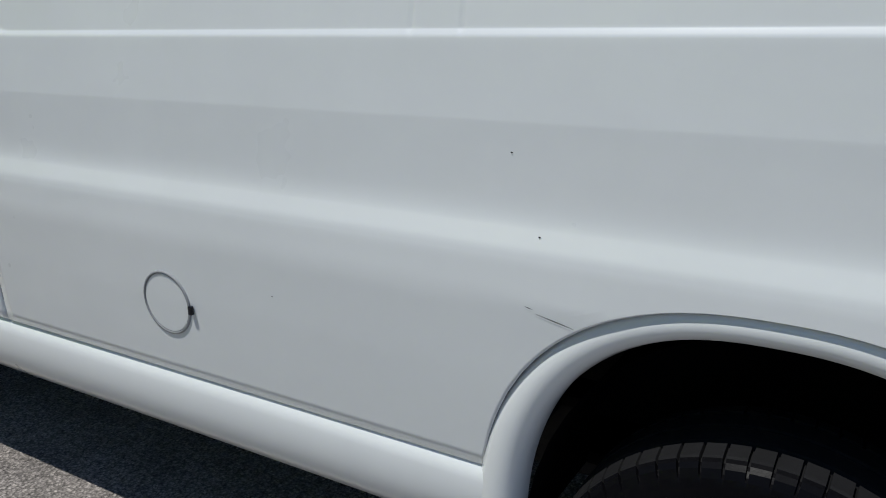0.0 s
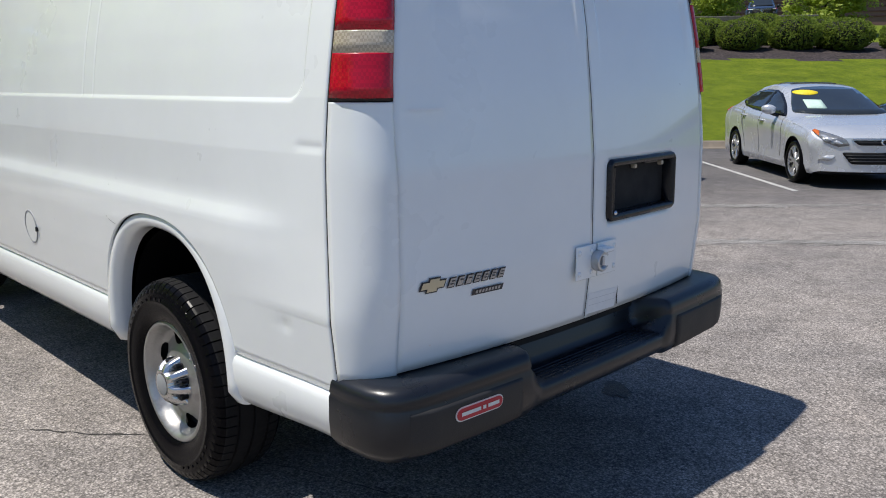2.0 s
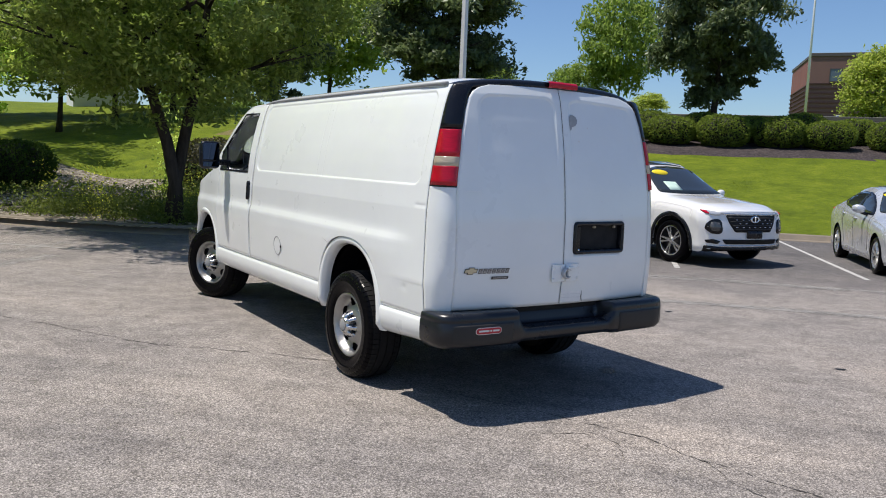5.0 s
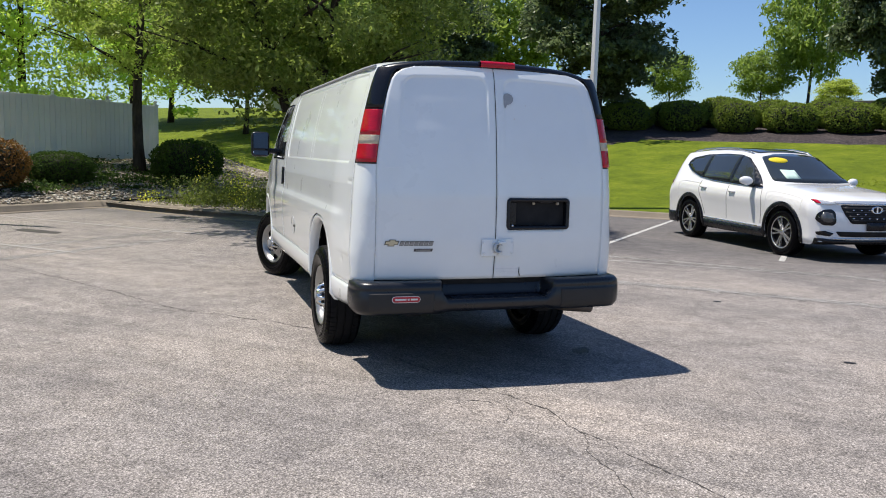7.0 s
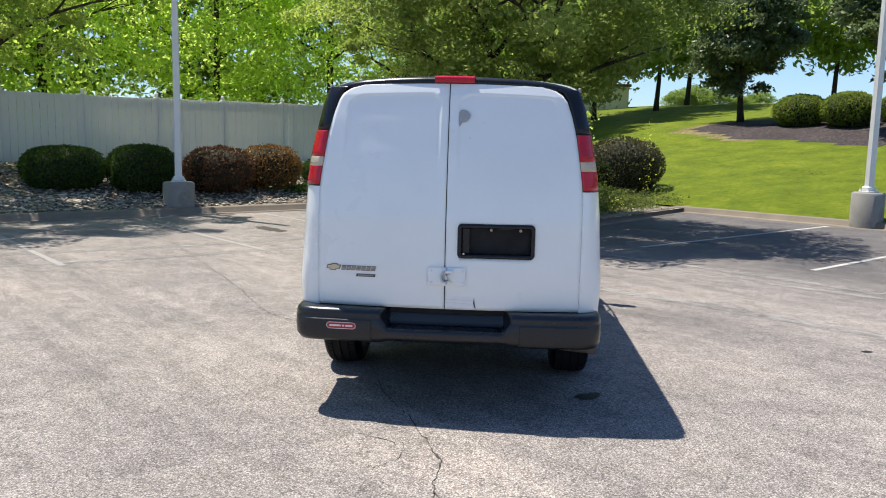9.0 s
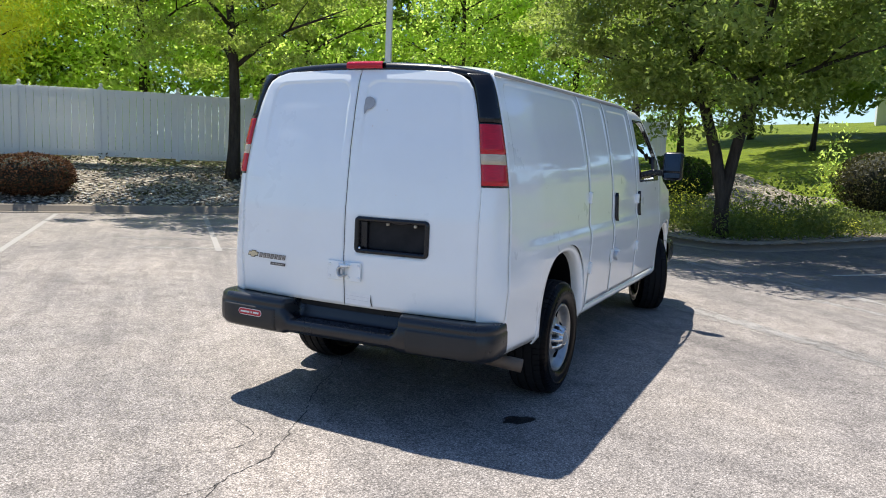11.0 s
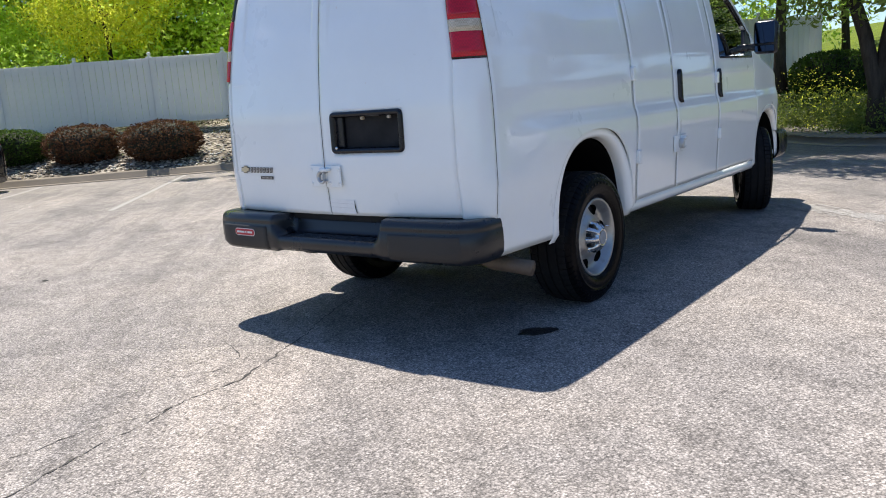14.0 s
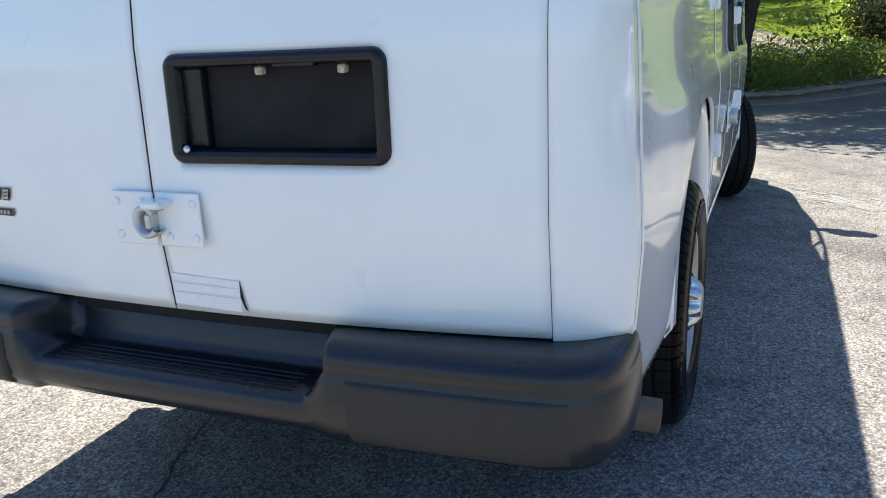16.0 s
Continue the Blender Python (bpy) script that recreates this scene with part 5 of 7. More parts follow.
TAPE_AND_GLINT = surface("tape_and_glint_white", (0.84, 0.85, 0.85), 0.4, vary=0.03, scale=30, bump=0.05)
TAPE_EDGE = surface("tape_crease_grey", (0.62, 0.63, 0.64), 0.5, vary=0.05, bump=0.0)
PEEL = surface("grey_primer", (0.36, 0.37, 0.38), 0.7, vary=0.12, scale=40, bump=0.2)
decal("peeled_patch", [(0.046, 1.80), (0.052, 1.765), (0.060, 1.772), (0.068, 1.79), (0.095, 1.797), (0.112, 1.815), (0.116, 1.835), (0.104, 1.856), (0.080, 1.866), (0.058, 1.864), (0.048, 1.85)], lambda x, z: rear_y(x, z) + 0.004, PEEL, "grey patch where paint has peeled", 0.0055)
decal("torn_tape", [(-0.006, 0.672), (0.163, 0.666), (0.168, 0.735), (-0.004, 0.742)], rear_y, TAPE_AND_GLINT, "strip of torn white tape", 0.002)
decal("tape_tear", [(0.165, 0.700), (0.169, 0.742), (0.174, 0.690), (0.180, 0.668), (0.172, 0.676)], rear_y, SEAM, "", 0.004)
for z in (0.70, 0.722):
    decal("tape_crease", [(0.0, z), (0.16, z - 0.004), (0.16, z - 0.0025), (0.0, z + 0.0015)], rear_y, TAPE_EDGE, "", 0.004)
for x, z, r in ((0.118, 1.70, 0.006), (0.20, 1.79, 0.004), (-0.70, 0.72, 0.003), (0.31, 1.32, 0.003)):
    decal("paint_chip", [(x + r * math.cos(a), z + r * math.sin(a)) for a in np.linspace(0, 2 * math.pi, 9)[:-1]], rear_y, STICKER_WHITE, "", 0.003)


def side_mark(name, s, y0, z0, y1, z1, width, mat):
    rows = []
    for i in range(7):
        t = i / 6
        y, z = y0 + (y1 - y0) * t, z0 + (z1 - z0) * t
        w = width * (1 - abs(2 * t - 1) * 0.7)
        rows.append([(s * (body_x(y, z + k) + 0.0015), y, z + k) for k in (-w, w)])
    v, f = sheet(rows)
    return mesh_part(name, v, f, mat, VAN)


side_mark("scratch", -1, 1.70, 0.935, 1.63, 0.920, 0.0009, GREY_PLASTIC)
side_mark("scratch", -1, 1.72, 0.945, 1.705, 0.942, 0.0007, GREY_PLASTIC)
for y, z in ((1.70, 1.065), (1.76, 1.20), (2.30, 0.86), (1.15, 1.13)):
    side_mark("paint_chip", -1, y, z, y + 0.004, z, 0.0014, GREY_PLASTIC)
# flat white strip that paints the bright highlight along the pressed bead
decal("door_bead", [(-0.755, 1.367), (-0.648, 1.367), (-0.648, 1.372), (-0.755, 1.372)], rear_y, TAPE_AND_GLINT, "white highlight line painted along the door bead", 0.0095)

# ---- planting: trees, bushes, hedges ----
LEAF_MID = leaf_material("leaf_mid_green", (0.10, 0.16, 0.022), (0.27, 0.37, 0.055), (0.52, 0.60, 0.14), 0.42, (0.76, 0.92, 0.20))
LEAF_CORNER = leaf_material("leaf_corner_tree", (0.048, 0.08, 0.014), (0.125, 0.18, 0.032), (0.34, 0.40, 0.10), 0.36, (0.52, 0.68, 0.14))
LEAF_YOUNG = leaf_material("leaf_young_tree", (0.14, 0.20, 0.025), (0.27, 0.34, 0.05), (0.44, 0.49, 0.09), 0.45, (0.7, 0.82, 0.16))
LEAF_PARK = leaf_material("leaf_park_green", (0.07, 0.115, 0.016), (0.14, 0.21, 0.032), (0.25, 0.32, 0.07), 0.42, (0.48, 0.66, 0.13))
LEAF_BRIGHT = leaf_material("leaf_bright_green", (0.21, 0.33, 0.036), (0.40, 0.55, 0.075), (0.58, 0.70, 0.14), 0.66, (0.80, 1.0, 0.24))
LEAF_YELLOW = leaf_material("leaf_yellow_green", (0.36, 0.40, 0.02), (0.50, 0.53, 0.035), (0.64, 0.65, 0.07), 0.62, (1.0, 1.0, 0.15))
LEAF_DARK = leaf_material("leaf_dark_maple", (0.026, 0.046, 0.015), (0.066, 0.105, 0.034), (0.19, 0.245, 0.11), 0.32, None, 0.40, 0.5)
LEAF_HEDGE = leaf_material("leaf_hedge", (0.055, 0.094, 0.015), (0.135, 0.195, 0.028), (0.235, 0.30, 0.05), 0.35, None, 0.75, 0.15)
LEAF_YEW = leaf_material("leaf_dark_yew", (0.014, 0.034, 0.008), (0.038, 0.078, 0.014), (0.075, 0.13, 0.022), 0.25, None, 0.75, 0.15)
LEAF_BURNT = leaf_material("leaf_burnt_brown", (0.045, 0.022, 0.014), (0.10, 0.045, 0.026), (0.15, 0.08, 0.04), 0.15, None, 0.8, 0.1)
LEAF_RUST = leaf_material("leaf_rust_orange", (0.10, 0.045, 0.012), (0.19, 0.085, 0.016), (0.27, 0.14, 0.03), 0.2)
LEAF_OLIVE = leaf_material("leaf_olive_juniper", (0.03, 0.03, 0.011), (0.06, 0.058, 0.02), (0.11, 0.10, 0.032), 0.2)
LEAF_WEED = leaf_material("leaf_rank_weeds", (0.03, 0.052, 0.012), (0.075, 0.115, 0.022), (0.20, 0.245, 0.05), 0.40)
BARK = bark_material("grey_brown_bark", (0.022, 0.018, 0.015), (0.082, 0.068, 0.055))
CORE = surface("bush_inner_shade", (0.018, 0.020, 0.010), 0.95, vary=0.3, scale=6, bump=0.3)
rng = np.random.default_rng(7)


def leaf_mesh(name, centres, size, mat, parent, lean=0.9, long=1.9, hang=0.35):
    """One mesh of many small folded leaves at the given places."""
    n = len(centres)
    c = np.asarray(centres, float)
    nrm = rng.normal(size=(n, 3)) + np.array([0, 0, lean])
    nrm /= np.linalg.norm(nrm, axis=1, keepdims=True)
    d = rng.normal(size=(n, 3)) + np.array([0, 0, -hang])
    d -= (d * nrm).sum(1, keepdims=True) * nrm
    d /= np.linalg.norm(d, axis=1, keepdims=True)
    e = np.cross(nrm, d)
    s = size * rng.uniform(0.65, 1.35, (n, 1))
    tip, root = c + d * s * long / 2, c - d * s * long / 2
    fold = nrm * s * 0.18
    a, b = c + e * s * 0.5 - fold, c - e * s * 0.5 - fold
    verts = np.stack([root, a, tip, b], 1).reshape(-1, 3)
    me = bpy.data.meshes.new(name)
    me.vertices.add(4 * n)
    me.vertices.foreach_set("co", verts.ravel())
    me.loops.add(6 * n)
    base = np.arange(n)[:, None] * 4
    me.loops.foreach_set("vertex_index", (base + np.array([0, 1, 2, 0, 2, 3])).ravel())
    me.polygons.add(2 * n)
    me.polygons.foreach_set("loop_start", np.arange(2 * n) * 3)
    me.polygons.foreach_set("loop_total", np.full(2 * n, 3))
    me.materials.append(mat)
    me.update(calc_edges=True)
    ob = new(name, me)
    if parent:
        ob.parent = parent
    return ob


def clumps(count, leaves, spread, shape):
    """Leaf places in drooping clumps; shape() gives each clump's centre."""
    out = []
    for _ in range(count):
        c = np.array(shape())
        k = np.clip(rng.normal(size=(leaves, 3)), -1.5, 1.5) * np.array([spread, spread, spread * 0.42]) * rng.uniform(0.55, 1.35)
        k[:, 2] -= 0.30 * np.hypot(k[:, 0], k[:, 1]) ** 1.3
        out.append(c + k)
    return np.concatenate(out)


def tree(name, height, crown_low, radius, mat, count, leaves, leaf, trunk=0.16, stems=1, label="", spread=0.45, lean=(0, 0), open_=0.35, rough=1.0):
    """A broadleaf tree: tapered trunk with limbs, and a crown of leaf clumps with gaps."""
    root = empty(name)
    pieces, tips = [], []
    for s in range(stems):
        a0 = 2 * math.pi * s / max(1, stems) + 0.6
        out = 0.0 if stems == 1 else 0.55
        pts, rad = [], []
        for i in range(9):
            t = i / 8
            z = t * height * 0.8
            w = out * max(0.0, t - 0.17) * 2.9
            pts.append((math.cos(a0) * w + 0.12 * math.sin(t * 5 + s) + lean[0] * t, math.sin(a0) * w + 0.10 * math.cos(t * 4 + s) - 0.1 + lean[1] * t, z - 0.15))
            rad.append(trunk * (1.25 if i == 0 else 1.0) * (1 - 0.82 * t) * (1 if stems == 1 else 0.8))
        pieces.append(tube(pts, rad, 10))
        for k in range(9 if stems == 1 else 6):
            t = 0.38 + 0.56 * k / 8
            p = Vector(pts[min(8, int(t * 8))])
            az = k * 2.4 + s * 1.3 + rng.uniform(-0.3, 0.3)
            reach = radius * (0.9 - 0.45 * abs(t - 0.45)) * rng.uniform(0.7, 1.0)
            mid = p + Vector((math.cos(az) * reach * 0.5, math.sin(az) * reach * 0.5, reach * 0.28))
            end = p + Vector((math.cos(az) * reach, math.sin(az) * reach, reach * 0.42))
            r0 = trunk * (1 - 0.8 * t) * 0.55
            pieces.append(tube([p, p.lerp(mid, 0.5) + Vector((0, 0, 0.08)), mid, end], [r0, r0 * 0.75, r0 * 0.5, r0 * 0.15], 6))
            tips.append(end)
            for m in range(2):
                az2 = az + (0.7 if m else -0.7)
                e2 = mid + Vector((math.cos(az2) * reach * 0.45, math.sin(az2) * reach * 0.45, reach * 0.15))
                pieces.append(tube([mid, mid.lerp(e2, 0.5) + Vector((0, 0, 0.06)), e2], [r0 * 0.45, r0 * 0.3, r0 * 0.1], 5))
    v, f = join(*pieces)
    mesh_part("trunk", v, f, BARK, root)
    mid_z, half_z = (height + crown_low) / 2, (height - crown_low) / 2

    def place():
        while True:
            p = rng.uniform(-1, 1, 3)
            r = np.linalg.norm(p)
            if 1e-3 < r < 1 and (r > open_ * rng.random() + 0.45 or rng.random() < 0.45 - 0.4 * open_):
                break
        az = math.atan2(p[1], p[0])
        lump = 1 + rough * (0.16 * math.sin(3 * az + p[2] * 4) + 0.10 * math.sin(7 * az + 2))
        low = (1.0 if p[2] > -0.55 else 0.9) if rough > 0.6 else 1.0 if p[2] > 0 else min(1.45, (1 - p[2] ** 2) ** -0.3)
        return (p[0] * radius * lump * low + lean[0] * 0.6, p[1] * radius * lump * low + lean[1] * 0.6, mid_z + p[2] * half_z * (1 + 0.08 * math.sin(5 * az)))

    leaf_mesh("crown", clumps(count, leaves, spread, place), leaf, mat, root, 1.1, 2.2, 0.8)
    return tagged(root, label, "tree")


def ground_at(x, y):
    return rise(x, y) if planted(x, y) or -(x - y) > LEFT_K - 0.3 or x + y > RIGHT_K - 0.3 else (0.16 if in_island(x, y) else 0.0)


def stand(ob, x, y, turn=0.0, scale=(1, 1, 1), sink=0.03, z=None):
    ob.matrix_basis = Matrix.LocRotScale((x, y, (ground_at(x, y) if z is None else z) - sink), Euler((0, 0, radians(turn))), scale)
    return ob


def again(src, x, y, turn=0.0, scale=(1, 1, 1), label="", sink=0.03, z=None):
    ob = copy_thing(src, Matrix())
    if label:
        ob["label"] = label
    return stand(ob, x, y, turn, scale, sink, z)


# lot trees in the gravel bed
bed_tree = stand(tree("shade_tree", 9.5, 2.3, 3.7, LEAF_MID, 150, 300, 0.056, 0.17, spread=0.30, label="leafy green shade tree in a gravel bed"), -11.0, 11.8)
again(bed_tree, -2.85, 19.8, 140, (1.0, 1.0, 1.02))
again(bed_tree, -19.5, 3.2, 60, (1.05, 1.05, 1.0))
stand(tree("multi_stem_tree", 8.6, 2.1, 3.9, LEAF_CORNER, 300, 290, 0.056, 0.175, spread=0.32, stems=2, label="forked shade tree at the lot corner"), 0.58, 12.32, -35, sink=0.0)
# woods behind the fence
wood_a = stand(tree("woodland_tree", 12.0, 1.4, 4.2, LEAF_BRIGHT, 130, 115, 0.088, 0.16, label="bright green woodland tree behind the fence", spread=0.48), -14.5, 19.5, 30)
wood_b = stand(tree("woodland_tree", 11.0, 1.2, 3.8, LEAF_BRIGHT, 130, 115, 0.088, 0.15, label="green woodland tree behind the fence", spread=0.48), -10.2, 23.0, 80)
for src, x, y, turn, sc in ((wood_a, -6.8, 27.0, 200, 1.05), (wood_b, -18.4, 15.8, 10, 1.1), (wood_a, -26.0, 15.5, 300, 1.0), (wood_b, -27.0, 8.6, 120, 1.15), (wood_a, -31.5, 4.0, 45, 1.1), (wood_b, -3.4, 31.0, 260, 1.1), (wood_a, -20.0, 24.0, 15, 1.3), (wood_b, -13.0, 30.5, 90, 1.35), (wood_a, -29.0, 18.0, 200, 1.4), (wood_b, -38.0, 9.0, 33, 1.4), (wood_a, -37.5, -2.0, 100, 1.2), (wood_b, -23.5, 12.0, 140, 0.85), (wood_a, -24.5, 19.5, 75, 1.15), (wood_b, -33.0, 13.0, 250, 1.3), (wood_b, -34.0, 21.0, 65, 1.5)):
    again(src, x, y, turn, (sc, sc, sc))
wood_c = stand(tree("backwood_tree", 10.5, 0.8, 4.0, LEAF_PARK, 90, 80, 0.145, 0.16, label="tall green tree deep in the wood", spread=0.55, open_=0.2), -13.0, 37.0, 0, (1.4, 1.4, 1.45))
for k in range(1, 10):
    again(wood_c, -13.0 - 3.3 * k + 1.2 * math.sin(k * 2.3), 37.0 - 3.3 * k - 1.0 * math.sin(k * 1.7), 75 * k, (1.4, 1.4, 1.4 + 0.12 * math.sin(k * 3.1)))
stand(tree("yellow_tree", 7.8, 1.9, 3.0, LEAF_YELLOW, 230, 150, 0.05, 0.11, label="yellow-green locust tree behind the fence", spread=0.5, open_=0.5), -19.3, 10.45, 20, (0.82, 0.82, 1.0))
# dark maples and lighter trees on the bank
maple = stand(tree("maple_tree", 8.2, 1.7, 2.85, LEAF_DARK, 150, 215, 0.122, 0.2, label="dense dark green maple on the bank", spread=0.40, open_=0.2, rough=0.4), 15.0, 25.4)
again(maple, 25.0, 19.05, 70, (0.84, 0.84, 1.04))
again(maple, 10.9, 33.6, 200, (0.8, 0.8, 0.85))
airy = stand(tree("park_tree", 10.0, 2.2, 4.2, LEAF_PARK, 200, 42, 0.22, 0.17, label="airy green tree on the far lawn", spread=0.7, open_=0.7), 30.0, 42.0, 0, (0.36, 0.36, 0.42))
for x, y, turn, sc in ((9.5, 48.0, 40, 1.0), (5.0, 42.0, 100, 0.9), (1.5, 36.0, 10, 0.75), (-2.0, 45.0, 60, 1.0), (34.7, 38.5, 160, 0.42), (22.0, 52.0, 80, 1.1), (13.5, 58.0, 10, 1.2)):
    again(airy, x, y, turn, (sc, sc, sc))
for x, y, sc in ((17.1, 78.8, 0.30), (19.0, 79.5, 0.36), (20.6, 78.1, 0.30), (22.9, 77.6, 0.24), (25.5, 80.0, 0.3)):
    again(airy, x, y, 50 * x, (sc * 1.1, sc * 1.1, sc), "distant rounded tree behind the crest")
again(airy, 36.9, 36.8, 20, (0.62, 0.62, 0.95))
young = stand(tree("young_tree", 4.5, 0.1, 1.25, LEAF_YOUNG, 120, 85, 0.085, 0.06, label="young light green tree near the building", spread=0.28, open_=0.1, rough=0.5), 33.85, 17.15)
again(young, 39.0, 14.0, 90, (1.4, 1.4, 1.0))
again(young, 29.0, 26.5, 30, (0.7, 0.7, 0.42))


def bush(name, w, d, h, mat, leaf, count, label, square=3.0, top=None):
    """A clipped bush: a near-black core that paints its inner shade, under a shell of leaves."""
    root = empty(name)
    v, f = [], []
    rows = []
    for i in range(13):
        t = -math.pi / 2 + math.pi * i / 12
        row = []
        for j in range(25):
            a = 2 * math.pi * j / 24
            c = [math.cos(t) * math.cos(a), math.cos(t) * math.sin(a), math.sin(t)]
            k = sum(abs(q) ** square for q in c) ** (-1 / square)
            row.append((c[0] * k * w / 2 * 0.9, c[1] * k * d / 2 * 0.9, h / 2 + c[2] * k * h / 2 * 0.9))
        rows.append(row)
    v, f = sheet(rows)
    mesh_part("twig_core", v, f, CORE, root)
    q = rng.normal(size=(count, 3))
    q /= np.linalg.norm(q, axis=1, keepdims=True)
    k = (np.abs(q) ** square).sum(1, keepdims=True) ** (-1 / square)
    lump = 1 + 0.05 * np.sin(q[:, :1] * 9 + 1) * np.cos(q[:, 1:2] * 8) + rng.normal(size=(count, 1)) * 0.035
    p = q * k * lump * np.array([w / 2, d / 2, h / 2]) + np.array([0, 0, h / 2])
    p = p[p[:, 2] > 0.02]
    if top:
        up = p[:, 2] > h * (0.72 + 0.1 * np.sin(p[:, 0] * 6))
        leaf_mesh("foliage", p[~up], leaf, mat, root, 0.2)
        leaf_mesh("scorched_top", p[up], leaf, top, root, 0.2)
    else:
        leaf_mesh("foliage", p, leaf, mat, root, 0.2)
    return tagged(root, label, "bush", "bed bushes" if "hedge" not in name else "bank hedge")


YAW45 = 45
yew = stand(bush("yew_bush", 2.0, 1.5, 1.08, LEAF_YEW, 0.035, 9500, "clipped dark green bush in the gravel bed", 2.7), -9.55, 12.3, YAW45, (0.82, 0.9, 0.86), sink=0.05)
again(yew, -8.15, 13.2, YAW45, (0.74, 0.9, 0.97), sink=0.05)
burnt = stand(bush("burnt_bush", 1.6, 1.5, 1.1, LEAF_BURNT, 0.035, 5200, "clipped bush scorched dull brown", 2.4), -6.72, 14.2, YAW45, sink=0.05)
stand(bush("rust_bush", 1.55, 1.4, 1.1, LEAF_RUST, 0.035, 5200, "clipped bush turned rusty orange", 2.4), -5.85, 15.45, YAW45, sink=0.05)
again(yew, -4.6, 17.0, YAW45, (0.72, 0.85, 0.72), "small dark green bush in the gravel bed", sink=0.05)
again(yew, -1.55, 19.7, YAW45, (1.0, 1.0, 1.12), "rounded dark green bush by the fence end", sink=0.05)
again(burnt, -14.2, 6.5, YAW45 + 60, (0.98, 0.92, 0.76), "low clipped bush scorched dark brown in the gravel bed", sink=0.05)
again(burnt, -12.75, 7.55, YAW45 + 180, (1.02, 0.94, 0.79), "low clipped bush scorched dark brown in the gravel bed", sink=0.05)
again(yew, -15.65, 5.45, YAW45, (0.84, 1, 0.72), sink=0.05)
again(yew, -17.5, 4.0, YAW45, (0.9, 1, 0.8), sink=0.05)
stand(bush("juniper_bush", 2.45, 2.0, 1.6, LEAF_OLIVE, 0.04, 6500, "loose olive juniper bush at the lawn edge", 2.2), 3.75, 19.9, 20, sink=0.05)
hedge0 = stand(bush("hedge_bush", 1.9, 1.85, 1.24, LEAF_HEDGE, 0.051, 5000, "rounded clipped hedge bush on the mulch bank", 2.4), 12.2, 29.8, 0, sink=0.1)
for k in range(1, 15):
    x = 12.2 + 1.46 * k + 0.12 * math.sin(k * 3.7)
    y = 29.8 - 1.56 * k + 0.08 * max(0, k - 4) + 0.12 * math.sin(k * 2.1)
    again(hedge0, x, y, 40 * k, (1 + 0.10 * math.sin(k), 1 + 0.10 * math.cos(k * 2), 0.98 + 0.07 * math.sin(k * 1.7)), sink=0.1)
for k in range(0, 14):
    x = 12.9 + 1.5 * k
    y = 31.6 - 1.5 * k + 0.2 * math.sin(k * 1.3)
    again(hedge0, x, y, 70 * k, (1.0, 1.0, 0.98 + 0.08 * math.sin(k * 2.7)), sink=0.1)


def weeds(name, spots, mat, leaf, height, each, label, width=0.45):
    pts = []
    for x, y in spots:
        k = rng.normal(size=(each, 3)) * np.array([width * 0.6, width * 0.6, 0])
        k[:, 2] = rng.random(each) ** 1.3 * height * rng.uniform(0.3, 1.5)
        pts.append(k + np.array([x, y, ground_at(x, y) + 0.02]))
    ob = leaf_mesh(name, np.concatenate(pts), leaf, mat, None, 0.5, 2.2)
    return tagged(ob, label, "undergrowth", kind="stuff")


def spots_in(n, test):
    out = []
    while len(out) < n:
        x, y = rng.uniform(-20, 8), rng.uniform(3, 22)
        if test(x, y):
            out.append((x, y))
    return out


def inner(x, y):
    return in_island(x, y) and in_island(x + 0.35, y - 0.5) and in_island(x - 0.35, y - 0.5)


weeds("undergrowth", spots_in(85, inner), LEAF_WEED, 0.03, 0.42, 280, "leafy green undergrowth in the planted corner")
weeds("yellow_weeds", spots_in(15, inner), LEAF_YELLOW, 0.024, 0.8, 150, "yellow-green flowering weeds in the planted corner", 0.3)
weeds("low_weeds", spots_in(60, lambda x, y: 0.8 < (-(x - y) - LEFT_K) / R2 < 4.2 and x < -1), LEAF_OLIVE, 0.035, 0.16, 40, "sparse low weeds in the gravel bed")
weeds("ground_ivy", spots_in(60, lambda x, y: 0.9 < (-(x - y) - LEFT_K) / R2 < 4.6 and -5.6 < x < -0.4), LEAF_YEW, 0.04, 0.15, 130, "dark low groundcover under the bed trees")
weeds("corner_shrubs", [(-0.9, 14.9), (-0.4, 16.0), (0.6, 16.6), (1.6, 15.2), (2.0, 16.8), (1.9, 13.5)], LEAF_WEED, 0.045, 0.85, 420, "tall leafy shrubs under the trees", 0.7)
weeds("edge_weeds", [(4.5, 17.7), (4.85, 17.35), (3.9, 17.9), (3.4, 18.2), (4.7, 18.1), (4.2, 17.5), (3.0, 18.0), (2.5, 18.4)], LEAF_WEED, 0.035, 0.35, 90, "straggling weeds along the kerb", 0.3)
weeds("flower_heads", [(4.3, 18.75), (2.35, 18.9), (2.2, 18.5)], LEAF_YELLOW, 0.035, 1.5, 60, "yellow flowering stems by the juniper", 0.2)
weeds("pale_shrub", [(2.55, 19.9), (2.35, 19.7), (2.7, 20.1)], LEAF_BRIGHT, 0.05, 2.4, 260, "tall pale green shrub beside the juniper", 0.35)

weeds("woodland_shrubs", [(-4.6 - 0.75 * k - 1.2 * (k % 3), 24.4 - 0.75 * k + 1.2 * (k % 3)) for k in range(42)], LEAF_BRIGHT, 0.085, 4.0, 700, "bright shrubs along the back of the fence", 1.3)


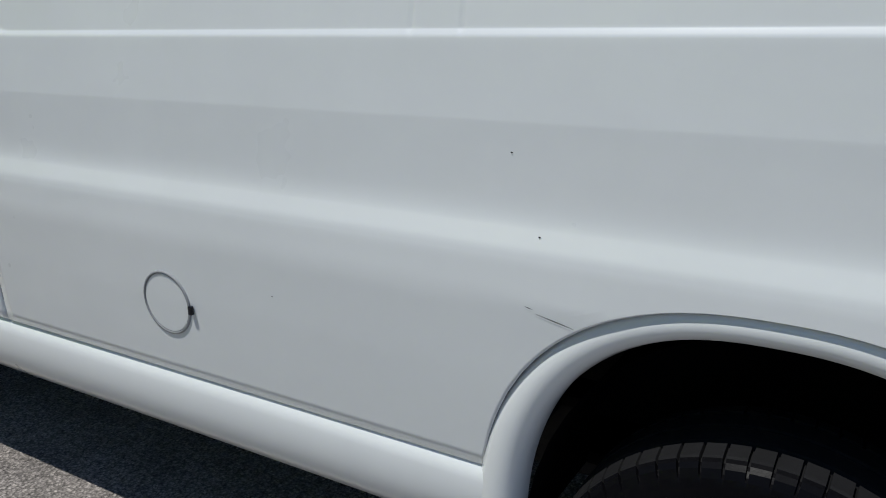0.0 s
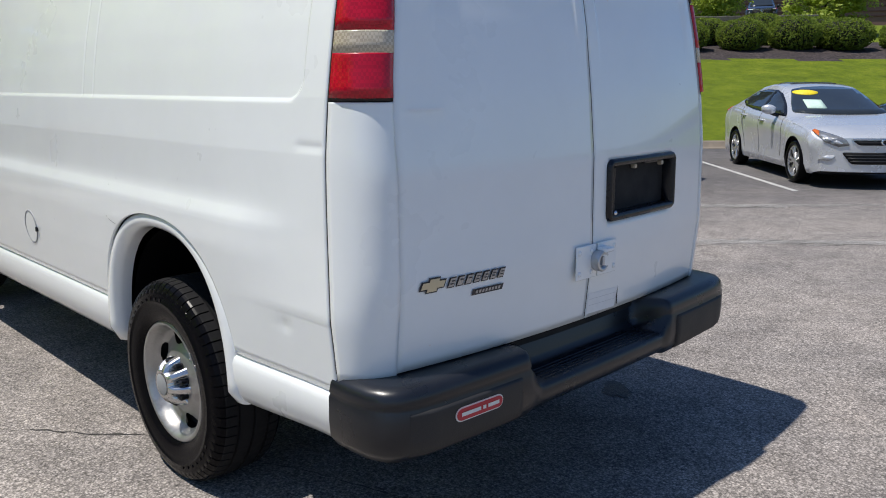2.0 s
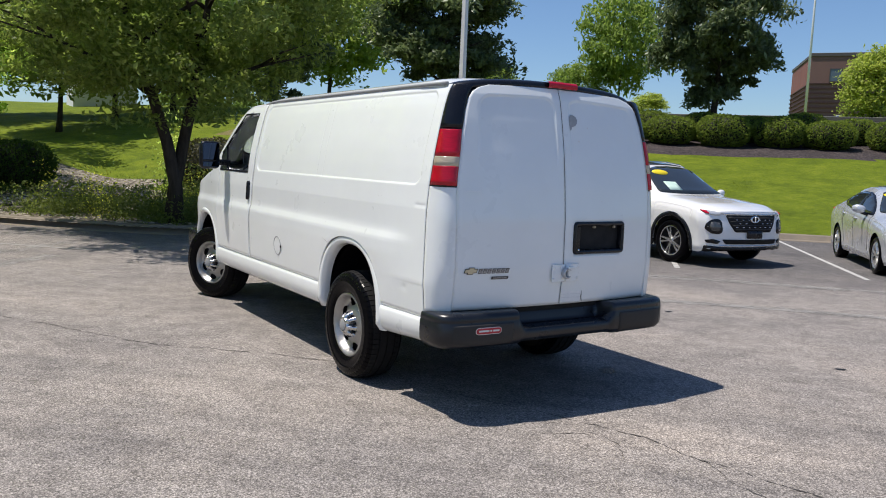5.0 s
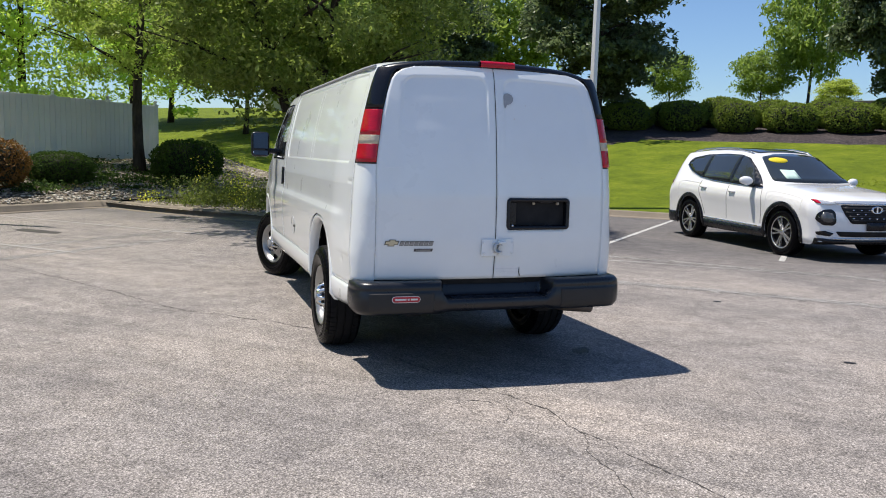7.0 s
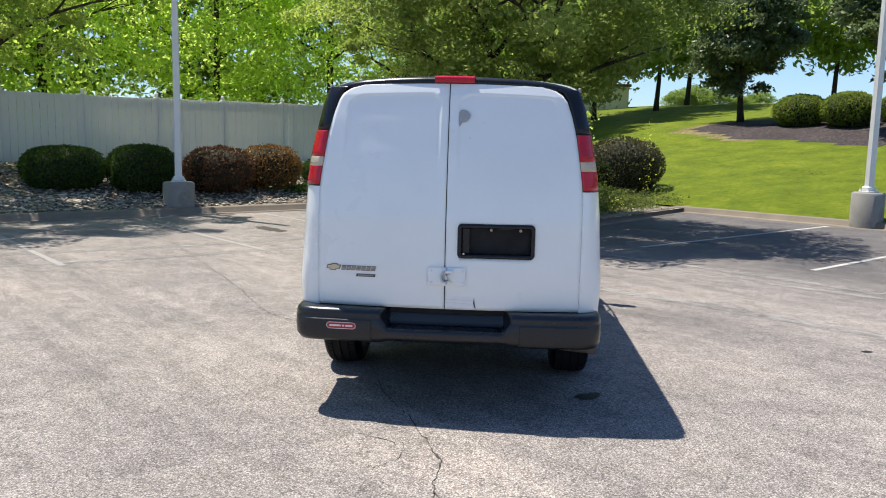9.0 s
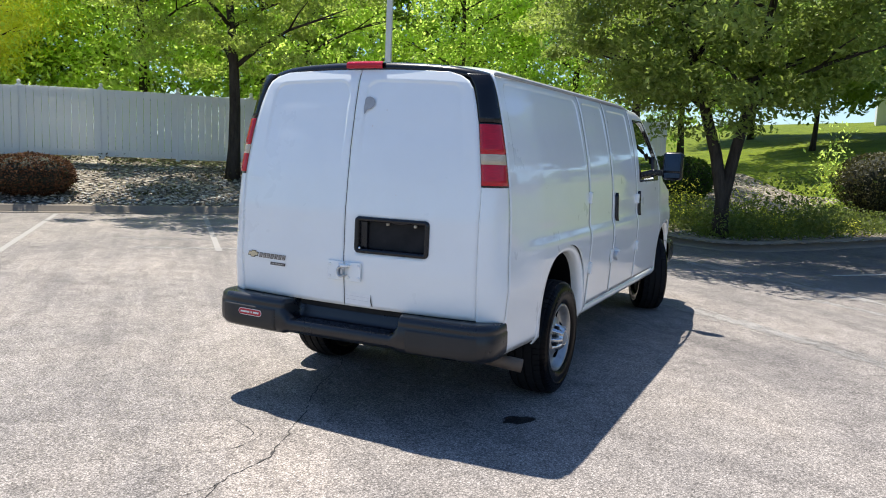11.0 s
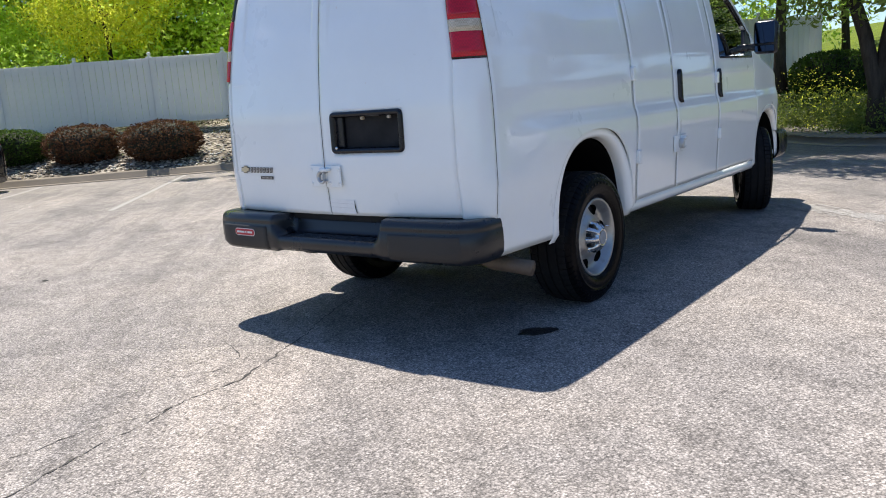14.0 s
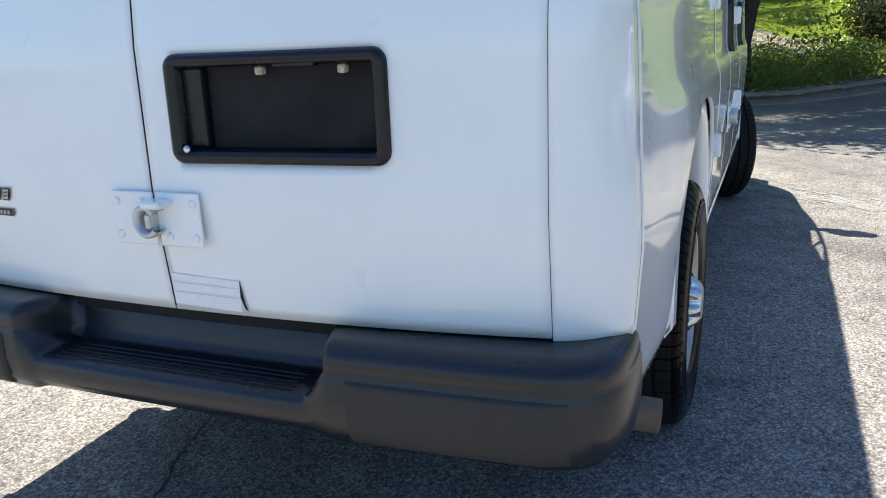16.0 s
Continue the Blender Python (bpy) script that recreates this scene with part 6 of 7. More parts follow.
def scatter_stones():
    """Loose river stones over the gravel beds."""
    verts, faces = [], []
    base, bf = [], []
    for z, r, k in ((-0.4, 0.6, 5), (0.1, 1.0, 5), (0.55, 0.6, 5)):
        base += [(r * math.cos(2 * math.pi * i / k + z), r * math.sin(2 * math.pi * i / k + z), z) for i in range(k)]
    for lv in (0, 5):
        bf += [(lv + i, lv + (i + 1) % 5, lv + 5 + (i + 1) % 5, lv + 5 + i) for i in range(5)]
    bf.append((10, 11, 12, 13, 14))
    n = 0
    while n < 6500:
        b = rng.uniform(-8, 12.5)
        a = -LEFT_K / R2 - 0.2 - abs(rng.normal()) * 1.7
        x, y = (a + b) / R2, (b - a) / R2
        if n % 5 == 0:
            x, y = rng.uniform(-2.5, 4.5), rng.uniform(11.2, 17)
            if not inner(x, y):
                n += 1
                continue
        s = rng.uniform(0.02, 0.06)
        c, sn = math.cos(n), math.sin(n)
        o = len(verts)
        z = ground_at(x, y)
        verts += [(x + s * (p[0] * c - p[1] * sn * 0.7), y + s * (p[0] * sn + p[1] * 0.7 * c), z + s * 0.6 * p[2]) for p in base]
        faces += [tuple(q + o for q in g) for g in bf]
        n += 1
    g = Graph("river_stone")
    island = g.tree.nodes.new("ShaderNodeNewGeometry").outputs["Random Per Island"]
    g.set(g.ramp(island, [(0.0, (0.20, 0.165, 0.13)), (0.5, (0.44, 0.39, 0.32)), (1.0, (0.74, 0.70, 0.62))]), 0.8)
    return mesh_part("river_stones", verts, faces, g.mat, smooth=True)


tagged(scatter_stones(), "tan and grey river stones in the beds", "stones", kind="stuff")


def grass_blades():
    """Short blades over the near part of the lawn bank."""
    n = 60000
    d = np.abs(rng.normal(size=n)) * 3.2 + 0.05
    a = rng.uniform(-9.0, 14.0, n)
    b = RIGHT_K / R2 + 0.2 + d
    x, y = (a + b) / R2, (b - a) / R2
    z = 0.11 + 0.185 * d
    ob = leaf_mesh("lawn_grass", np.stack([x, y, z + 0.006], 1), 0.022, LEAF_GRASS, None, 0.9, 2.6)
    return tagged(ob, "short mown grass blades on the bank", "grass", kind="stuff")


LEAF_GRASS = leaf_material("leaf_grass", (0.085, 0.125, 0.006), (0.145, 0.20, 0.010), (0.215, 0.265, 0.02), 0.35)
grass_blades()

# ---- fence of cream vinyl boards ----
FENCE = empty("vinyl_fence", (-2.4, 22.1, 0))
tagged(FENCE, "cream vinyl privacy fence with capped posts", "fence")
FENCE_DIR = Vector((-1, -1, 0)).normalized()


def fence_piece(name, mesh, x, y, z, parent=FENCE):
    ob = new(name, mesh)
    ob.parent = FENCE
    ob.matrix_parent_inverse = FENCE.matrix_basis.inverted()
    ob.matrix_basis = pose(x, y, z, 0, 0, 45)
    return ob


def as_mesh(bm, mat, name):
    me = bpy.data.meshes.new(name)
    bmesh.ops.recalc_face_normals(bm, faces=bm.faces)
    bm.to_mesh(me)
    bm.free()
    me.materials.append(mat)
    return me


BOARD = as_mesh(box_bm((0.159, 0.022, 1.66), (0, 0, 0.83), 0.004, 1), VINYL, "board")
POST = as_mesh(box_bm((0.125, 0.125, 1.73), (0, 0, 0.865), 0.008, 1), VINYL, "fence_post")
bm = box_bm((0.15, 0.15, 0.03), (0, 0, 0.0), 0.006, 1)
bmesh.ops.create_cone(bm, cap_ends=True, segments=12, radius1=0.07, radius2=0.03, depth=0.06, matrix=Matrix.Translation((0, 0, 0.04)))
bmesh.ops.create_uvsphere(bm, u_segments=10, v_segments=7, radius=0.05, matrix=Matrix.Translation((0, 0, 0.10)))
CAP = as_mesh(bm, VINYL, "post_cap")
RAIL = as_mesh(box_bm((1.70, 0.045, 0.13), (0, 0, 0), 0.006, 1), VINYL, "fence_rail")
for k in range(25):
    p = Vector((-2.4, 22.1, 0)) + FENCE_DIR * 1.83 * k
    z = 1.02 + 0.03 * math.sin(k * 0.9)
    fence_piece("fence_post", POST, p.x - 0.054, p.y + 0.054, z - 0.05)
    fence_piece("post_cap", CAP, p.x - 0.054, p.y + 0.054, z + 1.69)
    if k < 24:
        q = p + FENCE_DIR * 0.915
        for dz in (0.12, 1.58):
            fence_piece("fence_rail", RAIL, q.x - 0.026, q.y + 0.026, z + dz)
        for m in range(11):
            r = p + FENCE_DIR * (0.083 + 0.1664 * m)
            fence_piece("board", BOARD, r.x, r.y, z + 0.02)


# ---- lamp posts on concrete bases ----
def lamp_post(x, y, z0, top, lean=0.0):
    root = empty("lamp_post")
    v, f = lathe([(-0.3, 0.34), (top - 0.03, 0.34), (top, 0.31), (top, 0.0)], 28, "z")
    mesh_part("concrete_base", v, f, BLOCK, root, "stained round concrete base")
    bm = box_bm((0.30, 0.30, 0.03), (0, 0, top + 0.015), 0.006, 1)
    part("base_plate", bm, POLE_PAINT, root)
    bm = box_bm((0.22, 0.22, 0.10), (0, 0, top + 0.08), 0.02, 1)
    part("base_cover", bm, POLE_PAINT, root)
    for sx in (-1, 1):
        for sy in (-1, 1):
            bm = bmesh.new()
            bmesh.ops.create_cone(bm, cap_ends=True, segments=8, radius1=0.016, radius2=0.016, depth=0.05, matrix=Matrix.Translation((sx * 0.12, sy * 0.12, top + 0.05)))
            part("anchor_bolt", bm, POLE_PAINT, root)
    rows = []
    for z, w in ((top + 0.03, 0.075), (4.0, 0.068), (9.0, 0.055)):
        rows.append([(w * a, w * b, z) for a, b in ((-1, -0.8), (-0.8, -1), (0.8, -1), (1, -0.8), (1, 0.8), (0.8, 1), (-0.8, 1), (-1, 0.8), (-1, -0.8))])
    v, f = sheet(rows)
    mesh_part("pole", v, f, POLE_PAINT, root, smooth=False)
    stand(root, x, y, 20, z=z0, sink=0.0)
    return tagged(root, "pale painted square lamp post on a concrete base", "lamp post", "lamp posts")


lamp_post(-7.0, 12.5, 0.2, 0.50)
lamp_post(8.28, 13.72, 0.17, 0.62)

# ---- far buildings ----
BRICK = Graph("dull_red_brick")
bt = BRICK.node("ShaderNodeTexBrick", Scale=1.0)
bt.inputs["Color1"].default_value, bt.inputs["Color2"].default_value, bt.inputs["Mortar"].default_value = (0.21, 0.072, 0.058, 1), (0.24, 0.088, 0.07, 1), (0.20, 0.13, 0.115, 1)
bt.inputs["Brick Width"].default_value, bt.inputs["Row Height"].default_value, bt.inputs["Mortar Size"].default_value = 0.4, 0.2, 0.012
BRICK.link(BRICK.coord, bt.inputs["Vector"])
BRICK.set(BRICK.mix(0.3, bt.outputs[0], BRICK.ramp(BRICK.noise(0.4, 4), [(0.3, (0.14, 0.048, 0.04)), (0.7, (0.22, 0.082, 0.066))])), 0.9)
STONE_BAND = surface("dark_band_course", (0.055, 0.026, 0.024), 0.9, vary=0.2)
COPING = surface("roof_coping", (0.09, 0.08, 0.08), 0.7, vary=0.1)
PANE = surface("far_window_glass", (0.10, 0.13, 0.16), 0.1, vary=0.1, bump=0.0)
SIGN_BLUE = surface("sign_blue", (0.03, 0.10, 0.35), 0.5, vary=0.05, bump=0.0)
WHITE_WALL = surface("white_siding", (0.72, 0.72, 0.70), 0.7, vary=0.05)


def brick_building():
    root = empty("brick_building")
    bm = box_bm((60, 30, 9.0), (30, 15, 4.5))
    part("wall", bm, BRICK.mat, root)
    bm = box_bm((60.14, 30.14, 0.3), (30, 15, 9.1), 0.03, 1)
    part("roof_coping", bm, COPING, root)
    # the end wall stands at a blunt angle to the front
    skew = Matrix.Rotation(radians(8), 3, "Z")
    bm = box_bm((4, 11, 8.98), skew @ Vector((2.02, 5.52, 4.49)), turn=skew)
    part("end_wall", bm, BRICK.mat, root)
    bm = box_bm((4.14, 11.14, 0.27), skew @ Vector((2.02, 5.52, 9.09)), 0.03, 1, turn=skew)
    part("end_coping", bm, COPING, root)
    for k in range(8):
        bm = box_bm((0.10, 11.0, 0.10), skew @ Vector((-0.012, 5.5, 4.1 + 0.38 * k)), turn=skew)
        part("brick_band", bm, STONE_BAND, root)
    for k in range(8):
        bm = box_bm((60.04, 0.10, 0.10), (30, -0.015, 4.1 + 0.38 * k))
        part("brick_band", bm, STONE_BAND, root)
    for k in range(7):
        w = box_bm((0.82, 0.1, 0.95), (1.9 + 7.8 * k, -0.02, 7.45))
        win = part("window", w, PANE, root)
        bm = bmesh.new()
        for sx, sz, ox, oz in ((0.94, 0.06, 0, 0.50), (0.94, 0.06, 0, -0.50), (0.06, 0.94, 0.44, 0), (0.06, 0.94, -0.44, 0)):
            box_bm((sx, 0.12, sz), (1.9 + 7.8 * k + ox, -0.035, 7.45 + oz), bm=bm)
        fr = part("window_frame", bm, COPING, win)
        fr.matrix_parent_inverse = Matrix()
    bm = box_bm((2.6, 0.12, 2.3), (2.4, -0.03, 3.0))
    part("door", bm, PANE, root)
    return root


building = brick_building()
building.matrix_basis = pose(57.6, 35.8, 2.4, 0, 0, -57)
tagged(building, "long dull red brick building with dark bands", "building")
shed = empty("white_building")
bm = box_bm((4.0, 3.0, 2.0), (0, 0, 1.0))
part("wall", bm, WHITE_WALL, shed)
bm = box_bm((4.3, 3.3, 0.2), (0, 0, 2.08), 0.03, 1)
part("roof", bm, COPING, shed)
bm = box_bm((0.9, 0.1, 1.6), (0.8, -1.52, 0.8))
part("door", bm, POLE_PAINT, shed)
shed.matrix_basis = pose(6.6, 55.5, 4.0)
tagged(shed, "small white building beyond the lawn", "building")
MAST_WHITE = surface("white_mast_paint", (0.88, 0.88, 0.87), 0.35, vary=0.04)
mast = empty("flag_mast")
v, f = tube([(0, 0, -0.2), (0, 0, 8), (0, 0, 17)], [0.085, 0.065, 0.035], 10)
mesh_part("mast", v, f, MAST_WHITE, mast)
bm = box_bm((0.5, 0.5, 0.2), (0, 0, 0.0), 0.03, 1)
part("mast_foot", bm, BLOCK, mast)
mast.matrix_basis = pose(43.12, 26.55, 4.45)
tagged(mast, "tall white flag mast before the building", "mast")

sign = empty("parking_sign")
v, f = tube([(0, 0, -0.3), (0, 0, 1.9)], 0.03, 8)
mesh_part("sign_post", v, f, COPING, sign)
bm = box_bm((0.32, 0.02, 0.44), (0, -0.04, 1.66), 0.015, 2)
part("sign_board", bm, WHITE_WALL, sign, "white sign board with a blue field")
bm = box_bm((0.24, 0.01, 0.24), (0, -0.055, 1.70), 0.01, 1)
part("sign_field", bm, SIGN_BLUE, sign)
sign.matrix_basis = pose(44.6, 25.2, 3.6, 0, 0, -57)
tagged(sign, "small white and blue parking sign on a post", "sign")

WALL_STONE = surface("weathered_wall_stone", (0.13, 0.12, 0.105), 0.9, vary=0.3, scale=1.5, grain=20)
low_wall = empty("retaining_wall")
wall_a, wall_b = Vector((27.0, 24.2)), Vector((35.2, 12.9))
run = wall_b - wall_a
wall_low = min(ground_at(*(wall_a + run * k / 8)) for k in range(9))
for k in range(5):
    bm = box_bm((run.length, 0.6 - 0.07 * k, 0.215), (run.length / 2, 0.035 * k, 0.11 + 0.22 * k), 0.02, 1)
    part("stone_course", bm, WALL_STONE, low_wall)
low_wall.matrix_basis = pose(wall_a.x, wall_a.y, wall_low - 0.02, 0, 0, math.degrees(math.atan2(run.y, run.x)))
tagged(low_wall, "low grey stone retaining wall behind the hedge", "wall")

# ---- parked cars ----
WHITE_PEARL = car_paint("pearl_white_paint", (0.82, 0.82, 0.82), 0.2, 0.04)
SILVER = car_paint("silver_metallic_paint", (0.60, 0.62, 0.65), 0.25, 0.05, 0.35)
NEAR_BLACK = car_paint("black_car_paint", (0.012, 0.012, 0.014), 0.15, 0.05)
CAR_GLASS = surface("dark_car_glass", (0.025, 0.03, 0.032), 0.05, vary=0.2, scale=2, bump=0.0, coat=0.6)
LAMP_CLEAR = surface("clear_headlamp", (0.60, 0.61, 0.62), 0.10, metal=0.4, vary=0.25, scale=25, grain=120, bump=0.15, coat=1.0)
AMBER = surface("amber_marker", (0.55, 0.12, 0.02), 0.2, vary=0.1, bump=0.0)
ALLOY = surface("machined_alloy", (0.62, 0.62, 0.62), 0.22, metal=0.85, vary=0.1, scale=12, bump=0.0)
LAMP_GREY = surface("shaded_lamp_lens", (0.22, 0.225, 0.23), 0.12, metal=0.3, vary=0.3, scale=25, grain=120, bump=0.15, coat=1.0)
LAMP_DIM = surface("smoked_lamp_lens", (0.07, 0.072, 0.075), 0.12, vary=0.4, scale=25, grain=120, bump=0.15, coat=0.8)
DARK_LAMP = surface("dark_red_lens", (0.10, 0.006, 0.010), 0.2, vary=0.2, scale=20, bump=0.0, coat=0.8)
STICKER_YELLOW = surface("yellow_price_sticker", (0.86, 0.66, 0.02), 0.6, vary=0.08, bump=0.0)
STICKER_PALE = surface("pale_green_sticker", (0.55, 0.72, 0.62), 0.6, vary=0.06, bump=0.0)


def car_wheel(radius, width, rim, spokes, dark):
    """Tyre, rim ring, spokes and hub; the outer face looks along -x."""
    root = empty("wheel")
    w = width / 2
    v, f = lathe([(-w * 0.8, rim), (-w, rim + 0.015), (-w, radius - 0.04), (-w * 0.8, radius - 0.006), (0, radius), (w * 0.8, radius - 0.006), (w, radius - 0.04), (w, rim)], 40)
    mesh_part("tyre", v, f, RUBBER, root)
    v, f = lathe([(-w * 0.86, rim + 0.004), (-w * 0.92, rim - 0.01), (-w * 0.84, rim - 0.018)], 40)
    mesh_part("rim", v, f, ALLOY, root)
    v, f = lathe([(-w * 0.84, rim - 0.018), (w * 0.6, rim - 0.03)], 40)
    mesh_part("rim_barrel", v, f, BLACK_HOLE if dark else ALLOY, root)
    v, f = lathe([(-w * 0.25, rim - 0.02), (-w * 0.25, 0.0)], 24)
    mesh_part("brake_disc", v, f, DARK, root)
    pieces = []
    for k in range(spokes):
        a = 2 * math.pi * k / spokes
        for da in ((-0.11, 0.11) if spokes <= 5 else (0.0,)):
            c0, c1 = a + da * 0.6, a + da * 1.6
            ht = 0.020
            pts = []
            for r, ang, half, x in ((0.03, c0, 0.022, -w * 0.72), (rim * 0.6, c1, 0.016, -w * 0.80), (rim - 0.008, c1, 0.022, -w * 0.82)):
                cy, cz = r * math.cos(ang), r * math.sin(ang)
                ty, tz = -math.sin(ang) * half, math.cos(ang) * half
                pts.append([(x + ht, cy - ty, cz - tz), (x, cy - ty * 0.7, cz - tz * 0.7), (x, cy + ty * 0.7, cz + tz * 0.7), (x + ht, cy + ty, cz + tz)])
            pieces.append(sheet(pts))
    v, f = join(*pieces)
    mesh_part("spokes", v, f, ALLOY, root, smooth=False)
    v, f = lathe([(-w * 0.70, 0.05), (-w * 0.78, 0.045), (-w * 0.8, 0.03), (-w * 0.8, 0.0)], 16)
    mesh_part("hub_cap", v, f, ALLOY, root)
    return root


def curve_through(points, steps=5):
    """A smooth line through points in the plane."""
    out = []
    n = len(points)
    for i in range(n - 1):
        p0, p1, p2, p3 = points[max(0, i - 1)], points[i], points[i + 1], points[min(n - 1, i + 2)]
        for k in range(steps):
            t = k / steps
            out.append(tuple(0.5 * (2 * b + (c - a) * t + (2 * a - 5 * b + 4 * c - d) * t * t + (3 * b - a - 3 * c + d) * t**3) for a, b, c, d in zip(p0, p1, p2, p3)))
    return out + [tuple(points[-1])]


def rounded(outline, r=0.02, n=3):
    """A closed outline with its corners rounded off."""
    out = []
    for i, p in enumerate(outline):
        p, a, b = Vector(p), Vector(outline[i - 1]), Vector(outline[(i + 1) % len(outline)])
        ra, rb = min(r, (a - p).length * 0.45), min(r, (b - p).length * 0.45)
        s, e = p + (a - p).normalized() * ra, p + (b - p).normalized() * rb
        for k in range(n + 1):
            t = k / n
            out.append(tuple(s * (1 - t) ** 2 + p * 2 * t * (1 - t) + e * t * t))
    return out


def mirrored(outline):
    return [(-a, b) for a, b in outline[::-1]]


class CarBody:
    """The shell of a parked car, its nose along -y, lofted from its outlines; lamps and windows are laid on it."""

    def __init__(self, name, label, L, Wd, H, top, belt, sill, axles, wheel_r, arch_r, paint, roof_half, bow):
        self.root = tagged(empty(name), label, "car", "parked cars")
        self.L, self.half, self.H, self.top, self.belt, self.sill = L, Wd / 2, H, top, belt, sill
        self.axles, self.wheel_r, self.arch_r, self.roof_half = axles, wheel_r, arch_r, roof_half
        half, y0, y1 = self.half, -L / 2, L / 2
        ys = set(np.linspace(y0, y1, 80).round(4)) | {round(y0 + d, 4) for d in (0.01, 0.025, 0.05, 0.08)} | {round(y1 - d, 4) for d in (0.01, 0.03, 0.06)}
        for at in axles:
            ys |= {round(at + arch_r * math.sin(radians(a)), 4) for a in list(range(-90, 91, 9)) + [-86, 86, -83, 83]}
        rows = []
        for y in sorted(ys):
            row = self.section(y)
            rows.append([(x, y + self.sweep(x, y, z, bow), z) for x, z in row])
        first, last = rows[0], rows[-1]
        def cap(row, y, shares):
            return [[(x * s, y + self.sweep(x * s, y, z, bow), z) for x, _, z in row] for s in shares]
        rows = cap(first, y0, (0.0, 0.2, 0.4, 0.6, 0.75, 0.87, 0.95)) + rows + cap(last, y1, (0.95, 0.85, 0.7, 0.5, 0.25, 0.0))
        v, f = sheet(rows)
        v, f = join((v, [q[::-1] for q in f]), flip((v, [q[::-1] for q in f])))
        self.body = mesh_part("body", v, f, paint, self.root)
        self.tree = BVHTree.FromPolygons([Vector(p) for p in v], f)

    def sweep(self, x, y, z, bow):
        """The ends bow back towards the corners and lean back above the bumper."""
        e = abs(x) / self.half
        if y < 0:
            k = ease(-self.L / 2 + 0.51, -self.L / 2, y)
            return k * (bow * e**2.4 + 0.30 * max(0.0, z - 0.62) ** 1.5)
        k = ease(self.L / 2 - 0.58, self.L / 2, y)
        return -k * (0.20 * e**2.6 + 0.10 * max(0.0, z - 0.8))

    def level(self, line, y):
        return float(np.interp(y, *zip(*line)))

    def section(self, y):
        half, L = self.half, self.L
        e = max(0.0, (abs(y) - (L / 2 - 0.16)) / 0.16)
        w = half * (1 - 0.09 * e**2.2) - 0.012 * (y / (L / 2)) ** 2
        tz = self.level(self.top, y)
        bz = min(self.level(self.belt, y), tz - 0.03)
        zb = self.sill + 0.05 * e
        for at in self.axles:
            d = abs(y - at) / self.arch_r
            if d < 1:
                zb = max(zb, self.wheel_r + self.arch_r * math.sqrt(1 - d * d))
        g = bz - self.sill
        share = [(0.0, 0.925), (0.10, 0.958), (0.30, 0.966), (0.52, 0.980), (0.70, 0.997), (0.80, 1.0), (0.90, 0.985), (1.0, 0.950)]
        low = [(float(np.interp((zb + (bz - zb) * t - self.sill) / g, *zip(*share))), zb + (bz - zb) * t) for t in (0.0, 0.12, 0.26, 0.42, 0.58, 0.70, 0.80, 0.90, 1.0)]
        flare = max(math.exp(-(((y - at) / 0.46) ** 4)) for at in self.axles)
        low = [(w * k + 0.022 * flare * (1 - ease(0.55, 0.85, z)), z) for k, z in low]
        tall = min(1.0, max(0.0, (tz - bz) / (self.H - self.level(self.belt, 0.3))))
        rx = self.roof_half * (1 - 0.04 * (y / (L / 2)) ** 2)
        edge = w * 0.83 + (rx - w * 0.83) * tall
        h = tz - bz
        up = [(low[-1][0] + (edge - low[-1][0]) * 0.5 + 0.012 * tall, bz + h * (0.30 + 0.17 * tall)), (edge, bz + h * (0.55 + 0.32 * tall)), (edge * 0.86, bz + h * (0.80 + 0.145 * tall)), (edge * 0.5, bz + h * 0.985), (0.0, tz)]
        return curve_through(low + up, 4)

    def lay(self, name, outline, axis, mat, out=0.005, label="", step=0.07, parent=None, side=1):
        """A thin part of the given outline that hugs the shell, seen from the front (x, z), a side (y, z) or above (x, y)."""
        bm = bmesh.new()
        bm.faces.new([bm.verts.new((a, b, 0)) for a, b in outline])
        for k in (0, 1):
            lo, hi = min(p[k] for p in outline), max(p[k] for p in outline)
            for c in np.arange(lo + step, hi, step):
                bmesh.ops.bisect_plane(bm, geom=bm.verts[:] + bm.edges[:] + bm.faces[:], plane_co=(c, c, 0), plane_no=(1 - k, k, 0))
        for vert in bm.verts:
            a, b = vert.co.x, vert.co.y
            start, way = {"front": ((a, -9, b), (0, 1, 0)), "side": ((9 * side, a, b), (-side, 0, 0)), "top": ((a, b, 9), (0, 0, -1)), "back": ((a, 9, b), (0, -1, 0))}[axis]
            place, normal, _, _ = self.tree.ray_cast(Vector(start), Vector(way))
            if place is None:
                place, normal, _, _ = self.tree.find_nearest(Vector(start) + Vector(way) * (9 - (self.half if axis == "side" else self.L / 2)))
            if normal.dot(Vector(way)) > 0:
                normal = -normal
            vert.co = place + normal * out
        ob = part(name, bm, mat, parent or self.root, label, smooth=True)
        if parent:
            ob.matrix_parent_inverse = Matrix()
        m = ob.modifiers.new("thickness", "SOLIDIFY")
        m.thickness, m.offset = 0.012, 0
        return ob

    def pair(self, name, outline, axis, mat, out=0.005, label="", step=0.07):
        if axis == "side":
            return [self.lay(name, outline, axis, mat, out, label, step, side=s) for s in (-1, 1)]
        return [self.lay(name, o, axis, mat, out, label, step) for o in (outline, mirrored(outline))]

    def at(self, start, way):
        return self.tree.ray_cast(Vector(start), Vector(way))[0]

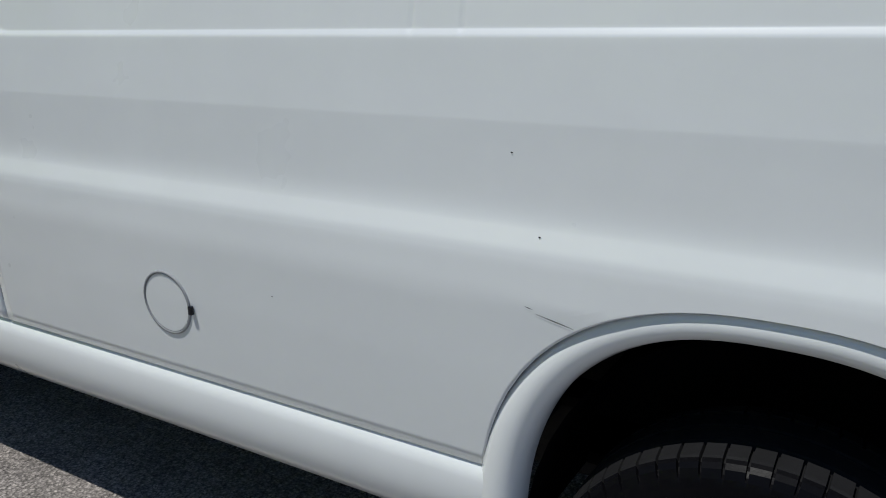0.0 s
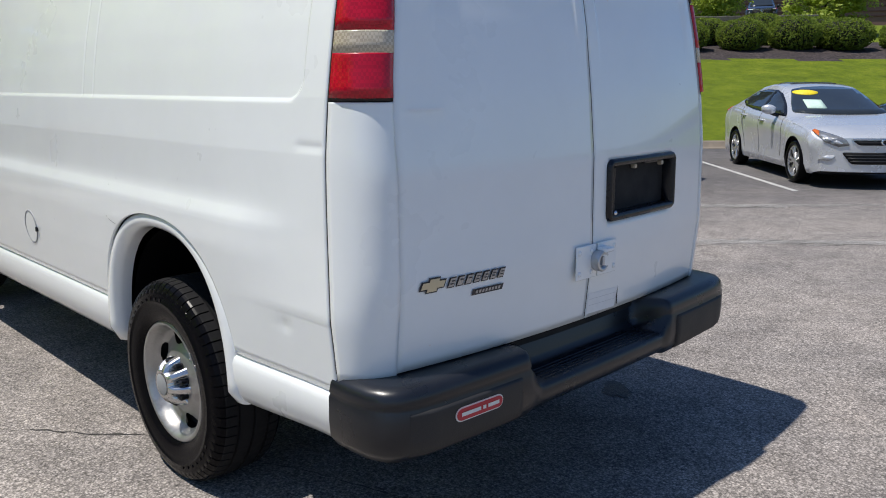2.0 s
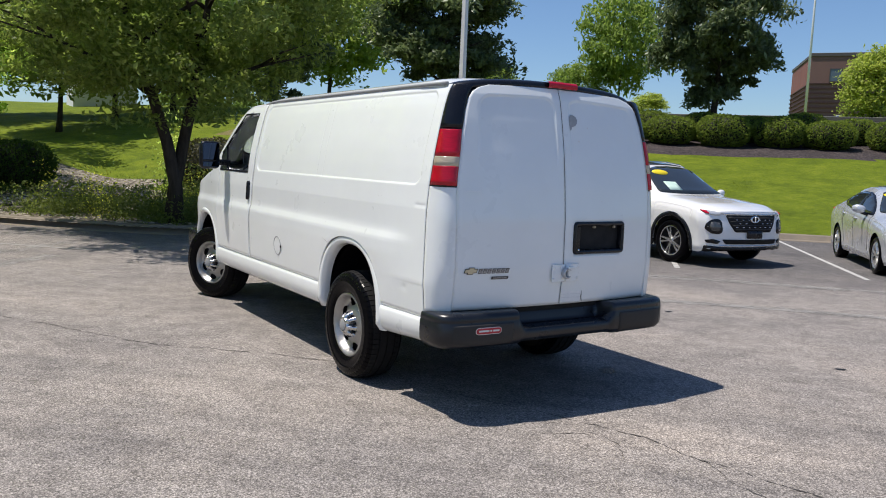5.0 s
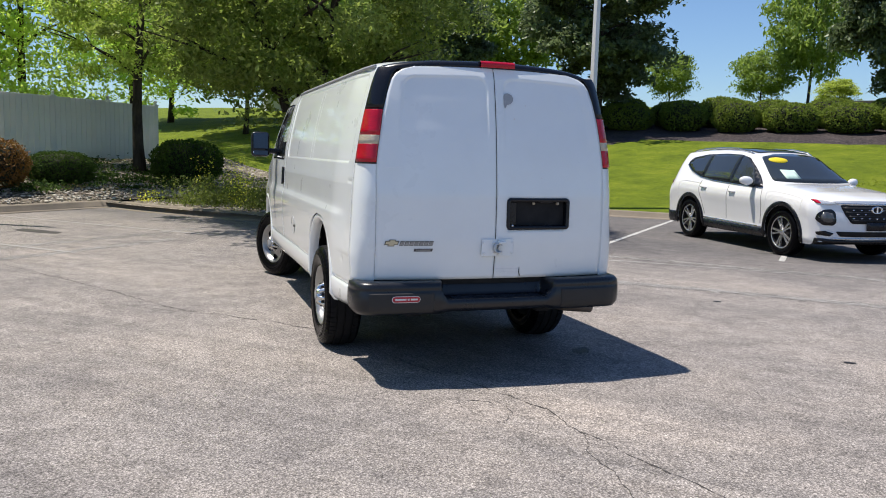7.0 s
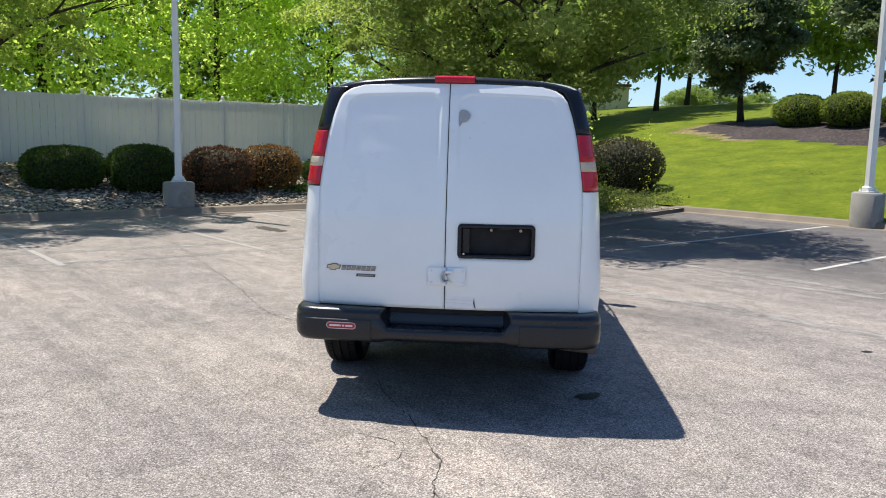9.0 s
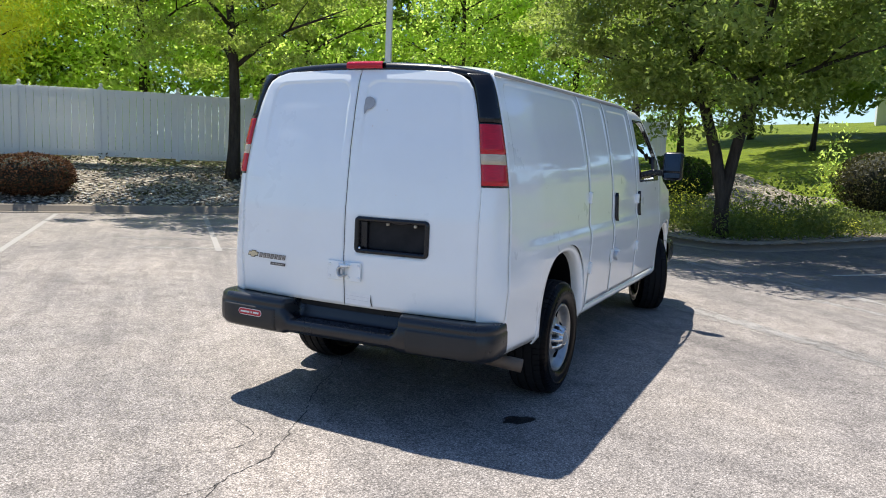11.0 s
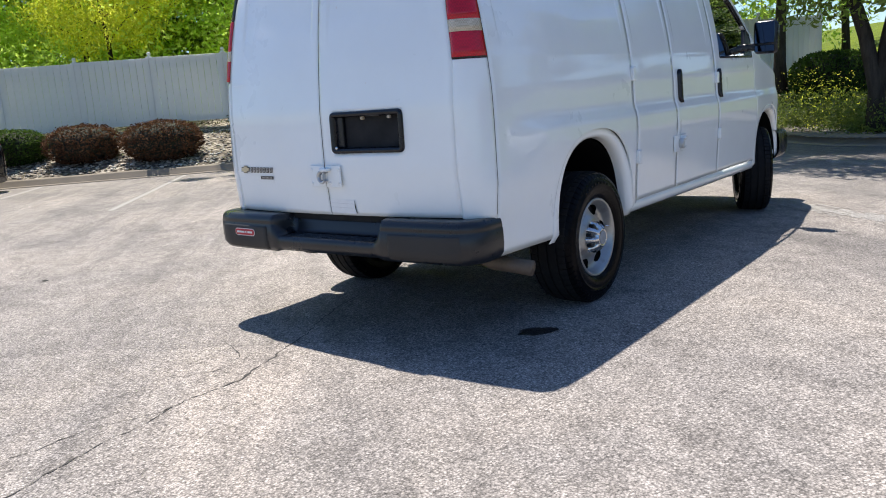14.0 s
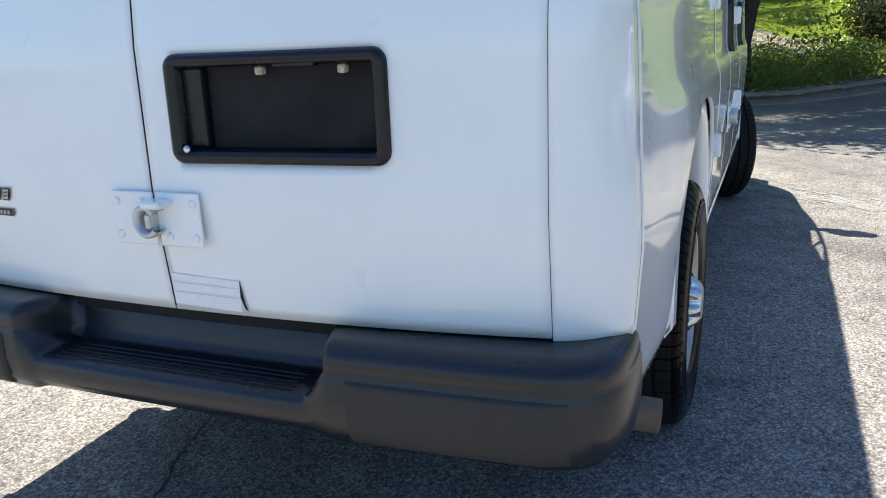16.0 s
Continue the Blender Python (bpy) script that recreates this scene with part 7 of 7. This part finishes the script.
    def finish(self, wheel, mirror, handles, gaps, paint, mirror_foot):
        """Wheels, mirrors, handles, door gaps and the dark underside."""
        root, half = self.root, self.half
        bm = box_bm((half * 1.56, self.L * 0.86, 0.22), (0, 0, self.sill + 0.10), 0.03)
        for at in self.axles:
            box_bm((half * 1.78, self.arch_r * 2.1, 0.50), (0, at, self.wheel_r + 0.19), 0.03, bm=bm)
        part("underbody", bm, DARK, root)
        for s in (-1, 1):
            my, mz = mirror
            face = self.at((9 * s, my, mz - 0.08), (-s, 0, 0))
            pts = []
            for k in range(9):
                a = k / 8
                r = math.sin(math.pi * (0.10 + 0.82 * a)) ** 0.55
                pts.append([(s * (abs(face.x) + 0.07 + 0.20 * a), my + 0.035 * a + 0.055 * r * math.cos(q) - (0.02 * r if math.cos(q) < 0 else 0), mz + 0.075 * r * math.sin(q) + 0.012 * a) for q in np.linspace(0, 2 * math.pi, 17)])
            v, f = sheet(pts)
            f += [tuple(range(16))[::-1], tuple(range(8 * 17, 8 * 17 + 16))]
            m = mesh_part("door_mirror", v, f if s < 0 else [q[::-1] for q in f], paint, root)
            v, f = tube([(face.x - s * 0.03, my + 0.02, mz - 0.10), (face.x + s * 0.08, my + 0.02, mz - 0.07), (face.x + s * 0.13, my + 0.02, mz - 0.045)], [0.03, 0.026, 0.03], 8)
            mesh_part("mirror_foot", v, f, mirror_foot, m).matrix_parent_inverse = Matrix()
            for hy, hz in handles:
                p = self.at((9 * s, hy, hz), (-s, 0, 0))
                v, f = tube([(p.x - s * 0.015, hy - 0.10, hz), (p.x + s * 0.022, hy - 0.075, hz + 0.003), (p.x + s * 0.024, hy + 0.075, hz + 0.006), (p.x - s * 0.015, hy + 0.10, hz + 0.006)], [0.012, 0.016, 0.016, 0.012], 8)
                mesh_part("door_handle", v, f, paint, root)
            for line in gaps:
                pts = []
                for y, z in curve_through(line, 6):
                    p = self.at((9 * s, y, z), (-s, 0, 0))
                    if p:
                        pts.append((p.x, y, z))
                v, f = tube(pts, 0.0045, 5)
                mesh_part("door_gap", v, f, SEAM, root)
        w0 = car_wheel(*wheel)
        for i, (s, at) in enumerate(((-1, self.axles[0]), (1, self.axles[0]), (-1, self.axles[1]), (1, self.axles[1]))):
            w = w0 if i == 0 else copy_thing(w0, Matrix())
            w.matrix_basis = pose(s * (half - wheel[1] / 2 - 0.012), at, wheel[0], 0, 0, 0 if s < 0 else 180) @ pose(0, 0, 0, 23 * i, 0, 0)
            w.parent = root
        return root

    def emblem(self, z, size=0.075):
        p = self.at((0, -9, z), (0, 1, 0))
        v, f = lathe([(0.0, size), (-0.012, size * 0.93), (-0.012, size * 0.74), (0.0, size * 0.68)], 28)
        ring = mesh_part("front_emblem", [(q[1] * 1.35, p.y + q[0] - 0.022, q[2] * 0.78 + z) for q in v], f, CHROME, self.root, "plain oval chrome emblem")
        bm = box_bm((size * 0.36, 0.01, size * 1.2), (0, p.y - 0.028, z), 0.003, 1)
        part("emblem_bar", bm, CHROME, ring).matrix_parent_inverse = Matrix()

    def bars(self, name, half_widths, zs, mat, thick, out):
        for hw, z in zip(half_widths, zs):
            self.lay(name, [(-hw, z - thick), (hw, z - thick), (hw, z + thick), (-hw, z + thick)], "front", mat, out, step=0.1)


def sport_utility():
    c = CarBody("parked_suv", "white sport utility car with black cladding", 4.77, 1.89, 1.70,
        [(-2.385, 0.93), (-2.33, 0.955), (-2.2, 0.99), (-1.9, 1.045), (-1.5, 1.095), (-1.10, 1.135), (-0.98, 1.17), (-0.28, 1.60), (-0.12, 1.65), (0.2, 1.695), (0.7, 1.715), (1.3, 1.71), (1.75, 1.685), (2.06, 1.665), (2.15, 1.62), (2.27, 1.33), (2.34, 1.05), (2.385, 0.92)],
        [(-2.385, 0.88), (-2.0, 0.95), (-1.2, 1.025), (0.0, 1.05), (0.9, 1.075), (1.6, 1.11), (2.0, 1.10), (2.385, 0.95)],
        0.25, (-1.44, 1.325), 0.37, 0.425, WHITE_PEARL, 0.62, 0.25)
    glass_line = [(-0.86, 1.045), (-0.2, 1.075), (0.6, 1.115), (1.1, 1.17), (1.45, 1.26), (1.72, 1.385), (1.735, 1.44), (1.65, 1.52), (1.2, 1.585), (0.6, 1.605), (0.15, 1.59), (-0.12, 1.535), (-0.35, 1.40), (-0.62, 1.22)]
    c.pair("window_trim", rounded(glass_line, 0.03), "side", BLACK_PLASTIC, 0.003, "black window surround")
    panes = ([(-0.60, 1.088), (0.06, 1.112), (0.06, 1.565), (-0.10, 1.515), (-0.34, 1.38)], [(0.11, 1.118), (0.80, 1.152), (0.98, 1.185), (0.98, 1.578), (0.55, 1.588), (0.11, 1.575)], [(1.01, 1.195), (1.40, 1.275), (1.65, 1.39), (1.67, 1.43), (1.58, 1.505), (1.20, 1.565), (1.01, 1.575)])
    for pane in panes:
        c.pair("side_window", rounded(pane, 0.025), "side", CAR_GLASS, 0.007)
    chrome = [(-0.86, 1.032), (-0.2, 1.062), (0.6, 1.102), (1.1, 1.157), (1.45, 1.247), (1.735, 1.38), (1.72, 1.39), (1.45, 1.26), (1.1, 1.17), (0.6, 1.115), (-0.2, 1.075), (-0.86, 1.045)]
    c.pair("window_bright_strip", chrome, "side", CHROME, 0.006)
    c.lay("windscreen", rounded([(-0.72, 1.165), (-0.4, 1.150), (0, 1.145), (0.4, 1.150), (0.72, 1.165), (0.555, 1.555), (0.3, 1.605), (0, 1.617), (-0.3, 1.605), (-0.555, 1.555)], 0.03), "front", CAR_GLASS, 0.005)
    c.lay("roof_glass", rounded([(-0.50, -0.12), (0.50, -0.12), (0.50, 1.25), (-0.50, 1.25)], 0.06), "top", CAR_GLASS, 0.005, "black panoramic roof glass")
    c.lay("rear_window", rounded([(-0.60, 1.22), (0.60, 1.22), (0.50, 1.50), (-0.50, 1.50)], 0.05), "back", CAR_GLASS, 0.005)
    # front: grille, lamps, lower opening
    c.lay("grille", rounded([(-0.565, 0.865), (-0.50, 0.72), (-0.40, 0.59), (0.40, 0.59), (0.50, 0.72), (0.565, 0.865)], 0.035), "front", BLACK_HOLE, 0.006, "black six-sided mesh grille")
    c.bars("grille_bar", (0.40, 0.45, 0.49, 0.52), (0.64, 0.70, 0.76, 0.82), GREY_PLASTIC, 0.006, 0.011)
    for row, z in enumerate((0.67, 0.73, 0.79)):
        for k in range(-3, 4):
            x = 0.125 * k + (0.06 if row % 2 else 0)
            if abs(x) < 0.44 and (abs(x) > 0.11 or z < 0.7):
                c.lay("grille_stud", [(x - 0.022, z), (x, z - 0.008), (x + 0.022, z), (x, z + 0.008)], "front", CHROME, 0.014, step=0.2)
    c.emblem(0.80)
    c.lay("grille_top_strip", rounded([(-0.66, 0.905), (-0.58, 0.872), (0.58, 0.872), (0.66, 0.905), (0.58, 0.893), (-0.58, 0.893)], 0.008), "front", CHROME, 0.010)
    c.lay("plate_holder", rounded([(-0.17, 0.49), (0.17, 0.49), (0.17, 0.61), (-0.17, 0.61)], 0.01), "front", BLACK_PLASTIC, 0.022, "empty black plate holder")
    c.lay("lower_grille", rounded([(-0.62, 0.47), (-0.56, 0.395), (0.56, 0.395), (0.62, 0.47)], 0.03), "front", BLACK_HOLE, 0.006)
    c.lay("skid_strip", rounded([(-0.66, 0.352), (0.66, 0.352), (0.66, 0.375), (-0.66, 0.375)], 0.01), "front", CHROME, 0.012)
    c.lay("front_cladding", rounded([(-0.86, 0.255), (0.86, 0.255), (0.86, 0.37), (0.62, 0.345), (-0.62, 0.345), (-0.86, 0.37)], 0.02), "front", BLACK_PLASTIC, 0.008)
    c.pair("lamp_surround", rounded([(0.635, 0.755), (0.62, 0.60), (0.66, 0.555), (0.80, 0.56), (0.875, 0.64), (0.86, 0.73), (0.80, 0.785), (0.68, 0.80)], 0.03), "front", BLACK_PLASTIC, 0.006)
    c.pair("headlamp", rounded([(0.665, 0.735), (0.655, 0.625), (0.69, 0.60), (0.78, 0.605), (0.825, 0.66), (0.81, 0.725), (0.765, 0.755)], 0.02), "front", LAMP_DIM, 0.012, "grey-lensed main headlamp")
    c.pair("running_lamp", rounded([(0.57, 0.872), (0.70, 0.855), (0.84, 0.872), (0.875, 0.93), (0.78, 0.918), (0.66, 0.900)], 0.010), "front", LAMP_CLEAR, 0.008, "slim clear running lamp")
    c.pair("marker_lamp", rounded([(0.81, 0.873), (0.845, 0.879), (0.874, 0.928), (0.815, 0.918)], 0.008), "front", RED_LENS, 0.013, "red side marker")
    c.pair("fog_slot", rounded([(0.64, 0.44), (0.69, 0.395), (0.84, 0.41), (0.86, 0.455), (0.76, 0.475)], 0.015), "front", BLACK_PLASTIC, 0.006)
    c.pair("tail_lamp", rounded([(2.02, 1.03), (2.30, 0.98), (2.30, 1.06), (2.12, 1.085)], 0.015), "side", DARK_LAMP, 0.006, "dark red tail lamp")
    # black cladding round the arches and along the sills
    for at in c.axles:
        arc = [(at + (c.arch_r + 0.068) * math.cos(radians(a)), 0.37 + (c.arch_r + 0.068) * math.sin(radians(a))) for a in range(-14, 195, 8)]
        arc += [(at + (c.arch_r + 0.002) * math.cos(radians(a)), 0.37 + (c.arch_r + 0.002) * math.sin(radians(a))) for a in range(194, -15, -8)]
        c.pair("arch_cladding", arc, "side", BLACK_PLASTIC, 0.010, step=0.12)
    c.pair("sill_cladding", rounded([(-0.98, 0.255), (0.87, 0.255), (0.87, 0.40), (-0.98, 0.385)], 0.02), "side", BLACK_PLASTIC, 0.008, step=0.15)
    c.pair("sill_bright_strip", [(-0.92, 0.405), (0.83, 0.425), (0.83, 0.445), (-0.92, 0.425)], "side", CHROME, 0.010, step=0.2)
    c.pair("rear_cladding", rounded([(1.80, 0.27), (2.25, 0.27), (2.30, 0.47), (1.83, 0.47)], 0.03), "side", BLACK_PLASTIC, 0.008)
    for s in (-1, 1):
        pts = [c.at((s * 0.575, y, 9), (0, 0, -1)) + Vector((0, 0, h)) for y, h in ((-0.10, 0.0), (0.02, 0.03), (0.4, 0.045), (0.9, 0.045), (1.4, 0.04), (1.75, 0.025), (1.85, 0.0))]
        v, f = tube(pts, [0.010, 0.014, 0.015, 0.015, 0.015, 0.014, 0.010], 8)
        mesh_part("roof_rail", v, f, CHROME, c.root)
    c.lay("price_card", [(-0.50, 1.20), (-0.24, 1.195), (-0.22, 1.335), (-0.47, 1.34)], "front", STICKER_PALE, 0.011, "pale windscreen card")
    ring = [(-0.33 + 0.165 * math.cos(a), 1.50 + 0.042 * math.sin(a)) for a in np.linspace(0, 2 * math.pi, 25)[:-1]]
    c.lay("year_sticker", ring, "front", STICKER_YELLOW, 0.011, "yellow oval windscreen sticker")
    gaps = ([(-0.86, 1.03), (-0.90, 0.80), (-0.88, 0.47)], [(0.09, 1.05), (0.10, 0.75), (0.10, 0.46)], [(0.99, 1.10), (1.02, 0.95), (0.90, 0.72), (0.80, 0.50)])
    return c.finish((0.37, 0.235, 0.255, 5, True), (-0.62, 1.15), ((-0.06, 0.945), (0.86, 0.985)), gaps, WHITE_PEARL, BLACK_PLASTIC)


def compact_sedan():
    c = CarBody("parked_sedan", "silver compact sedan with price stickers", 4.53, 1.775, 1.435,
        [(-2.265, 0.70), (-2.2, 0.735), (-2.05, 0.785), (-1.8, 0.845), (-1.4, 0.915), (-1.08, 0.96), (-0.95, 0.99), (-0.12, 1.345), (0.05, 1.39), (0.35, 1.425), (0.65, 1.43), (0.95, 1.40), (1.25, 1.32), (1.72, 1.13), (1.95, 1.085), (2.15, 1.065), (2.21, 1.02), (2.265, 0.80)],
        [(-2.265, 0.66), (-1.9, 0.77), (-1.2, 0.865), (0.0, 0.93), (0.9, 0.985), (1.5, 1.02), (2.265, 0.92)],
        0.19, (-1.395, 1.305), 0.315, 0.36, SILVER, 0.55, 0.26)
    line = [(-0.80, 0.925), (-0.1, 0.955), (0.6, 0.995), (1.05, 1.045), (1.30, 1.115), (1.20, 1.19), (0.95, 1.275), (0.55, 1.315), (0.15, 1.305), (-0.08, 1.255), (-0.40, 1.115)]
    c.pair("window_trim", rounded(line, 0.025), "side", BLACK_PLASTIC, 0.003, "black window surround")
    panes = ([(-0.66, 0.955), (0.10, 0.98), (0.14, 1.285), (-0.06, 1.235), (-0.38, 1.10)], [(0.17, 0.985), (0.60, 1.015), (1.03, 1.065), (1.22, 1.12), (1.14, 1.18), (0.92, 1.255), (0.55, 1.295), (0.21, 1.288)])
    for pane in panes:
        c.pair("side_window", rounded(pane, 0.02), "side", CAR_GLASS, 0.007)
    c.lay("windscreen", rounded([(-0.70, 0.985), (-0.4, 0.965), (0, 0.96), (0.4, 0.965), (0.70, 0.985), (0.50, 1.315), (0.3, 1.350), (0, 1.362), (-0.3, 1.350), (-0.50, 1.315)], 0.03), "front", CAR_GLASS, 0.005)
    c.lay("roof_glass", rounded([(-0.36, 0.25), (0.36, 0.25), (0.36, 0.85), (-0.36, 0.85)], 0.05), "top", CAR_GLASS, 0.005, "dark sliding roof glass")
    c.lay("rear_window", rounded([(-0.60, 1.15), (0.60, 1.15), (0.48, 1.34), (-0.48, 1.34)], 0.04), "back", CAR_GLASS, 0.005)
    c.lay("grille", rounded([(-0.42, 0.665), (-0.34, 0.60), (0.34, 0.60), (0.42, 0.665)], 0.03), "front", BLACK_HOLE, 0.006, "slim black front grille")
    c.lay("grille_strip", rounded([(-0.44, 0.672), (0.44, 0.672), (0.42, 0.690), (-0.42, 0.690)], 0.006), "front", CHROME, 0.010)
    c.emblem(0.645, 0.062)
    c.lay("lower_grille", rounded([(-0.54, 0.505), (-0.42, 0.345), (0.42, 0.345), (0.54, 0.505)], 0.04), "front", BLACK_HOLE, 0.006, "wide black lower grille")
    c.bars("grille_bar", (0.43, 0.46, 0.49), (0.385, 0.425, 0.465), GREY_PLASTIC, 0.008, 0.012)
    c.pair("headlamp", rounded([(0.45, 0.60), (0.58, 0.575), (0.74, 0.635), (0.83, 0.775), (0.78, 0.79), (0.66, 0.745), (0.50, 0.675)], 0.018), "front", LAMP_GREY, 0.006, "swept headlamp with a clear lens", step=0.04)
    c.pair("lamp_reflector", rounded([(0.52, 0.615), (0.58, 0.605), (0.65, 0.64), (0.60, 0.665)], 0.02), "front", LAMP_CLEAR, 0.012, step=0.03)
    c.pair("lamp_reflector", rounded([(0.65, 0.65), (0.71, 0.655), (0.77, 0.72), (0.70, 0.715)], 0.02), "front", LAMP_CLEAR, 0.012, step=0.03)
    c.pair("marker_lamp", rounded([(0.775, 0.70), (0.825, 0.77), (0.785, 0.786), (0.745, 0.765)], 0.008), "front", AMBER, 0.012, "amber corner marker", step=0.03)
    c.pair("fog_lamp", rounded([(0.60, 0.455), (0.66, 0.385), (0.80, 0.385), (0.72, 0.455)], 0.02), "front", LAMP_CLEAR, 0.008, "clear fog lamp")
    c.pair("tail_lamp", rounded([(1.92, 0.93), (2.19, 0.90), (2.20, 0.985), (2.03, 0.995)], 0.015), "side", RED_LENS, 0.006, "red tail lamp")
    c.lay("price_card", [(-0.49, 1.04), (-0.22, 1.035), (-0.21, 1.155), (-0.46, 1.16)], "front", STICKER_PALE, 0.011, "pale green windscreen card")
    ring = [(-0.34 + 0.18 * math.cos(a), 1.265 + 0.036 * math.sin(a)) for a in np.linspace(0, 2 * math.pi, 25)[:-1]]
    c.lay("year_sticker", ring, "front", STICKER_YELLOW, 0.011, "yellow oval windscreen sticker")
    gaps = ([(-0.80, 0.92), (-0.86, 0.72), (-0.82, 0.34)], [(0.14, 0.96), (0.14, 0.65), (0.12, 0.32)], [(1.05, 1.02), (1.00, 0.80), (0.88, 0.60), (0.82, 0.36)])
    return c.finish((0.315, 0.205, 0.222, 5, False), (-0.56, 1.02), ((-0.0, 0.84), (0.88, 0.89)), gaps, SILVER, BLACK_PLASTIC)


def park(ob, x, y, dx, dy):
    ob.matrix_basis = pose(x, y, 0, 0, 0, math.degrees(math.atan2(dx, -dy)))
    return ob


suv = sport_utility()
park(suv, 8.22, 6.85, -0.10, -0.995)
sedan = compact_sedan()
park(sedan, 11.17, 3.62, -0.735, -0.678)
dark_sedan = copy_thing(sedan, Matrix())
dark_sedan["label"] = "black sedan parked in the next stall"
park(dark_sedan, 13.35, 1.75, -0.70, -0.714)
black_car = copy_thing(sedan, Matrix())
black_car["label"] = "black sedan parked by the gravel bed"
park(black_car, -13.32, 2.2, 0.407, -0.914)
for ob in (dark_sedan, black_car):
    for ch in ob.children_recursive:
        if ch.type == "MESH" and ch.data.materials and ch.data.materials[0] == SILVER:
            ch.data = ch.data.copy()
            ch.data.materials[0] = NEAR_BLACK

far_car = copy_thing(suv, Matrix())
far_car["label"] = "dark sport utility car parked before the brick building"
far_car.matrix_basis = pose(42.0, 18.6, ground_at(42.0, 18.6) - 0.02, 0, 0, math.degrees(math.atan2(-0.9, 0.43))) @ Matrix.Diagonal((0.84, 0.84, 1.0, 1.0))
for ch in list(far_car.children_recursive):
    if ch.name.startswith(("year_sticker", "price_card")):
        bpy.data.objects.remove(ch)
        continue
    if ch.type == "MESH" and ch.data.materials and ch.data.materials[0] == WHITE_PEARL:
        ch.data = ch.data.copy()
        ch.data.materials[0] = NEAR_BLACK
